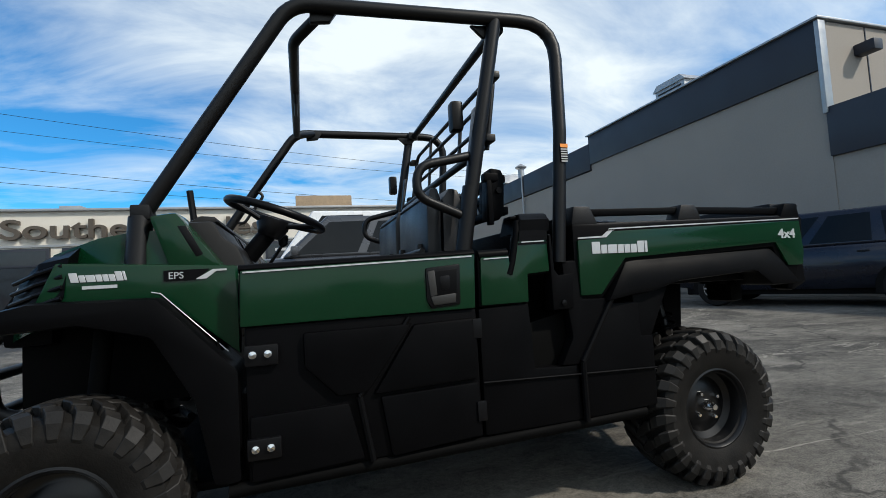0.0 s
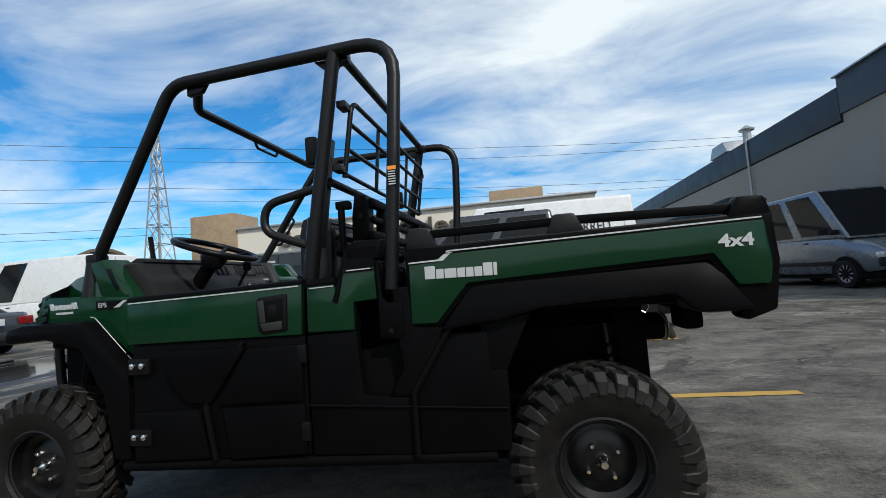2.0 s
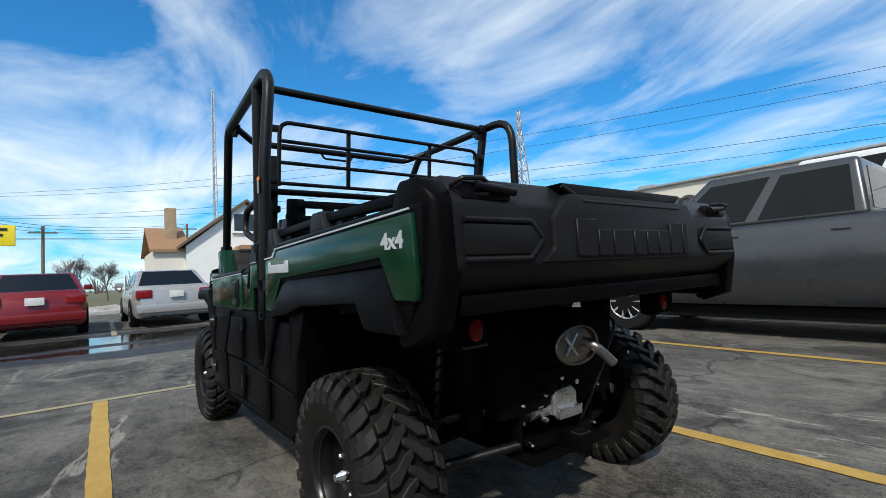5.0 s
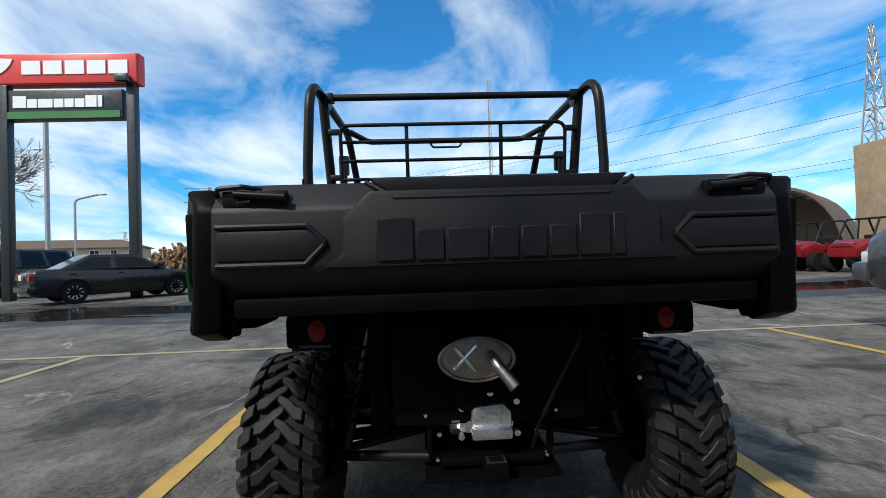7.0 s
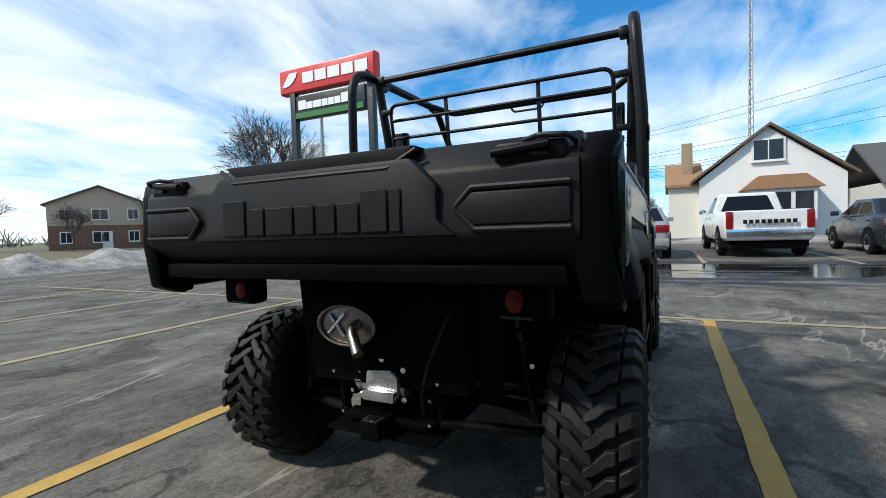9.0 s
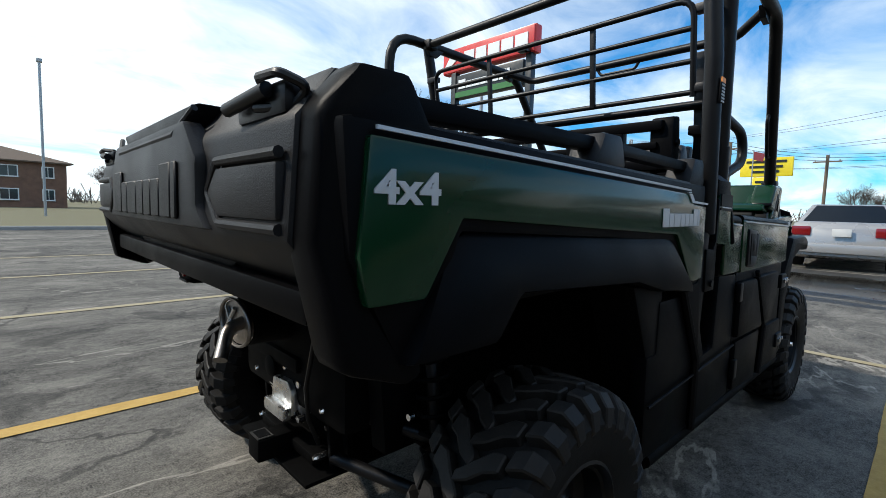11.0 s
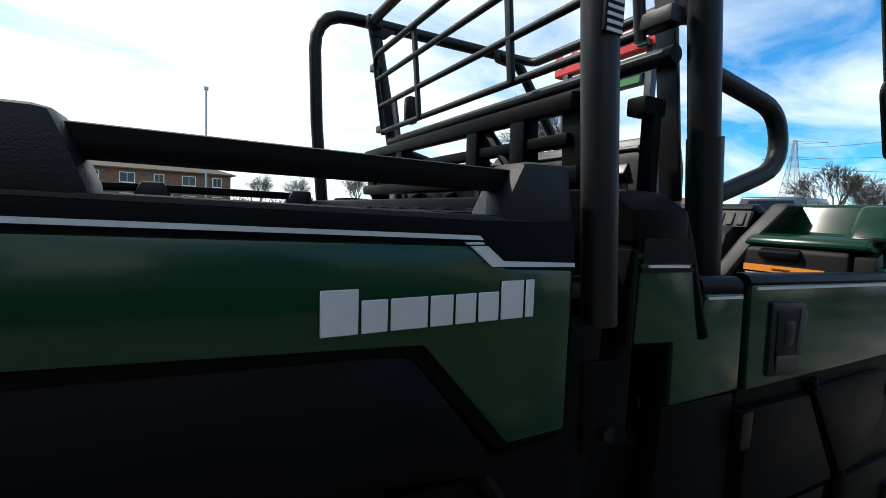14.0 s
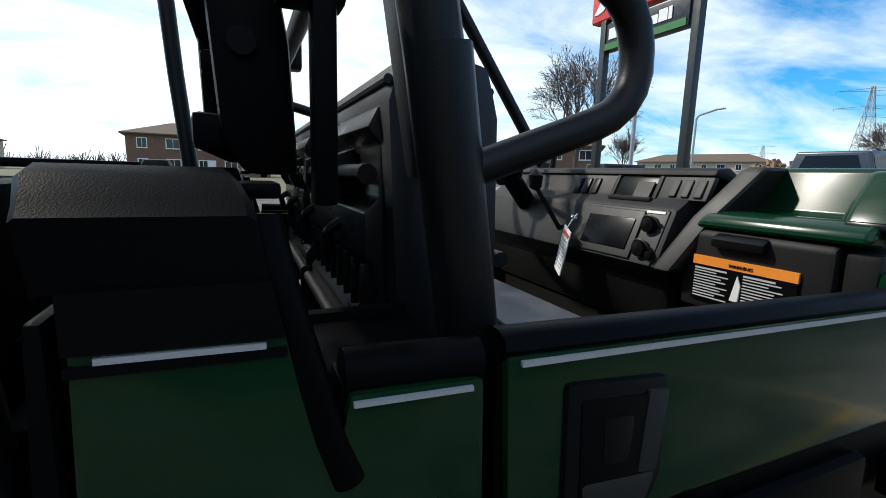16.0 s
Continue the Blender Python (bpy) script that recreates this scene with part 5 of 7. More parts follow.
solid("ground", sheet(-700, 900, -800, 800, 8, 8, lambda x, y: -0.06), GRASS, "flat dormant winter grass reaching the horizon", "ground", kind="structure", smooth=0)
solid("parking_lot", sheet(-30, 21.5, -48, 18.5, 120, 140, roll), ASPHALT, "worn grey asphalt parking lot with wet strip", "parking lot", kind="structure")
solid("street", box((27.5, 0, -0.045), (8.0, 260, 0.03)), ASPHALT, "grey asphalt street beyond the lot", "road", kind="structure")
solid("kerb_east", box((21.7, 0, 0.03), (0.3, 70, 0.18), 0.03), CONCRETE, "pale concrete kerb along the lot", "kerb", kind="structure")
solid("kerb_north", box((-4, 18.65, 0.03), (52, 0.3, 0.18), 0.03), CONCRETE, "pale concrete kerb along the lot", "kerb", kind="structure")


def line(name, a, b, width, material, label):
    """A painted strip with worn, uneven edges."""
    a, b = Vector(a), Vector(b)
    d = (b - a)
    n = max(6, int(d.length / 0.12))
    side = Vector((-d.y, d.x)).normalized()
    o = nb()
    rows = []
    for i in range(n + 1):
        p = a + d * i / n
        w = width / 2
        j1, j2 = 0.010 * noise.noise(Vector((p.x * 9, p.y * 9, 1))), 0.010 * noise.noise(Vector((p.x * 9, p.y * 9, 7)))
        q, r = p + side * (w + j1), p - side * (w + j2)
        rows.append((o.verts.new((q.x, q.y, roll(q.x, q.y) + 0.005)), o.verts.new((r.x, r.y, roll(r.x, r.y) + 0.005))))
    for u, v in zip(rows, rows[1:]):
        o.faces.new((u[0], u[1], v[1], v[0]))
    return solid(name, o, material, label, "parking line", "parking lines", "structure")


for y in (1.42, -1.25):
    line("stall_line", (-1.63, y), (3.62, y), 0.105, PAINT, "worn yellow stall line painted on asphalt")
for y in (4.07, 6.75, 9.4):
    line("stall_line", (-1.63, y), (3.62, y), 0.10, PAINTW, "faded yellow stall line painted on asphalt")
for y in (-3.97, -6.65):
    line("stall_line", (-1.63, y), (3.62, y), 0.10, PAINT, "worn yellow stall line painted on asphalt")
line("stall_end_line", (3.66, -9.3), (3.66, 12.0), 0.09, PAINTW, "faded line across the heads of the stalls")
for k in range(7):
    line("stall_line", (10.6, 6.9 - 2.85 * k), (15.6, 6.9 - 2.85 * k), 0.10, PAINTW, "faded yellow stall line painted on asphalt")


# snow banks at the lot's edge
def bank(x0, y0, x1, y1, width, tall):
    o = nb()
    a, b = Vector((x0, y0)), Vector((x1, y1))
    d = (b - a)
    side = Vector((-d.y, d.x)).normalized()
    n, k = max(10, int(d.length / 0.5)), 10
    grid = []
    for i in range(n + 1):
        row = []
        for j in range(k + 1):
            t = j / k
            p = a + d * i / n + side * (t - 0.5) * width
            h = tall * max(0.0, math.sin(math.pi * t)) * (0.55 + 0.55 * noise.noise(Vector((p.x * 0.5, p.y * 0.5, 3))) + 0.3 * noise.noise(Vector((p.x * 2, p.y * 2, 5))))
            if i in (0, n):
                h = 0
            row.append(o.verts.new((p.x, p.y, max(0.0, h) - 0.02)))
        grid.append(row)
    for p, q in zip(grid, grid[1:]):
        for j in range(k):
            o.faces.new((p[j], p[j + 1], q[j + 1], q[j]))
    return solid("snow_bank", o, SNOW, "low heap of old grey snow at the edge of the lot", "snow bank")


bank(2.2, 18.2, 20, 18.0, 3.0, 0.95)
bank(22.6, 9, 23.0, 18, 2.4, 0.7)
bank(22.4, -12, 22.4, 6, 1.8, 0.4)
bank(-14, 19.6, -2, 19.6, 2.0, 0.34)


# ---------------------------------------------------------------- buildings
GREYWALL = mat("grey_painted_block", (0.30, 0.27, 0.235), 0.85, var=0.08, scale=0.8, fine=25, bump=0.3, bump_scale=40)
BAND = mat("dark_navy_metal_band", (0.013, 0.016, 0.026), 0.5, var=0.15, scale=1.5)
CREAM = mat("cream_painted_wall", (0.66, 0.62, 0.54), 0.8, var=0.06, scale=0.8, fine=20)
TANSTONE = mat("tan_stone", (0.30, 0.22, 0.14), 0.85, var=0.25, scale=3, fine=14, bump=0.5, bump_scale=12)
BRICK = mat("brown_brick", (0.17, 0.095, 0.065), 0.85, var=0.3, scale=2.5, fine=18, bump=0.4, bump_scale=20)
TANSIDE = mat("tan_siding", (0.44, 0.36, 0.27), 0.8, var=0.08, scale=1.5)
WHITESIDE = mat("white_siding", (0.72, 0.72, 0.70), 0.7, var=0.05, scale=1.5)
SHINGLE = mat("brown_shingles", (0.12, 0.085, 0.06), 0.9, var=0.25, scale=6, fine=30, bump=0.4, bump_scale=25)
GREYSH = mat("grey_shingles", (0.085, 0.085, 0.088), 0.9, var=0.25, scale=6, fine=30, bump=0.4, bump_scale=25)
TANROOF = mat("tan_shingles", (0.30, 0.17, 0.09), 0.9, var=0.2, scale=6, fine=30)
GALV = mat("galvanised_metal", (0.36, 0.37, 0.38), 0.45, 0.6, var=0.15)
BRONZE = mat("dark_sign_letters", (0.075, 0.06, 0.045), 0.5, var=0.15)
WINDOW = mat("dark_window_glass", (0.02, 0.025, 0.03), 0.08, var=0.2)
FRAMEW = mat("white_window_frame", (0.7, 0.7, 0.68), 0.6, var=0.05)


def window(parent, c, s, axis, frame_mat, cols=1):
    """A framed window: c its centre on the wall's face, s its width and height, axis the wall's outward normal."""
    n = Vector(axis)
    u = Vector((-n.y, n.x, 0))
    m = basis(c, u, (0, 0, 1))
    w = part("window", moved(box((0, 0, 0.02), (s[0] + 0.16, s[1] + 0.16, 0.10), 0.01), m), frame_mat, parent)
    for k in range(cols):
        x = (k + 0.5) / cols * s[0] - s[0] / 2
        part("pane", moved(box((x, 0, 0.045), (s[0] / cols - 0.06, s[1] - 0.04, 0.07)), m), WINDOW, w)
    part("sill", moved(box((0, -s[1] / 2 - 0.10, 0.08), (s[0] + 0.24, 0.05, 0.14), 0.01), m), frame_mat, w)
    return w


def gable(x0, x1, y0, y1, z0, z1, over, along="y"):
    """A gabled roof over the rectangle, its ridge along the named axis."""
    t = 0.16
    o = nb()
    if along == "x":
        ym = (y0 + y1) / 2
        for e in (y0 - over, y1 + over):
            prism([(e, z0 - over * 0.5), (ym, z1), (ym, z1 + t), (e, z0 - over * 0.5 + t)], x0 - over, x1 + over, "x", bm=o)
        return o
    xm = (x0 + x1) / 2
    for e in (x0 - over, x1 + over):
        prism([(e, z0 - over * 0.5), (xm, z1), (xm, z1 + t), (e, z0 - over * 0.5 + t)], y0 - over, y1 + over, "y", bm=o)
    return o


# grey block building with the dark parapet band
shop = thing("grey_block_building", "long grey block building with a dark stepped parapet band", "building")
WX = -9.6
part("wall", box((WX - 7, -29.6, 2.4), (14, 32.8, 4.8)), GREYWALL, shop)
part("wall", box((WX - 7.0, -8.9, 3.08), (14, 8.6, 6.16)), GREYWALL, shop)
for k in range(5):
    part("panel_joint", box((WX - 1.5 - 1.9 * k, -4.595, 5.15), (0.03, 0.02, 2.0)), BAND, shop)
part("corner_trim", box((WX - 0.02, -4.60, 5.10), (0.22, 0.10, 2.12), 0.01), GALV, shop)
part("low_wall", box((WX - 7.02, 3.4, 1.95), (14, 16, 3.9)), GREYWALL, shop)
part("parapet_band", box((WX + 0.01, -8.9, 5.62), (0.12, 8.62, 1.14), 0.02), BAND, shop)
part("parapet_band", box((WX - 6.92, -29.6, 5.36), (14.0, 32.8, 1.06), 0.02), BAND, shop)
part("parapet_band", box((WX - 6.94, 3.4, 3.62), (14.0, 16.02, 1.10), 0.02), BAND, shop)
part("cap_flashing", box((WX - 6.9, -8.9, 6.21), (14.1, 8.76, 0.05), 0.01), GALV, shop)
part("downpipe", tube([(WX + 0.12, -19.0, 6.0), (WX + 0.12, -19.0, 3.4)], 0.05, 10, 0), GALV, shop)
part("wall_lamp", box((WX - 1.2, -4.40, 5.55), (0.30, 0.42, 0.26), 0.04), BAND, shop)
unit = thing("rooftop_unit", "grey metal rooftop air handler on the block building", "air handler", "rooftop units")
part("housing", box((-10.7, -9.6, 6.50), (0.9, 1.25, 0.62), 0.03), GALV, unit)
part("hood", prism([(-10.3, 6.80), (-8.9, 6.80), (-9.1, 7.0), (-10.1, 7.0)], -11.3, -10.2, "x", 0.01), GALV, unit)
for k in range(4):
    part("louvre", box((-10.235, -9.6, 6.34 + 0.11 * k), (0.03, 1.0, 0.04), 0.005, pose(0, 0, 0, 0, 30, 0)), BAND, unit)
hoodv = thing("kitchen_exhaust_hood", "galvanised rooftop exhaust hood on a curb", "roof vent", "rooftop units")
part("curb", box((-10.5, -23.0, 5.95), (0.9, 0.9, 0.5), 0.02), GALV, hoodv)
part("cap", prism([(-24.0, 6.15), (-21.9, 6.15), (-22.3, 6.72), (-23.6, 6.72)], -11.2, -9.9, "x", 0.03), GALV, hoodv)
stack = thing("roof_vent_stack", "round metal vent stack with a rain cap", "roof vent", "rooftop units")
part("pipe", tube([(-10.1, -20.2, 5.6), (-10.1, -20.2, 6.55)], 0.17, 16, 0), GALV, stack)
part("rain_cap", lathe([(0.30, 6.62), (0.32, 6.68), (0.05, 6.86), (0.0, 6.86)], 18, "z", (-10.1, -20.2, 0)), GALV, stack)

# cream showroom with the letter sign
store = thing("showroom_building", "long cream-fronted showroom with dark letters above its windows", "building")
SY = -19.1
part("wall", box((7.2, SY - 6, 2.19), (20.6, 12, 4.38)), CREAM, store)
part("coping", box((7.2, SY - 5.9, 4.42), (20.8, 12.1, 0.10), 0.02), GALV, store)
part("corner_pier", box((16.2, SY - 0.9, 2.65), (2.6, 2.2, 5.3), 0.05), TANSTONE, store)
part("chimney_block", box((0.45, SY - 3.0, 4.85), (2.75, 1.6, 1.05), 0.05), TANSTONE, store)
letters = words("Southeast Sales", 1.08, 0.07, "LEFT", bold=0.012)
span = max(v.co.x for v in letters.verts) - min(v.co.x for v in letters.verts)
bmesh.ops.remove_doubles(letters, verts=letters.verts, dist=0.0005)
for letter in islands(letters):
    part("sign_letter", moved(letter, basis((12.5, SY + 0.12, 3.29), (-1, 0, 0), (0, 0, 1)) @ Matrix.Diagonal((9.3 / span, 1, 1, 1))), BRONZE, store, "dark bronze channel letter")
part("fascia_line", box((7.2, SY + 0.03, 3.02), (20.6, 0.06, 0.08)), GALV, store)
for k in range(4):
    x = 12.6 - 3.7 * k
    win = part("shop_window", box((x, SY + 0.06, 1.55), (3.3, 0.12, 2.75), 0.02), BAND, store)
    part("pane", box((x, SY + 0.11, 1.55), (3.1, 0.06, 2.55)), WINDOW, win)
    part("mullion", box((x, SY + 0.14, 1.55), (0.08, 0.06, 2.55)), BAND, win)
    part("transom", box((x, SY + 0.14, 2.25), (3.1, 0.06, 0.07)), BAND, win)
    part("window_lettering", box((x + 0.7, SY + 0.16, 2.55), (1.1, 0.02, 0.12)), INK, win)
    part("window_lettering", box((x + 0.7, SY + 0.16, 2.02), (0.8, 0.02, 0.10)), INK, win)
part("roof_box", box((11.2, SY - 2.6, 4.7), (0.8, 0.8, 0.55), 0.04), GALV, store)

# white gabled house and neighbours over the street
house = thing("white_house", "white one-and-a-half-storey house with a steep gable", "house")
part("wall", prism([(-11.6, -0.1), (-11.6, 3.3), (-8.2, 6.0), (-4.9, 3.3), (-4.9, -0.1)], 34.0, 44.0, "x"), WHITESIDE, house)
part("roof", gable(34.0, 44.0, -11.7, -4.8, 3.3, 6.05, 0.35, "x"), SHINGLE, house)
window(house, (33.97, -8.2, 4.75), (1.4, 1.1), (-1, 0, 0), FRAMEW, 2)
bay = part("bay_window", box((33.4, -8.6, 1.7), (1.2, 3.0, 1.7), 0.05), WHITESIDE, house)
for k in range(3):
    part("pane", box((32.8, -9.55 + 0.95 * k, 1.75), (0.06, 0.75, 1.2)), WINDOW, bay)
part("bay_roof", prism([(-10.4, 2.55), (-6.8, 2.55), (-7.6, 3.25), (-9.6, 3.25)], 32.6, 34.0, "x"), TANROOF, bay)
part("wing", box((38.0, -4.2, 1.5), (7.0, 1.8, 3.2)), CREAM, house)
part("wing_roof", gable(34.4, 41.5, -5.0, -3.3, 3.1, 4.6, 0.2, "y"), TANROOF, house)
part("chimney", box((36.2, -4.35, 3.5), (0.6, 0.6, 4.6), 0.03), TANSTONE, house)
house.location = (-5.0, 2.35, 0)
part("dormer", box((40.0, -11.0, 4.7), (2.6, 1.6, 1.0)), WHITESIDE, house)
barn = thing("grey_roofed_house", "low white house with a grey shingle roof", "house")
barn.location = (-6.5, 2.6, 0)
part("wall", box((40, -17.5, 1.3), (8, 7.5, 2.8)), WHITESIDE, barn)
part("roof", gable(36, 44, -21.3, -13.7, 2.7, 5.0, 0.4, "y"), GREYSH, barn)
lowb = thing("low_brown_building", "long low building with a dark brown roof", "building")
part("wall", box((48, -34, 1.3), (10, 22, 2.8)), TANSIDE, lowb)
part("roof", gable(43, 53, -45, -23, 2.7, 4.4, 0.5, "y"), SHINGLE, lowb)


shed = thing("arched_shed", "dark arched storage shed with an open end", "shed")
arc = [(5.2 * math.cos(math.pi * k / 16), 5.9 * math.sin(math.pi * k / 16)) for k in range(17)]
arc += [(4.95 * math.cos(math.pi * k / 16), 5.65 * math.sin(math.pi * k / 16)) for k in range(16, -1, -1)]
part("shell", prism(arc, 0.0, 14.0, "x"), SHINGLE, shed)
for k in range(5):
    part("arch_rib", tube([(2.8 * k + 0.4, 4.9 * math.cos(math.pi * j / 12), 5.6 * math.sin(math.pi * j / 12)) for j in range(13)], 0.06, 6, 0), GALV, shed)
part("end_wall", prism([(4.9 * math.cos(math.pi * k / 16), 5.6 * math.sin(math.pi * k / 16)) for k in range(17)], 13.4, 13.6, "x"), TANSIDE, shed)
shed.location = (35.0, -30.0, -0.05)
shed.rotation_euler = (0, 0, radians(-50))
shed.scale = (0.75, 0.75, 1.0)


def apartments(cx, cy, length, deep, turn, wall, upper, roof_mat, label, hip=True):
    """A two-storey block of flats with rows of windows and a low roof."""
    b = thing("apartment_building", label, "apartment building", "apartment blocks")
    part("wall", box((0, 0, 1.45), (length, deep, 2.9)), wall, b)
    part("upper_wall", box((0, 0, 4.1), (length + 0.05, deep + 0.05, 2.5)), upper, b)
    o = 0.6
    if hip:
        lo = [(-length / 2 - o, -deep / 2 - o), (length / 2 + o, -deep / 2 - o), (length / 2 + o, deep / 2 + o), (-length / 2 - o, deep / 2 + o)]
        r = nb()
        ring = [r.verts.new((x, y, 5.3)) for x, y in lo]
        ring0 = [r.verts.new((x, y, 5.15)) for x, y in lo]
        ridge = [r.verts.new((-length / 2 + deep / 2, 0, 7.1)), r.verts.new((length / 2 - deep / 2, 0, 7.1))]
        r.faces.new((ring[0], ring[1], ridge[1], ridge[0]))
        r.faces.new((ring[1], ring[2], ridge[1]))
        r.faces.new((ring[2], ring[3], ridge[0], ridge[1]))
        r.faces.new((ring[3], ring[0], ridge[0]))
        r.faces.new(ring0)
        for i in range(4):
            r.faces.new((ring0[i], ring0[(i + 1) % 4], ring[(i + 1) % 4], ring[i]))
        part("roof", r, roof_mat, b, smooth=0)
    else:
        part("roof", gable(-length / 2, length / 2, -deep / 2, deep / 2, 5.3, 7.3, 0.4, "y"), roof_mat, b)
        part("gable_wall", prism([(-length / 2, 5.3), (0, 7.25), (length / 2, 5.3)], -deep / 2, deep / 2, "y"), upper, b)
    n = max(3, int(length / 3.2))
    for k in range(n):
        x = (k + 0.5) / n * length - length / 2
        for z in (1.5, 4.1):
            window(b, (x, -deep / 2 - 0.03, z), (1.5 if k % 2 else 1.0, 1.15), (0, -1, 0), FRAMEW, 2)
    for z in (1.5, 4.1):
        for y in (-deep / 4, deep / 4):
            window(b, (-length / 2 - 0.03, y, z), (1.2, 1.1), (-1, 0, 0), FRAMEW, 1)
    part("door", box((length / 2 * 0.12, -deep / 2 - 0.05, 1.1), (1.0, 0.12, 2.1), 0.02), FRAMEW, b)
    b.location = (cx, cy, -0.1)
    b.rotation_euler = (0, 0, radians(turn))
    return b


apartments(-4.4, 74.0, 17.0, 10.0, 6, BRICK, BRICK, SHINGLE, "two-storey brown brick apartment block with a low hipped roof")
apartments(31.0, 62.0, 9.5, 9.0, -30, BRICK, TANSIDE, SHINGLE, "two-storey tan and brick flats with a gabled roof", hip=False)
apartments(41.0, 54.5, 14.0, 10.0, -40, BRICK, BRICK, SHINGLE, "two-storey brown brick flats with a low hipped roof", hip=True)
apartments(96.0, 72.0, 26.0, 9.0, -70, TANSIDE, TANSIDE, SHINGLE, "two-storey tan block of flats with a brown roof", hip=True)
apartments(-47.0, 109.0, 14.0, 10.0, 12, TANSIDE, TANSIDE, SHINGLE, "two-storey tan block of flats beyond the grass", hip=True)

# ---------------------------------------------------------------- signs, poles, pylons
RED = mat("red_sign_face", (0.62, 0.035, 0.028), 0.35, var=0.06, scale=2)
SIGNW = mat("white_sign_face", (0.8, 0.8, 0.78), 0.4, var=0.03)
SIGNK = mat("black_sign_face", (0.012, 0.013, 0.012), 0.35, var=0.1)
SIGNG = mat("green_sign_face", (0.03, 0.16, 0.03), 0.4, var=0.1)
YELLOW = mat("yellow_sign_face", (0.80, 0.62, 0.02), 0.45, var=0.05)
WOOD = mat("weathered_pole_wood", (0.14, 0.105, 0.075), 0.9, var=0.3, scale=4)
BARK = mat("bare_bark", (0.075, 0.060, 0.050), 0.9, var=0.3, scale=8, fine=60)

sign = thing("dealer_pylon_sign", "tall pylon sign with red and black panels on black posts", "sign")
A, B = Vector((14.3, 14.75, 0)), Vector((14.3, 9.68, 0))
U = (B - A).normalized()
W = (B - A).length
for k, f in enumerate((0.135, 0.955)):
    p = A + U * W * f
    part("post", box((p.x - 0.05, p.y, 3.62), (0.28, 0.28, 7.24), 0.02, Matrix.Rotation(math.atan2(U.y, U.x), 4, "Z")), SIGNK, sign)
face = basis((A.x, A.y, 0), U, (0, 0, 1))
redp = part("red_panel", moved(box((W / 2, 7.78, -0.05), (W, 1.0, 0.5), 0.04), face), RED, sign)
part("red_panel_rim", moved(box((W / 2, 7.78, -0.05), (W + 0.06, 1.06, 0.38), 0.03), face), RED, sign)
wing = [(0.15, 7.55), (0.58, 8.10), (0.73, 8.12), (1.06, 8.10), (0.98, 7.92), (0.84, 7.74), (0.64, 7.60), (0.38, 7.53)]
part("wing_mark", moved(prism(wing, 0.20, 0.235, "z"), face), SIGNW, redp, "plain white wing shape")
x = 1.30
for w in (0.70, 0.70, 0.72, 0.70, 0.72):
    part("sign_block", moved(box((x + w / 2, 7.80, 0.215), (w - 0.10, 0.46, 0.04), 0.0), face), SIGNW, redp)
    x += w
lowp = part("black_panel", moved(box((W * 0.51, 6.58, -0.05), (W * 0.78, 1.0, 0.40), 0.04), face), SIGNK, sign)
part("green_band", moved(box((W * 0.51, 6.22, -0.03), (W * 0.75, 0.24, 0.42), 0.0), face), SIGNG, lowp)
part("sign_lettering", moved(moved(emblem(2.9, 0.40, 0.03), Matrix.Translation((W * 0.20, 6.46, 0.16))), face), SIGNW, lowp, "white maker's lettering as plain blocks")
part("top_lamp", moved(box((W * 0.93, 7.34, 0.35), (0.42, 0.22, 0.3), 0.03), face), SIGNK, sign)
pole = thing("light_pole", "slim grey street light pole behind the pylon sign", "street lamp", "street lamps")
part("shaft", tube([(17.2, 15.1, -0.1), (17.2, 15.1, 7.3)], 0.09, 10, 0), GALV, pole)
part("lamp_head", box((17.2, 15.1, 7.36), (0.26, 0.26, 0.16), 0.04), GALV, pole)
pole2 = thing("light_pole", "straight steel lamp pole at the edge of the lot", "street lamp", "street lamps")
part("shaft", tube([(0.9, 35.7, -0.1), (0.9, 35.7, 9.05)], 0.07, 10, 0), GALV, pole2)
part("lamp_head", box((0.9, 35.7, 9.15), (0.28, 0.28, 0.22), 0.04), GALV, pole2)
pole3 = thing("light_pole", "curved street light over the far road", "street lamp", "street lamps")
part("shaft", tube([(46, 35.0, -0.1), (46, 35.0, 8.0), (46.8, 33.2, 8.6)], 0.11, 8, 0.6), GALV, pole3)
part("lamp_head", box((46.9, 32.9, 8.6), (0.5, 0.7, 0.15), 0.05), GALV, pole3)

ysign = thing("yellow_roadside_sign", "yellow roadside sign in two panels on posts", "sign")
part("upper_panel", box((48.7, 9.0, 5.72), (0.35, 3.95, 1.66), 0.05), YELLOW, ysign)
part("lower_panel", box((48.7, 9.0, 3.9), (0.35, 1.9, 1.85), 0.05), YELLOW, ysign)
for dy in (-0.8, 0.8):
    part("post", tube([(48.75, 9.0 + dy, -0.1), (48.75, 9.0 + dy, 5.2)], 0.10, 8, 0), SIGNW, ysign)
for k in range(3):
    part("sign_bar", box((48.5, 9.0, 6.2 - 0.45 * k), (0.06, 3.0 - 0.5 * k, 0.20)), SIGNK, ysign)
    part("sign_bar", box((48.5, 9.0, 4.4 - 0.45 * k), (0.06, 1.4, 0.18)), SIGNK, ysign)
flag = thing("flag_on_pole", "small red white and blue flag on a pole", "flag")
part("pole", tube([(47.6, 9.8, -0.1), (47.6, 9.8, 7.1)], 0.05, 8, 0), GALV, flag)
part("cloth", prism([(9.8, 6.3), (9.8, 7.05), (8.9, 6.8), (9.05, 6.1)], 47.58, 47.62, "x"), REDLENS, flag)


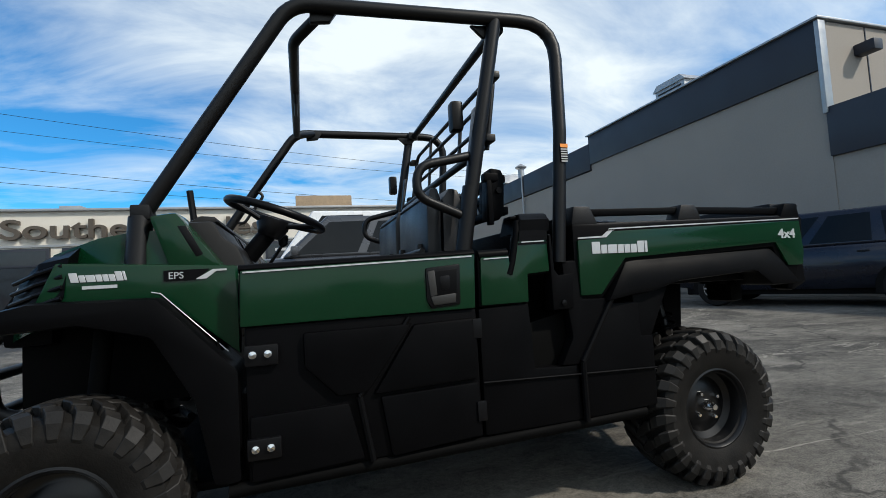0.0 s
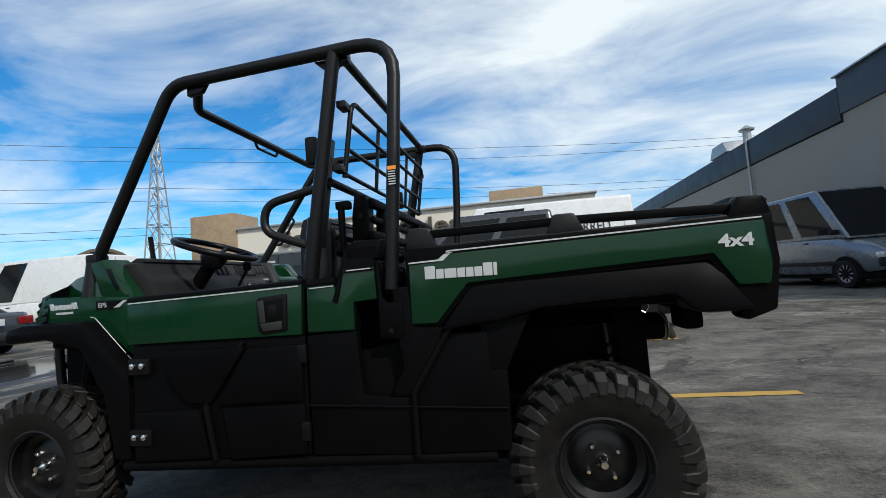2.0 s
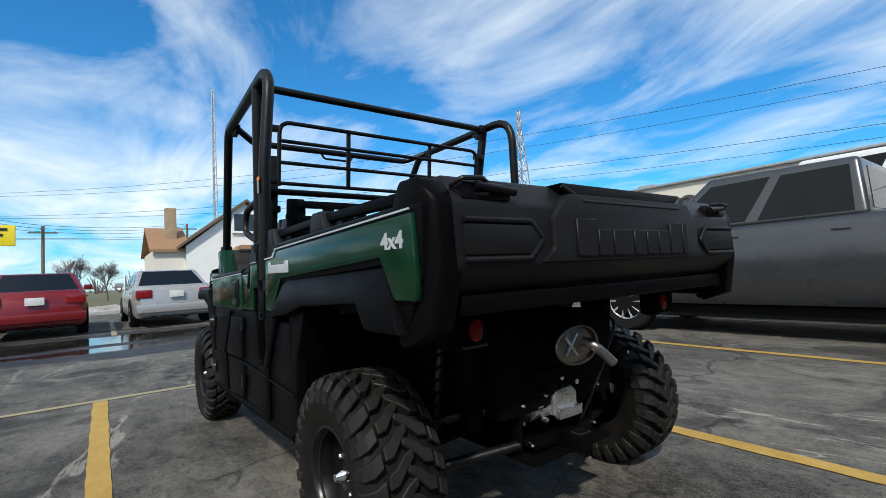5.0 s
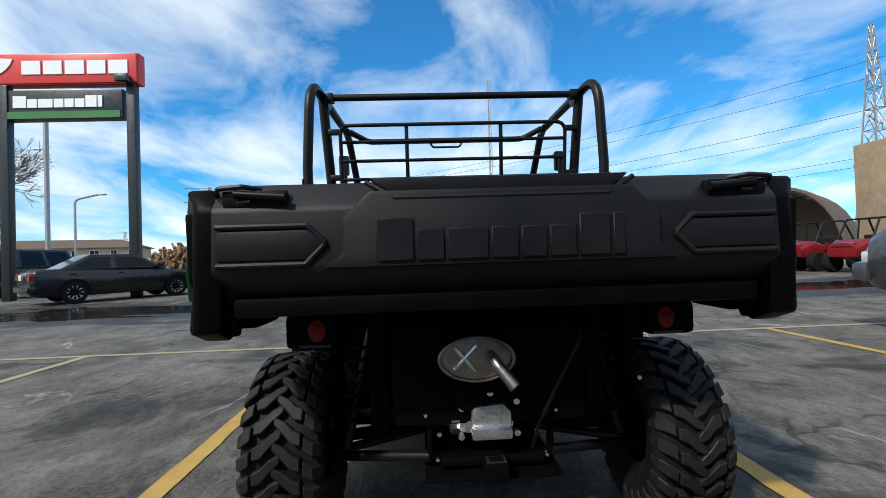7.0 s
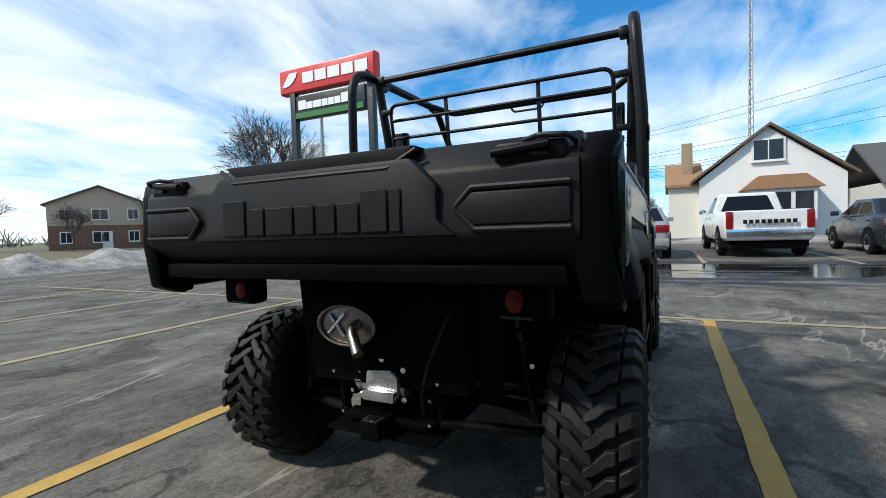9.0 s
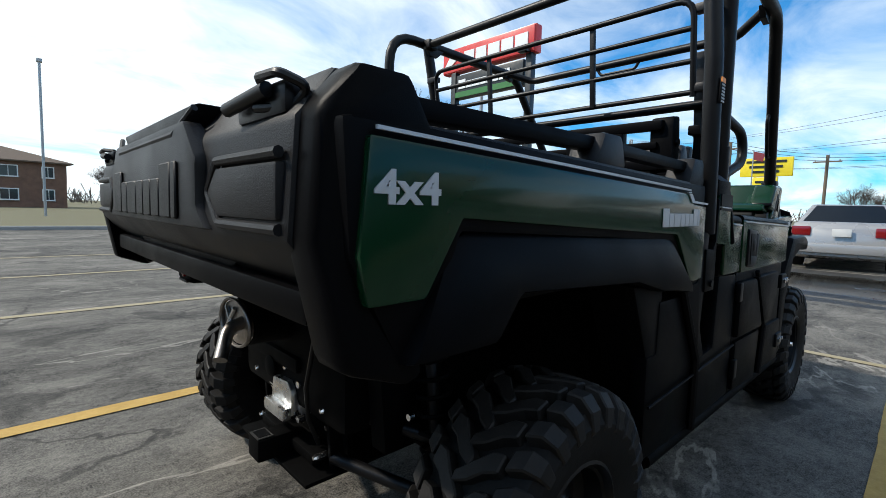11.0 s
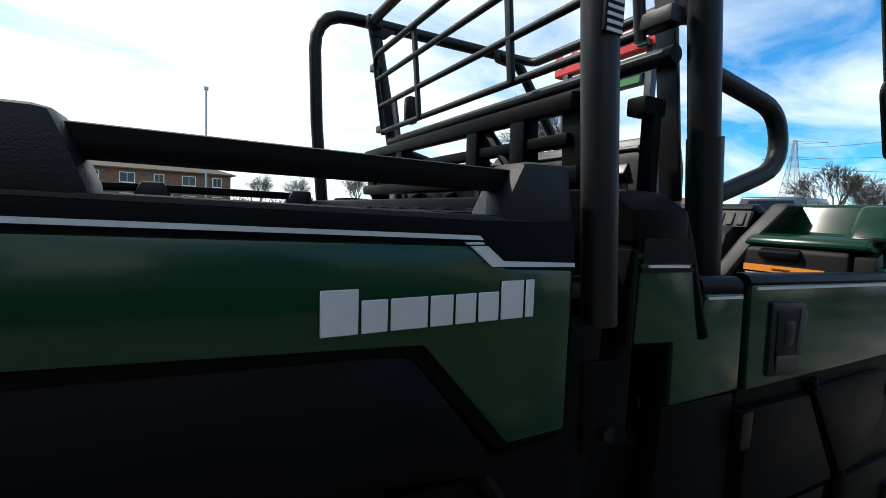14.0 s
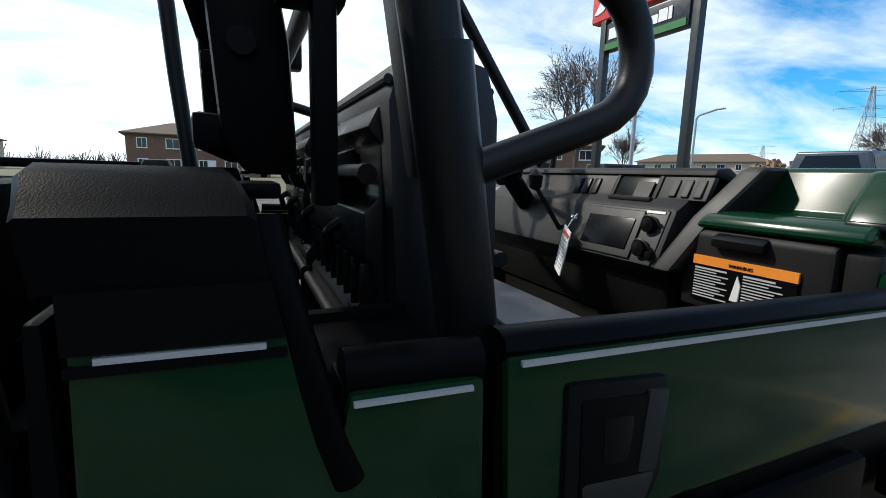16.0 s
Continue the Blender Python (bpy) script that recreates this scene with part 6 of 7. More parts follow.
def lattice(x, y, tall, base, arms, label):
    """A steel lattice pylon: four legs, cross bracing and arms."""
    t = thing("lattice_tower", label, "transmission tower", "transmission towers")
    o = nb()
    def wid(z):
        return base * (1 - z / tall) ** 1.15 / 2 + base * 0.055
    levels = [tall * (1 - (1 - k / 11) ** 1.25) for k in range(12)]
    q = [(1, 1), (-1, 1), (-1, -1), (1, -1)]
    r = tall * 0.0035
    for z0, z1 in zip(levels, levels[1:]):
        for i in range(4):
            a, b = q[i], q[(i + 1) % 4]
            p0, p1 = Vector((a[0] * wid(z0), a[1] * wid(z0), z0)), Vector((a[0] * wid(z1), a[1] * wid(z1), z1))
            q0, q1 = Vector((b[0] * wid(z0), b[1] * wid(z0), z0)), Vector((b[0] * wid(z1), b[1] * wid(z1), z1))
            tube([p0, p1], r, 4, 0, o)
            tube([p0, q1], r * 0.6, 4, 0, o)
            tube([q0, p1], r * 0.6, 4, 0, o)
            tube([p1, q1], r * 0.6, 4, 0, o)
    part("frame", o, GALV, t, smooth=0)
    for f, length in arms:
        z = tall * f
        a = nb()
        for s in (1, -1):
            tip = Vector((s * length * 0.55, s * length * -0.8, z))
            tube([(wid(z), 0, z + tall * 0.02), tip], r * 0.7, 4, 0, a)
            tube([(-wid(z) * 0.0, 0, z - tall * 0.012), tip], r * 0.7, 4, 0, a)
            tube([tip, tip - Vector((0, 0, tall * 0.03))], r * 0.9, 4, 0, a)
        part("cross_arm", a, GALV, t, smooth=0)
    t.location = (x, y, -0.1)
    return t


lattice(66.9, -71.8, 35.5, 4.2, ((0.78, 4.6), (0.58, 5.2), (0.40, 4.8)), "tall grey steel lattice transmission tower")
lattice(178, 81, 30.8, 7, ((0.97, 9.0), (0.80, 9.0)), "distant grey steel lattice transmission tower")
lattice(330, 208, 26, 7, ((0.97, 8.0), (0.80, 8.0)), "distant grey steel lattice transmission tower")
mast = thing("radio_mast", "thin lattice radio mast behind the white house", "mast")
o = nb()
for a in range(3):
    c, s_ = 0.28 * math.cos(a * 2.094), 0.28 * math.sin(a * 2.094)
    tube([(48.4 + c, -7.7 + s_, -0.1), (48.4 + c * 0.4, -7.7 + s_ * 0.4, 20.6)], 0.045, 5, 0, o)
for k in range(24):
    z = k * 0.86
    for a in range(3):
        c0, s0 = 0.28 * math.cos(a * 2.094), 0.28 * math.sin(a * 2.094)
        c1, s1 = 0.28 * math.cos((a + 1) * 2.094), 0.28 * math.sin((a + 1) * 2.094)
        f, g = 1 - 0.6 * z / 20.6, 1 - 0.6 * (z + 0.86) / 20.6
        tube([(48.4 + c0 * f, -7.7 + s0 * f, z), (48.4 + c1 * g, -7.7 + s1 * g, z + 0.86)], 0.025, 4, 0, o)
part("frame", o, GALV, mast, smooth=0)


def utility_pole(x, y, tall):
    p = thing("utility_pole", "weathered wooden utility pole with a crossarm", "utility pole", "utility poles")
    part("shaft", tube([(x, y, -0.1), (x, y, tall)], 0.15, 8, 0), WOOD, p)
    part("crossarm", box((x, y, tall - 0.7), (0.14, 2.4, 0.14), 0.01), WOOD, p)
    for k in (-1, 0, 1):
        part("insulator", lathe([(0.05, 0), (0.06, 0.1), (0.0, 0.16)], 8, "z", (x, y + k, tall - 0.62)), GALV, p)


for x, y, t in ((53.0, 13.1, 8.8), (62.0, 6.4, 8.0), (70, -8, 9.5)):
    utility_pole(x, y, t)


def wires(name, a, b, sag, n, gap, label):
    w = thing(name, label, "cable", "overhead wires")
    a, b = Vector(a), Vector(b)
    for k in range(n):
        pts = []
        for i in range(17):
            t = i / 16
            p = a.lerp(b, t) + Vector((0, 0, -4 * sag * t * (1 - t) + gap * k))
            pts.append(p)
        part("wire", tube(pts, 0.035 if sag > 2 else 0.022, 5, 0), SIGNK, w)


wires("overhead_wires", (53, 13.1, 8.1), (62, 6.4, 7.4), 0.3, 3, 0.35, "black overhead wires between wooden poles")
wires("overhead_wires", (62, 6.4, 7.4), (70, -8, 8.8), 0.4, 3, 0.35, "black overhead wires between wooden poles")
for k, (f, l) in enumerate(((0.75, 6.0), (0.55, 7.5), (0.37, 6.5))):
    for s in (1, -1):
        st = Vector((66.9 + s * l * 0.45, -71.8 - s * l * 0.65, 38 * f))
        wires("transmission_lines", st, (-150 + s * 3, -118, 38 * f), 5, 1, 0, "high transmission lines leading from the tower")
        wires("transmission_lines", st, (178, 81, 28 - 3 * k), 6, 1, 0, "high transmission lines leading from the tower")


# ---------------------------------------------------------------- bare trees and shrubs
def bare_tree(x, y, tall, spread, seed, depth=6):
    """A leafless tree: forking tapered limbs down to twigs."""
    rnd = random.Random(seed)
    t = thing("bare_tree", "leafless winter tree with a spreading crown of fine twigs", "tree", "bare trees")
    trunk, crown = nb(), nb()

    def grow(p, d, length, r, level):
        bend = Vector((rnd.uniform(-1, 1), rnd.uniform(-1, 1), rnd.uniform(-0.3, 0.6))) * 0.18
        mid = p + d * length * 0.5 + bend * length * 0.25
        end = p + (d + bend).normalized() * length
        o = trunk if level < 2 else crown
        n = 7 if level < 2 else (4 if level < 4 else 3)
        tube([p, mid, end], r, n, 0, o, caps=False)
        if level >= depth:
            return
        for k in range((6, 4, 4, 3, 3, 3, 2)[level]):
            az = rnd.uniform(0, 2 * math.pi)
            tilt = rnd.uniform(0.22, 0.62) * spread
            side = d.orthogonal().normalized()
            side.rotate(Matrix.Rotation(az, 3, d))
            nd = (d * math.cos(tilt) + side * math.sin(tilt) + Vector((0, 0, 0.08))).normalized()
            start = p.lerp(end, rnd.uniform(0.45, 1.0) if level else rnd.uniform(0.75, 1.0))
            grow(start, nd, length * rnd.uniform(0.60, 0.80), max(0.008, r * rnd.uniform(0.42, 0.56)), level + 1)

    grow(Vector((0, 0, -0.1)), Vector((0.03, 0.02, 1)), tall * 0.29, tall * 0.0125, 0)
    part("trunk", trunk, BARK, t)
    part("crown", crown, BARK, t, smooth=0)
    t.location = (x, y, 0)
    return t


t1 = bare_tree(17.9, 19.9, 10.4, 1.2, 4, 6)
bare_tree(41.0, 40.0, 8.0, 0.95, 9)
bare_tree(33.5, 60.0, 8.5, 0.9, 12)
bare_tree(45.5, 16.9, 8.6, 1.0, 15)
for k, (x, y, s) in enumerate(((24, 54, 0.6), (62, 20.5, 0.9), (74, 24, 0.8), (70, 4.0, 0.65), (52, 1.0, 0.45), (14, 70, 0.7), (8.0, 63, 0.65), (40, 64, 0.8), (75, -18, 0.7), (84, -30, 0.85), (90, -44, 0.8), (24, 74, 0.9))):
    c = copy_thing(t1, pose(x, y, 0, 0, 0, 47 * k) @ Matrix.Scale(s, 4))
    c.scale = (s, s, s)
TWIG = mat("distant_twigs", (0.10, 0.080, 0.065), 0.95, var=0.25, scale=0.5, fine=6)
rnd = random.Random(5)
woods = nb()
for k in range(900):
    a = radians(rnd.uniform(-70, 120))
    d = rnd.uniform(150, 260)
    p = Vector((d * math.cos(a), d * math.sin(a), 0))
    h = rnd.uniform(4, 9) * (0.6 + 0.5 * noise.noise(p * 0.02))
    for j in range(4):
        tube([p + Vector((0, 0, -0.1)), p + Vector((rnd.uniform(-2.5, 2.5), rnd.uniform(-2.5, 2.5), h * rnd.uniform(0.6, 1)))], 0.10, 3, 0, woods, caps=False)
solid("far_woods", woods, TWIG, "distant belt of leafless woods along the horizon", "woods", kind="stuff", smooth=0)
hedge = thing("shrub", "bare brown shrub beside the white house", "shrub")
o = nb()
for k in range(260):
    p = Vector((rnd.gauss(32.6, 0.4), rnd.gauss(-3.4, 0.9), -0.1))
    tube([p, p + Vector((rnd.uniform(-0.5, 0.5), rnd.uniform(-0.6, 0.6), rnd.uniform(0.8, 1.7)))], 0.02, 3, 0, o, caps=False)
part("crown", o, BARK, hedge, smooth=0)

# heap of split firewood
LOG = mat("split_logs", (0.33, 0.19, 0.10), 0.9, var=0.4, scale=3, fine=20, tint=(0.22, 0.13, 0.075))
pile = nb()
for k in range(700):
    u, v = rnd.uniform(-1, 1), rnd.uniform(-1, 1)
    h = max(0.0, 1 - abs(u) ** 1.6) * 2.4 * rnd.uniform(0.2, 1.0)
    b = box((0, 0, 0), (rnd.uniform(0.35, 0.6), 0.16, 0.14), 0)
    moved(b, Matrix.Translation((30.5 + 1.2 * v, 16.7 + 2.8 * u, h)) @ Euler((rnd.uniform(0, 6), rnd.uniform(0, 6), rnd.uniform(0, 6))).to_matrix().to_4x4())
    join(pile, b)
solid("firewood_heap", pile, LOG, "heap of split orange-brown firewood across the street", "firewood", kind="stuff", smooth=0)


# ---------------------------------------------------------------- parked vehicles
ARCH = mat("black_wheel_arch", (0.006, 0.006, 0.006), 0.8, var=0.1, spec=0.1)
ROADTYRE = mat("road_tyre", (0.012, 0.012, 0.012), 0.75, var=0.2, spec=0.12)
ALLOY = mat("bright_alloy", (0.55, 0.56, 0.57), 0.28, 0.8, var=0.1)
PLATE = mat("plain_plate", (0.6, 0.6, 0.58), 0.5, var=0.05)
TRIMK = mat("black_car_trim", (0.010, 0.010, 0.011), 0.5, var=0.1, spec=0.2)


def paint(name, color, metal=0.3):
    return mat(name, color, 0.28, metal, var=0.05, scale=3, coat=0.35, rough_var=0.03)


def patch(p, inset=0.06, off=0.006, thick=0.012):
    """A thin pane inside the four-cornered face p, a little proud of it."""
    p = [Vector(q) for q in p]
    c = sum(p, Vector()) / 4
    n = (p[2] - p[0]).cross(p[3] - p[1]).normalized()
    o = nb()
    q = [a + (c - a).normalized() * inset for a in p]
    hi = [o.verts.new(a + n * off) for a in q]
    lo = [o.verts.new(a + n * (off - thick)) for a in q]
    o.faces.new(hi)
    o.faces.new(list(reversed(lo)))
    for i in range(4):
        o.faces.new((hi[i], lo[i], lo[(i + 1) % 4], hi[(i + 1) % 4]))
    return o


def ring(x, zb, zt, hw, r=0.10):
    """A car's cross-section: rocker, bulged side, rounded shoulder."""
    half = [(hw * 0.90, zb), (hw * 0.98, zb + 0.10), (hw, (zb + zt) / 2), (hw * 0.985, zt - r), (hw * 0.95, zt - r * 0.35), (hw * 0.86, zt)]
    return [(x, y, z) for y, z in half] + [(x, -y, z) for y, z in reversed(half)]


def car_wheel(parent, x, y, r, w, rim_mat):
    s = 1 if y > 0 else -1
    t = part("wheel", moved(lathe([(r * 0.62, -w / 2), (r * 0.93, -w / 2), (r, -w * 0.36), (r, w * 0.36), (r * 0.93, w / 2), (r * 0.62, w / 2)], 28, caps=False), Matrix.Translation((x, y, r))), ROADTYRE, parent, "black road tyre")
    rim = lathe([(r * 0.66, w * 0.47), (r * 0.62, w * 0.50), (r * 0.58, w * 0.42)], 24, caps=False)
    dish = lathe([(r * 0.62, w * 0.36), (r * 0.60, w * 0.10), (0.001, w * 0.06)], 24, caps=False)
    for k in range(10):
        a = k * math.pi / 5
        tube([(0.05 * math.cos(a), w * 0.36, 0.05 * math.sin(a)), (r * 0.6 * math.cos(a), w * 0.42, r * 0.6 * math.sin(a))], 0.024, 5, 0, rim)
    lathe([(0.07, w * 0.30), (0.06, w * 0.40), (0.0, w * 0.42)], 12, bm=rim)
    if s < 0:
        moved(rim, Matrix.Rotation(math.pi, 4, "Z"))
        moved(dish, Matrix.Rotation(math.pi, 4, "Z"))
    # dish coloured black for the shade between the spokes
    part("rim_dish", moved(dish, Matrix.Translation((x, y, r))), ARCH, t)
    part("rim", moved(rim, Matrix.Translation((x, y, r))), rim_mat, t, "spoked alloy wheel")


def car(name, label, category, body_mat, where, heading, lower, cab, wheels, width, r=0.33, glass=((0.05, 0.46), (0.52, 0.95)), rim_mat=None, bed=None,
        tail=(0.55, 0.95, 0.30), trim=None, group="parked cars", rear_glass=True, lean=0.74):
    """A car at where, nose along heading. lower: (x, z_bottom, z_top, half width) from tail to nose;
    cab: tail foot, tail top, front top, front foot as (x, z); wheels: two x."""
    v = thing(name, label, category, group)
    part("body", loft([ring(*a) for a in lower]), body_mat, v, smooth=50)
    hw = width / 2
    (x0, z0), (x1, z1), (x2, z2), (x3, z3) = cab
    i0, i1 = hw * (0.93 if lean < 0.8 else 0.97), hw * lean

    def side(x, z, s):
        f = (z - z0) / (z1 - z0)
        return (x, s * (i0 + (i1 - i0) * f), z)

    o = nb()
    rows = []
    for s in (1, -1):
        rows.append([o.verts.new(side(*p, s)) for p in cab])
    o.faces.new(rows[0])
    o.faces.new(list(reversed(rows[1])))
    for i in range(4):
        o.faces.new((rows[0][i], rows[1][i], rows[1][(i + 1) % 4], rows[0][(i + 1) % 4]))
    bmesh.ops.recalc_face_normals(o, faces=o.faces)
    bevel(o, 0.06, 3)
    part("cabin", o, body_mat, v, smooth=60)
    part("windscreen", patch([side(x3, z3, 1), side(x2, z2, 1), side(x2, z2, -1), side(x3, z3, -1)], 0.10), GLASS, v, "dark glass")
    if rear_glass:
        part("rear_window", patch([side(x0, z0, -1), side(x1, z1, -1), side(x1, z1, 1), side(x0, z0, 1)], 0.24 if bed else 0.12), GLASS, v, "dark glass")
    for s in (1, -1):
        for a, b in glass:
            zb, zt = z0 + 0.04, z1 - 0.07
            fb, ft = (zb - z0) / (z1 - z0), (zt - z0) / (z1 - z0)
            def xs(t, f):
                l, h = x0 + (x1 - x0) * f, x3 + (x2 - x3) * f
                return l + (h - l) * t
            q = [side(xs(a, fb), zb, s), side(xs(b, fb), zb, s), side(xs(b, ft), zt, s), side(xs(a, ft), zt, s)]
            if s > 0:
                q.reverse()
            part("side_window", patch(q, 0.03, 0.008), GLASS, v, "dark side glass")
            part("door_handle", box((xs(a, 0) + 0.14, s * (hw * 0.985), z0 - 0.12), (0.16, 0.03, 0.03), 0.01), trim or TRIMK, v)
        mx = x3 - 0.28 * (x3 - x2)
        part("mirror", box((mx, s * (hw + 0.08), z0 + 0.10), (0.11, 0.20, 0.14), 0.035), trim or body_mat, v)
        for x in wheels:
            arch = [((r + 0.07) * math.cos(k * math.pi / 12) + x, r + (r + 0.07) * math.sin(k * math.pi / 12)) for k in range(13)] + [(x - r - 0.07, 0.24), (x + r + 0.07, 0.24)]
            part("wheel_arch", prism(arch, s * (hw * 0.995 + 0.004), s * (hw - 0.25), "y"), ARCH, v)
            car_wheel(v, x, s * (hw - 0.105), r, 0.215, rim_mat or ALLOY)
        xt, xn = lower[0][0], lower[-1][0]
        a, b, w = tail
        part("tail_light", box((xt + 0.05, s * (hw - 0.06 - w / 2), (a + b) / 2), (0.16, w, b - a), 0.03), REDLENS, v, "red tail light")
        part("headlight", box((xn - 0.12, s * (hw - 0.30), lower[-1][2] - 0.12), (0.22, 0.36, 0.15), 0.04), CLEARLENS, v, "clear headlight")
    xt, xn = lower[0][0], lower[-1][0]
    part("rear_bumper", box((xt + 0.02, 0, lower[0][1] + 0.16), (0.20, width * 0.93, 0.20), 0.05), trim or body_mat, v)
    part("front_bumper", box((xn - 0.03, 0, lower[-1][1] + 0.16), (0.20, width * 0.93, 0.22), 0.06), trim or body_mat, v)
    part("grille", box((xn + 0.02, 0, lower[-1][2] - 0.20), (0.08, width * 0.5, 0.22), 0.03), TRIMK, v)
    part("plate", box((xt - 0.06, 0, (a + b) / 2 - 0.02), (0.03, 0.31, 0.16), 0.005), PLATE, v, "plain licence plate")
    part("underbody", box((0, 0, 0.30), (xn - xt - 0.5, width * 0.80, 0.16), 0.02), ARCH, v)
    if bed:
        b0, b1, bz = bed
        part("bed_well", box(((b0 + b1) / 2, 0, bz + 0.003), (b1 - b0, width * 0.78, 0.012)), ARCH, v)
        part("tailgate_seam", box((xt - 0.01, 0, bz - 0.50), (0.03, width * 0.74, 0.012)), TRIMK, v)
    v.location = (*where, 0)
    v.rotation_euler = (0, 0, radians(heading))
    return v


def sedan(label, color, where, heading, rim_mat=None, r=0.32):
    return car("sedan", label, "car", paint("paint", color), where, heading,
               ((-2.35, 0.30, 0.90, 0.76), (-2.20, 0.24, 1.02, 0.86), (-1.5, 0.22, 1.03, 0.90), (-0.3, 0.22, 0.98, 0.91), (0.9, 0.22, 0.96, 0.91), (1.7, 0.24, 0.86, 0.88), (2.20, 0.28, 0.74, 0.78), (2.38, 0.32, 0.62, 0.66)),
               ((-1.75, 0.98), (-0.95, 1.43), (0.25, 1.44), (1.10, 0.96)), (-1.38, 1.38), 1.82, r, ((0.07, 0.45), (0.49, 0.93)), rim_mat, tail=(0.72, 0.92, 0.34))


def pickup(label, color, where, heading, tall=1.85, crew=True, tail=(0.75, 1.20, 0.16), r=0.39, trim=None, metal=0.3, belt=1.22):
    x1 = -0.75 if crew else -0.05
    return car("pickup_truck", label, "pickup truck", paint("paint", color, metal), where, heading,
               ((-2.90, 0.48, belt - 0.04, 0.94), (-2.80, 0.44, belt, 0.98), (-0.8, 0.40, belt, 0.99), (1.1, 0.40, belt - 0.02, 0.99), (2.2, 0.42, belt - 0.04, 0.97), (2.72, 0.48, 1.10, 0.90), (2.86, 0.52, 0.96, 0.82)),
               ((x1 - 0.08, belt - 0.04), (x1, tall), (0.75, tall + 0.02), (1.45, belt - 0.04)), (-1.75, 1.92), 1.99, r,
               ((0.04, 0.46), (0.50, 0.94)) if crew else ((0.06, 0.40), (0.45, 0.94)), None, (-2.70, x1 - 0.15, belt), tail, trim or CHROME)


def van(label, color, where, heading, tall=2.55, bars=False, windows=False, metal=0.1):
    g = ((0.66, 0.93),) if not windows else ((0.10, 0.34), (0.38, 0.62), (0.68, 0.93))
    v = car("van", label, "van", paint("paint", color, metal), where, heading,
            ((-2.85, 0.42, 1.30, 0.97), (-2.75, 0.36, 1.34, 1.0), (0.0, 0.34, 1.34, 1.01), (1.7, 0.36, 1.28, 1.0), (2.45, 0.40, 1.08, 0.95), (2.82, 0.46, 0.90, 0.84)),
            ((-2.84, 1.30), (-2.78, tall), (1.0, tall + 0.03), (2.05, 1.22)), (-1.80, 1.85), 2.03, 0.36, g, GALV, None, (0.85, 1.40, 0.13), TRIMK, rear_glass=windows, lean=0.87)
    part("side_trim", box((-0.2, 1.012, 0.62), (4.4, 0.02, 0.10), 0.005), TRIMK, v)
    part("side_trim", box((-0.2, -1.012, 0.62), (4.4, 0.02, 0.10), 0.005), TRIMK, v)
    part("door_seam", box((-2.83, 0, 0.90), (0.06, 0.012, 0.75)), TRIMK, v)
    if not windows:
        part("door_seam", box((0, 0, 0), (0.02, 0.014, tall - 1.42), 0, pose(-2.815, 0, (tall + 1.28) / 2, 0, 2.8, 0)), TRIMK, v)
        part("door_handle", box((-2.845, -0.10, 1.22), (0.03, 0.04, 0.20), 0.008), TRIMK, v)
    part("rear_bumper", box((-2.90, 0, 0.50), (0.16, 1.90, 0.18), 0.04), TRIMK, v)
    if bars:
        for text, x, z, size, ink in (("FERRED", -1.32, 1.875, 0.37, BAND), ("IC", -2.04, 1.53, 0.34, INK)):
            part("side_lettering", moved(words(text, size, 0.01), basis((x, 0.994 - (z - 1.3) * 0.072, z), (-1, 0, 0), (0, -0.072, 1)) @ Matrix.Diagonal((0.72, 1, 1, 1))), ink, v, "blue and grey lettering")
        part("panel_seam", tube([(-2.52, 0.982, 1.40), (-2.55, 0.934, 2.05), (-2.45, 0.926, 2.15), (0.2, 0.925, 2.16)], 0.006, 6, 0.08), INK, v)
    return v


pickup("dark grey crew-cab pickup truck parked in a stall", (0.062, 0.066, 0.074), (0.50, -5.78), 0, 2.0, belt=1.39, tail=(0.86, 1.22, 0.14), trim=paint("paint", (0.062, 0.066, 0.074)), r=0.42, metal=0.5)
van("tall white cargo van with blue side lettering", (0.74, 0.75, 0.76), (0.36, -10.05), 0, 2.70, bars=True)
van("silver-grey passenger van beside the block wall", (0.20, 0.22, 0.25), (-8.25, -12.4), 97, 2.55, windows=True, metal=0.5)
pickup("dark grey older pickup truck on the wet lot", (0.045, 0.05, 0.06), (14.5, 5.5), 4, 1.95, belt=1.30)
sedan("dark red sedan seen from behind on the wet lot", (0.20, 0.012, 0.012), (13.7, 2.66), 3)
sedan("silver sedan seen from behind on the wet lot", (0.36, 0.35, 0.34), (14.1, 0.0), 2)
w = pickup("white older pickup truck with a dark rear window", (0.70, 0.70, 0.69), (15.3, -3.08), 2, 1.80, crew=False, metal=0.0)
for k in range(9):
    part("tailgate_lettering", box((-2.985, 0.52 - 0.13 * k, 0.93), (0.02, 0.09, 0.10)), TRIMK, w)
sedan("dark grey sedan between pickup and van", (0.03, 0.033, 0.04), (15.0, -6.35), 0)
van("white cargo van parked beyond the wet strip", (0.76, 0.76, 0.75), (16.6, -10.9), -3, 2.7)
sedan("black sedan parked beside the white van", (0.010, 0.011, 0.014), (17.6, -14.4), 0)
sedan("black sports sedan parked crosswise near the street", (0.008, 0.009, 0.012), (13.65, 10.1), -40, r=0.33)
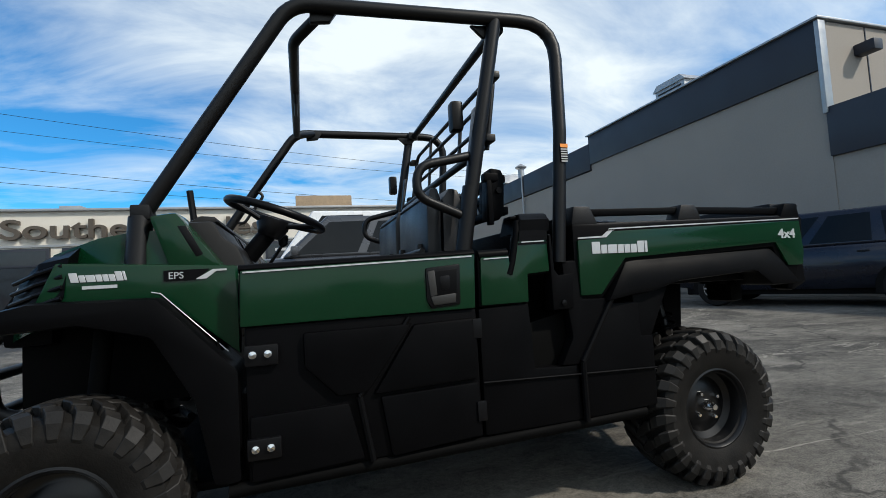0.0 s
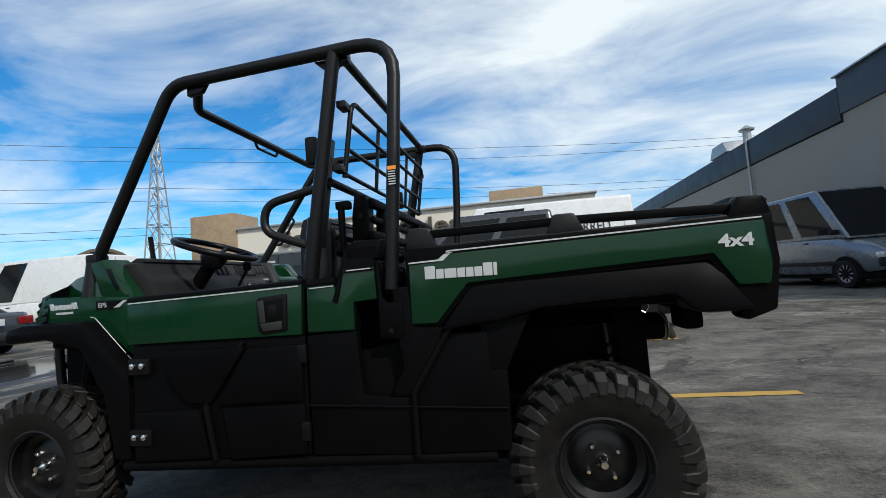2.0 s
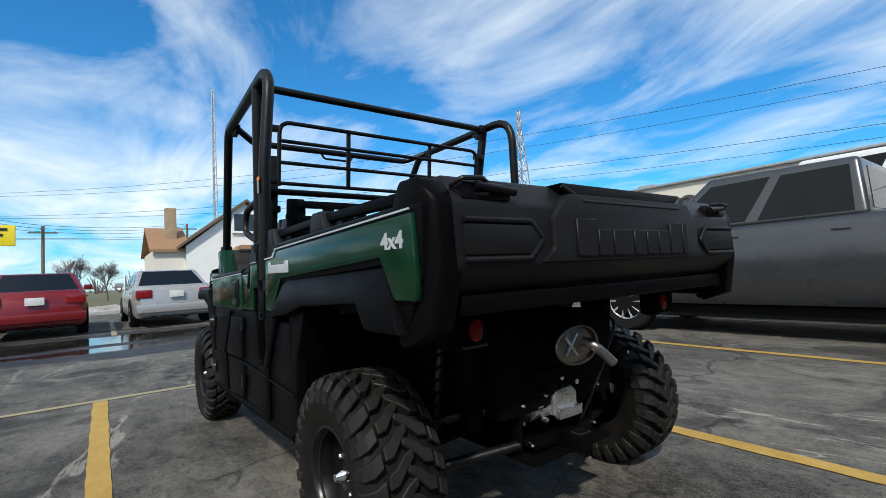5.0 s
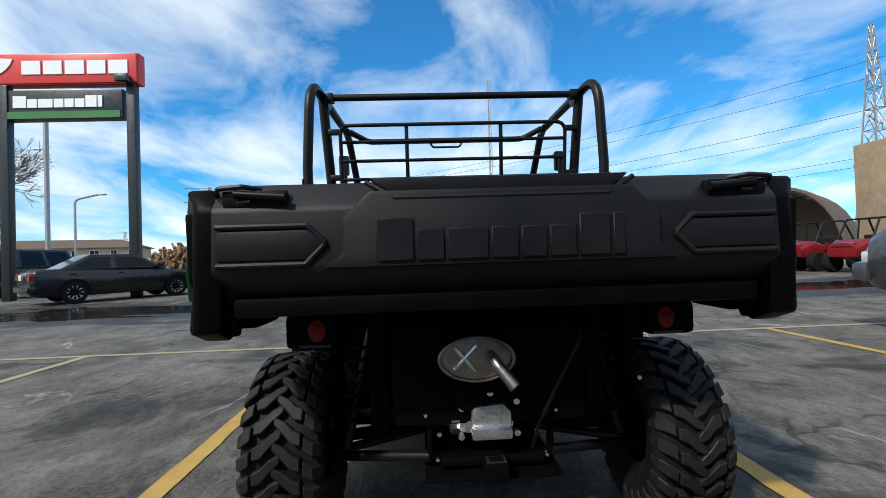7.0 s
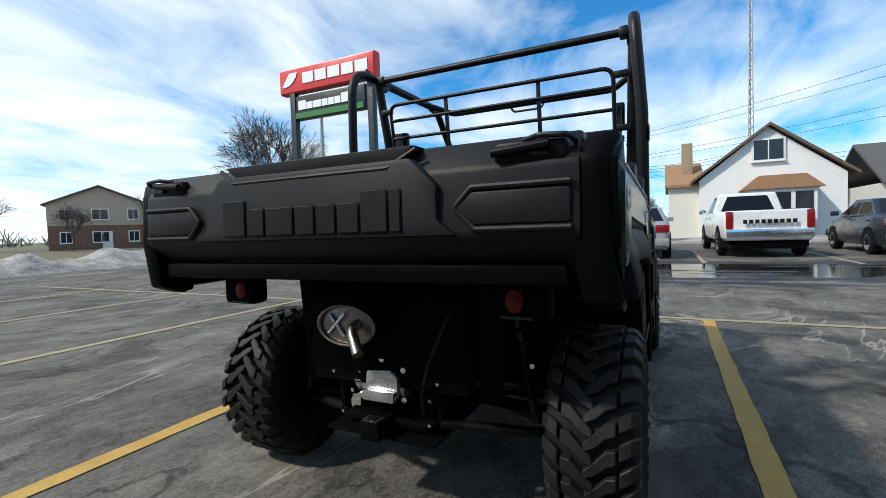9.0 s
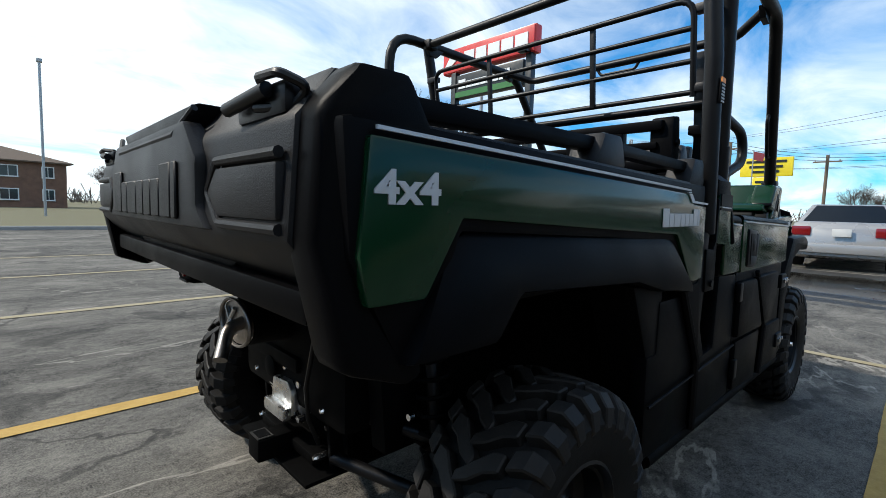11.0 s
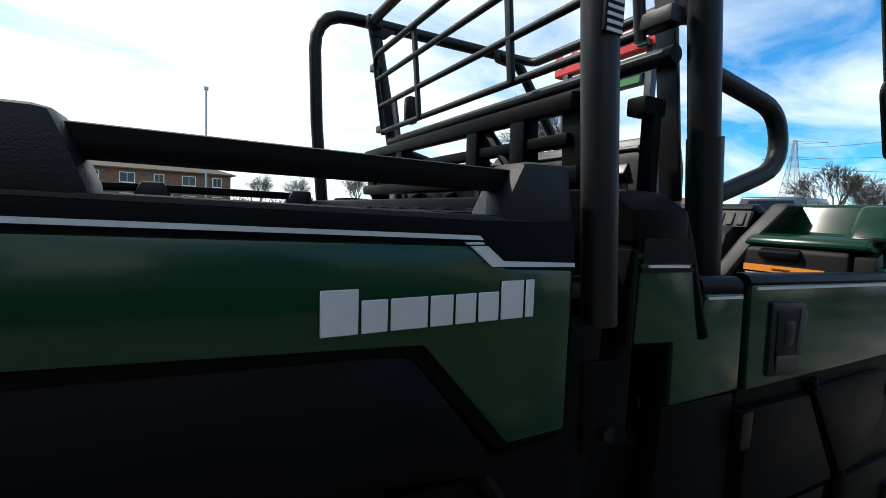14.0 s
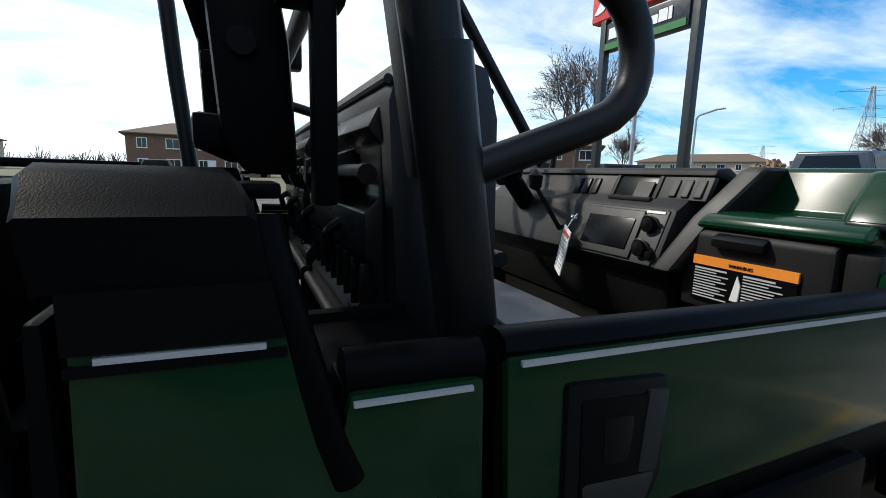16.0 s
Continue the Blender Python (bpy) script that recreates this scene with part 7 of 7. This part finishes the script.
suv = car("off_road_car", "dark boxy off-road car with a spare wheel on its tailgate", "car", paint("paint", (0.014, 0.017, 0.02)), (17.3, 15.3), -6,
          ((-1.95, 0.48, 1.08, 0.80), (-1.85, 0.44, 1.12, 0.84), (0.6, 0.44, 1.12, 0.84), (1.5, 0.46, 1.06, 0.74), (1.95, 0.50, 0.98, 0.68)),
          ((-1.88, 1.10), (-1.82, 1.80), (0.35, 1.80), (0.72, 1.10)), (-1.20, 1.25), 1.72, 0.39, ((0.06, 0.45), (0.50, 0.93)), GALV, tail=(0.75, 1.0, 0.14))
part("spare_wheel", moved(lathe([(0.20, -0.11), (0.36, -0.11), (0.39, -0.05), (0.39, 0.05), (0.36, 0.11), (0.20, 0.11)], 24, "x"), Matrix.Translation((-2.10, -0.1, 1.02))), ROADTYRE, suv, "spare wheel")
car("suv", "dark blue sport utility car beside the block wall", "car", paint("paint", (0.010, 0.013, 0.024), 0.4), (-7.9, -4.1), -68,
    ((-2.30, 0.40, 1.05, 0.84), (-2.15, 0.34, 1.12, 0.92), (-0.5, 0.32, 1.10, 0.94), (1.0, 0.32, 1.08, 0.94), (1.8, 0.34, 1.02, 0.90), (2.25, 0.38, 0.90, 0.80), (2.38, 0.42, 0.78, 0.72)),
    ((-2.15, 1.08), (-1.70, 1.70), (0.30, 1.72), (1.15, 1.07)), (-1.42, 1.45), 1.88, 0.36, ((0.05, 0.30), (0.34, 0.62), (0.66, 0.94)), None, tail=(0.82, 1.02, 0.40))
sedan("dark sedan in front of the showroom", (0.03, 0.03, 0.034), (5.6, -16.6), 175)

# off-road machines lined up by the wall and in front of the showroom
MACHRED = paint("paint", (0.20, 0.010, 0.012), 0.1)


def machine(where, turn, skin, label):
    m = thing("utility_machine", label, "utility vehicle", "parked off-road machines")
    part("body", loft([ring(-1.2, 0.42, 0.72, 0.50), ring(-0.9, 0.40, 0.98, 0.58), ring(0.2, 0.36, 0.80, 0.60), ring(0.8, 0.42, 1.02, 0.55), ring(1.25, 0.50, 0.82, 0.42)]), skin, m)
    for s in (1, -1):
        part("door_panel", box((0.15, s * 0.61, 0.78), (0.70, 0.03, 0.26), 0.02, pose(0, 0, 0, 0, -8, 0)), SIGNW if skin is TRIMK else skin, m)
        part("cage_tube", tube([(0.75, s * 0.5, 0.95), (0.35, s * 0.46, 1.65), (-0.55, s * 0.46, 1.68), (-0.95, s * 0.5, 0.95)], 0.03, 8, 0.12), TRIMK, m)
        part("cage_post", tube([(-0.10, s * 0.5, 0.85), (-0.15, s * 0.46, 1.66)], 0.025, 8, 0), TRIMK, m)
        for x in (-0.85, 0.85):
            part("wheel", moved(lathe([(0.15, -0.11), (0.30, -0.12), (0.32, -0.06), (0.32, 0.06), (0.30, 0.12), (0.15, 0.11)], 18), Matrix.Translation((x, s * 0.58, 0.32))), ROADTYRE, m)
    part("front_panel", box((1.10, 0, 0.82), (0.30, 0.70, 0.22), 0.06), SIGNW if skin is TRIMK else skin, m)
    for x, z in ((0.35, 1.65), (-0.55, 1.68)):
        part("cage_bar", tube([(x, -0.46, z), (x, 0.46, z)], 0.025, 8, 0), TRIMK, m)
    part("seat", box((-0.40, 0, 0.95), (0.16, 0.95, 0.42), 0.05), TRIMK, m)
    m.location = (*where, 0)
    m.rotation_euler = (0, 0, radians(turn))
    m.scale = (1.13, 1.13, 1.13)


for k in range(4):
    machine((-8.05, -18.9 - 2.5 * k), 32, TRIMK, "small dark off-road machine with white panels along the wall")
machine((13.6, -15.6), 100, MACHRED, "red off-road machine with a black tube cage")
machine((15.6, -15.4), 100, MACHRED, "red off-road machine with a black tube cage")
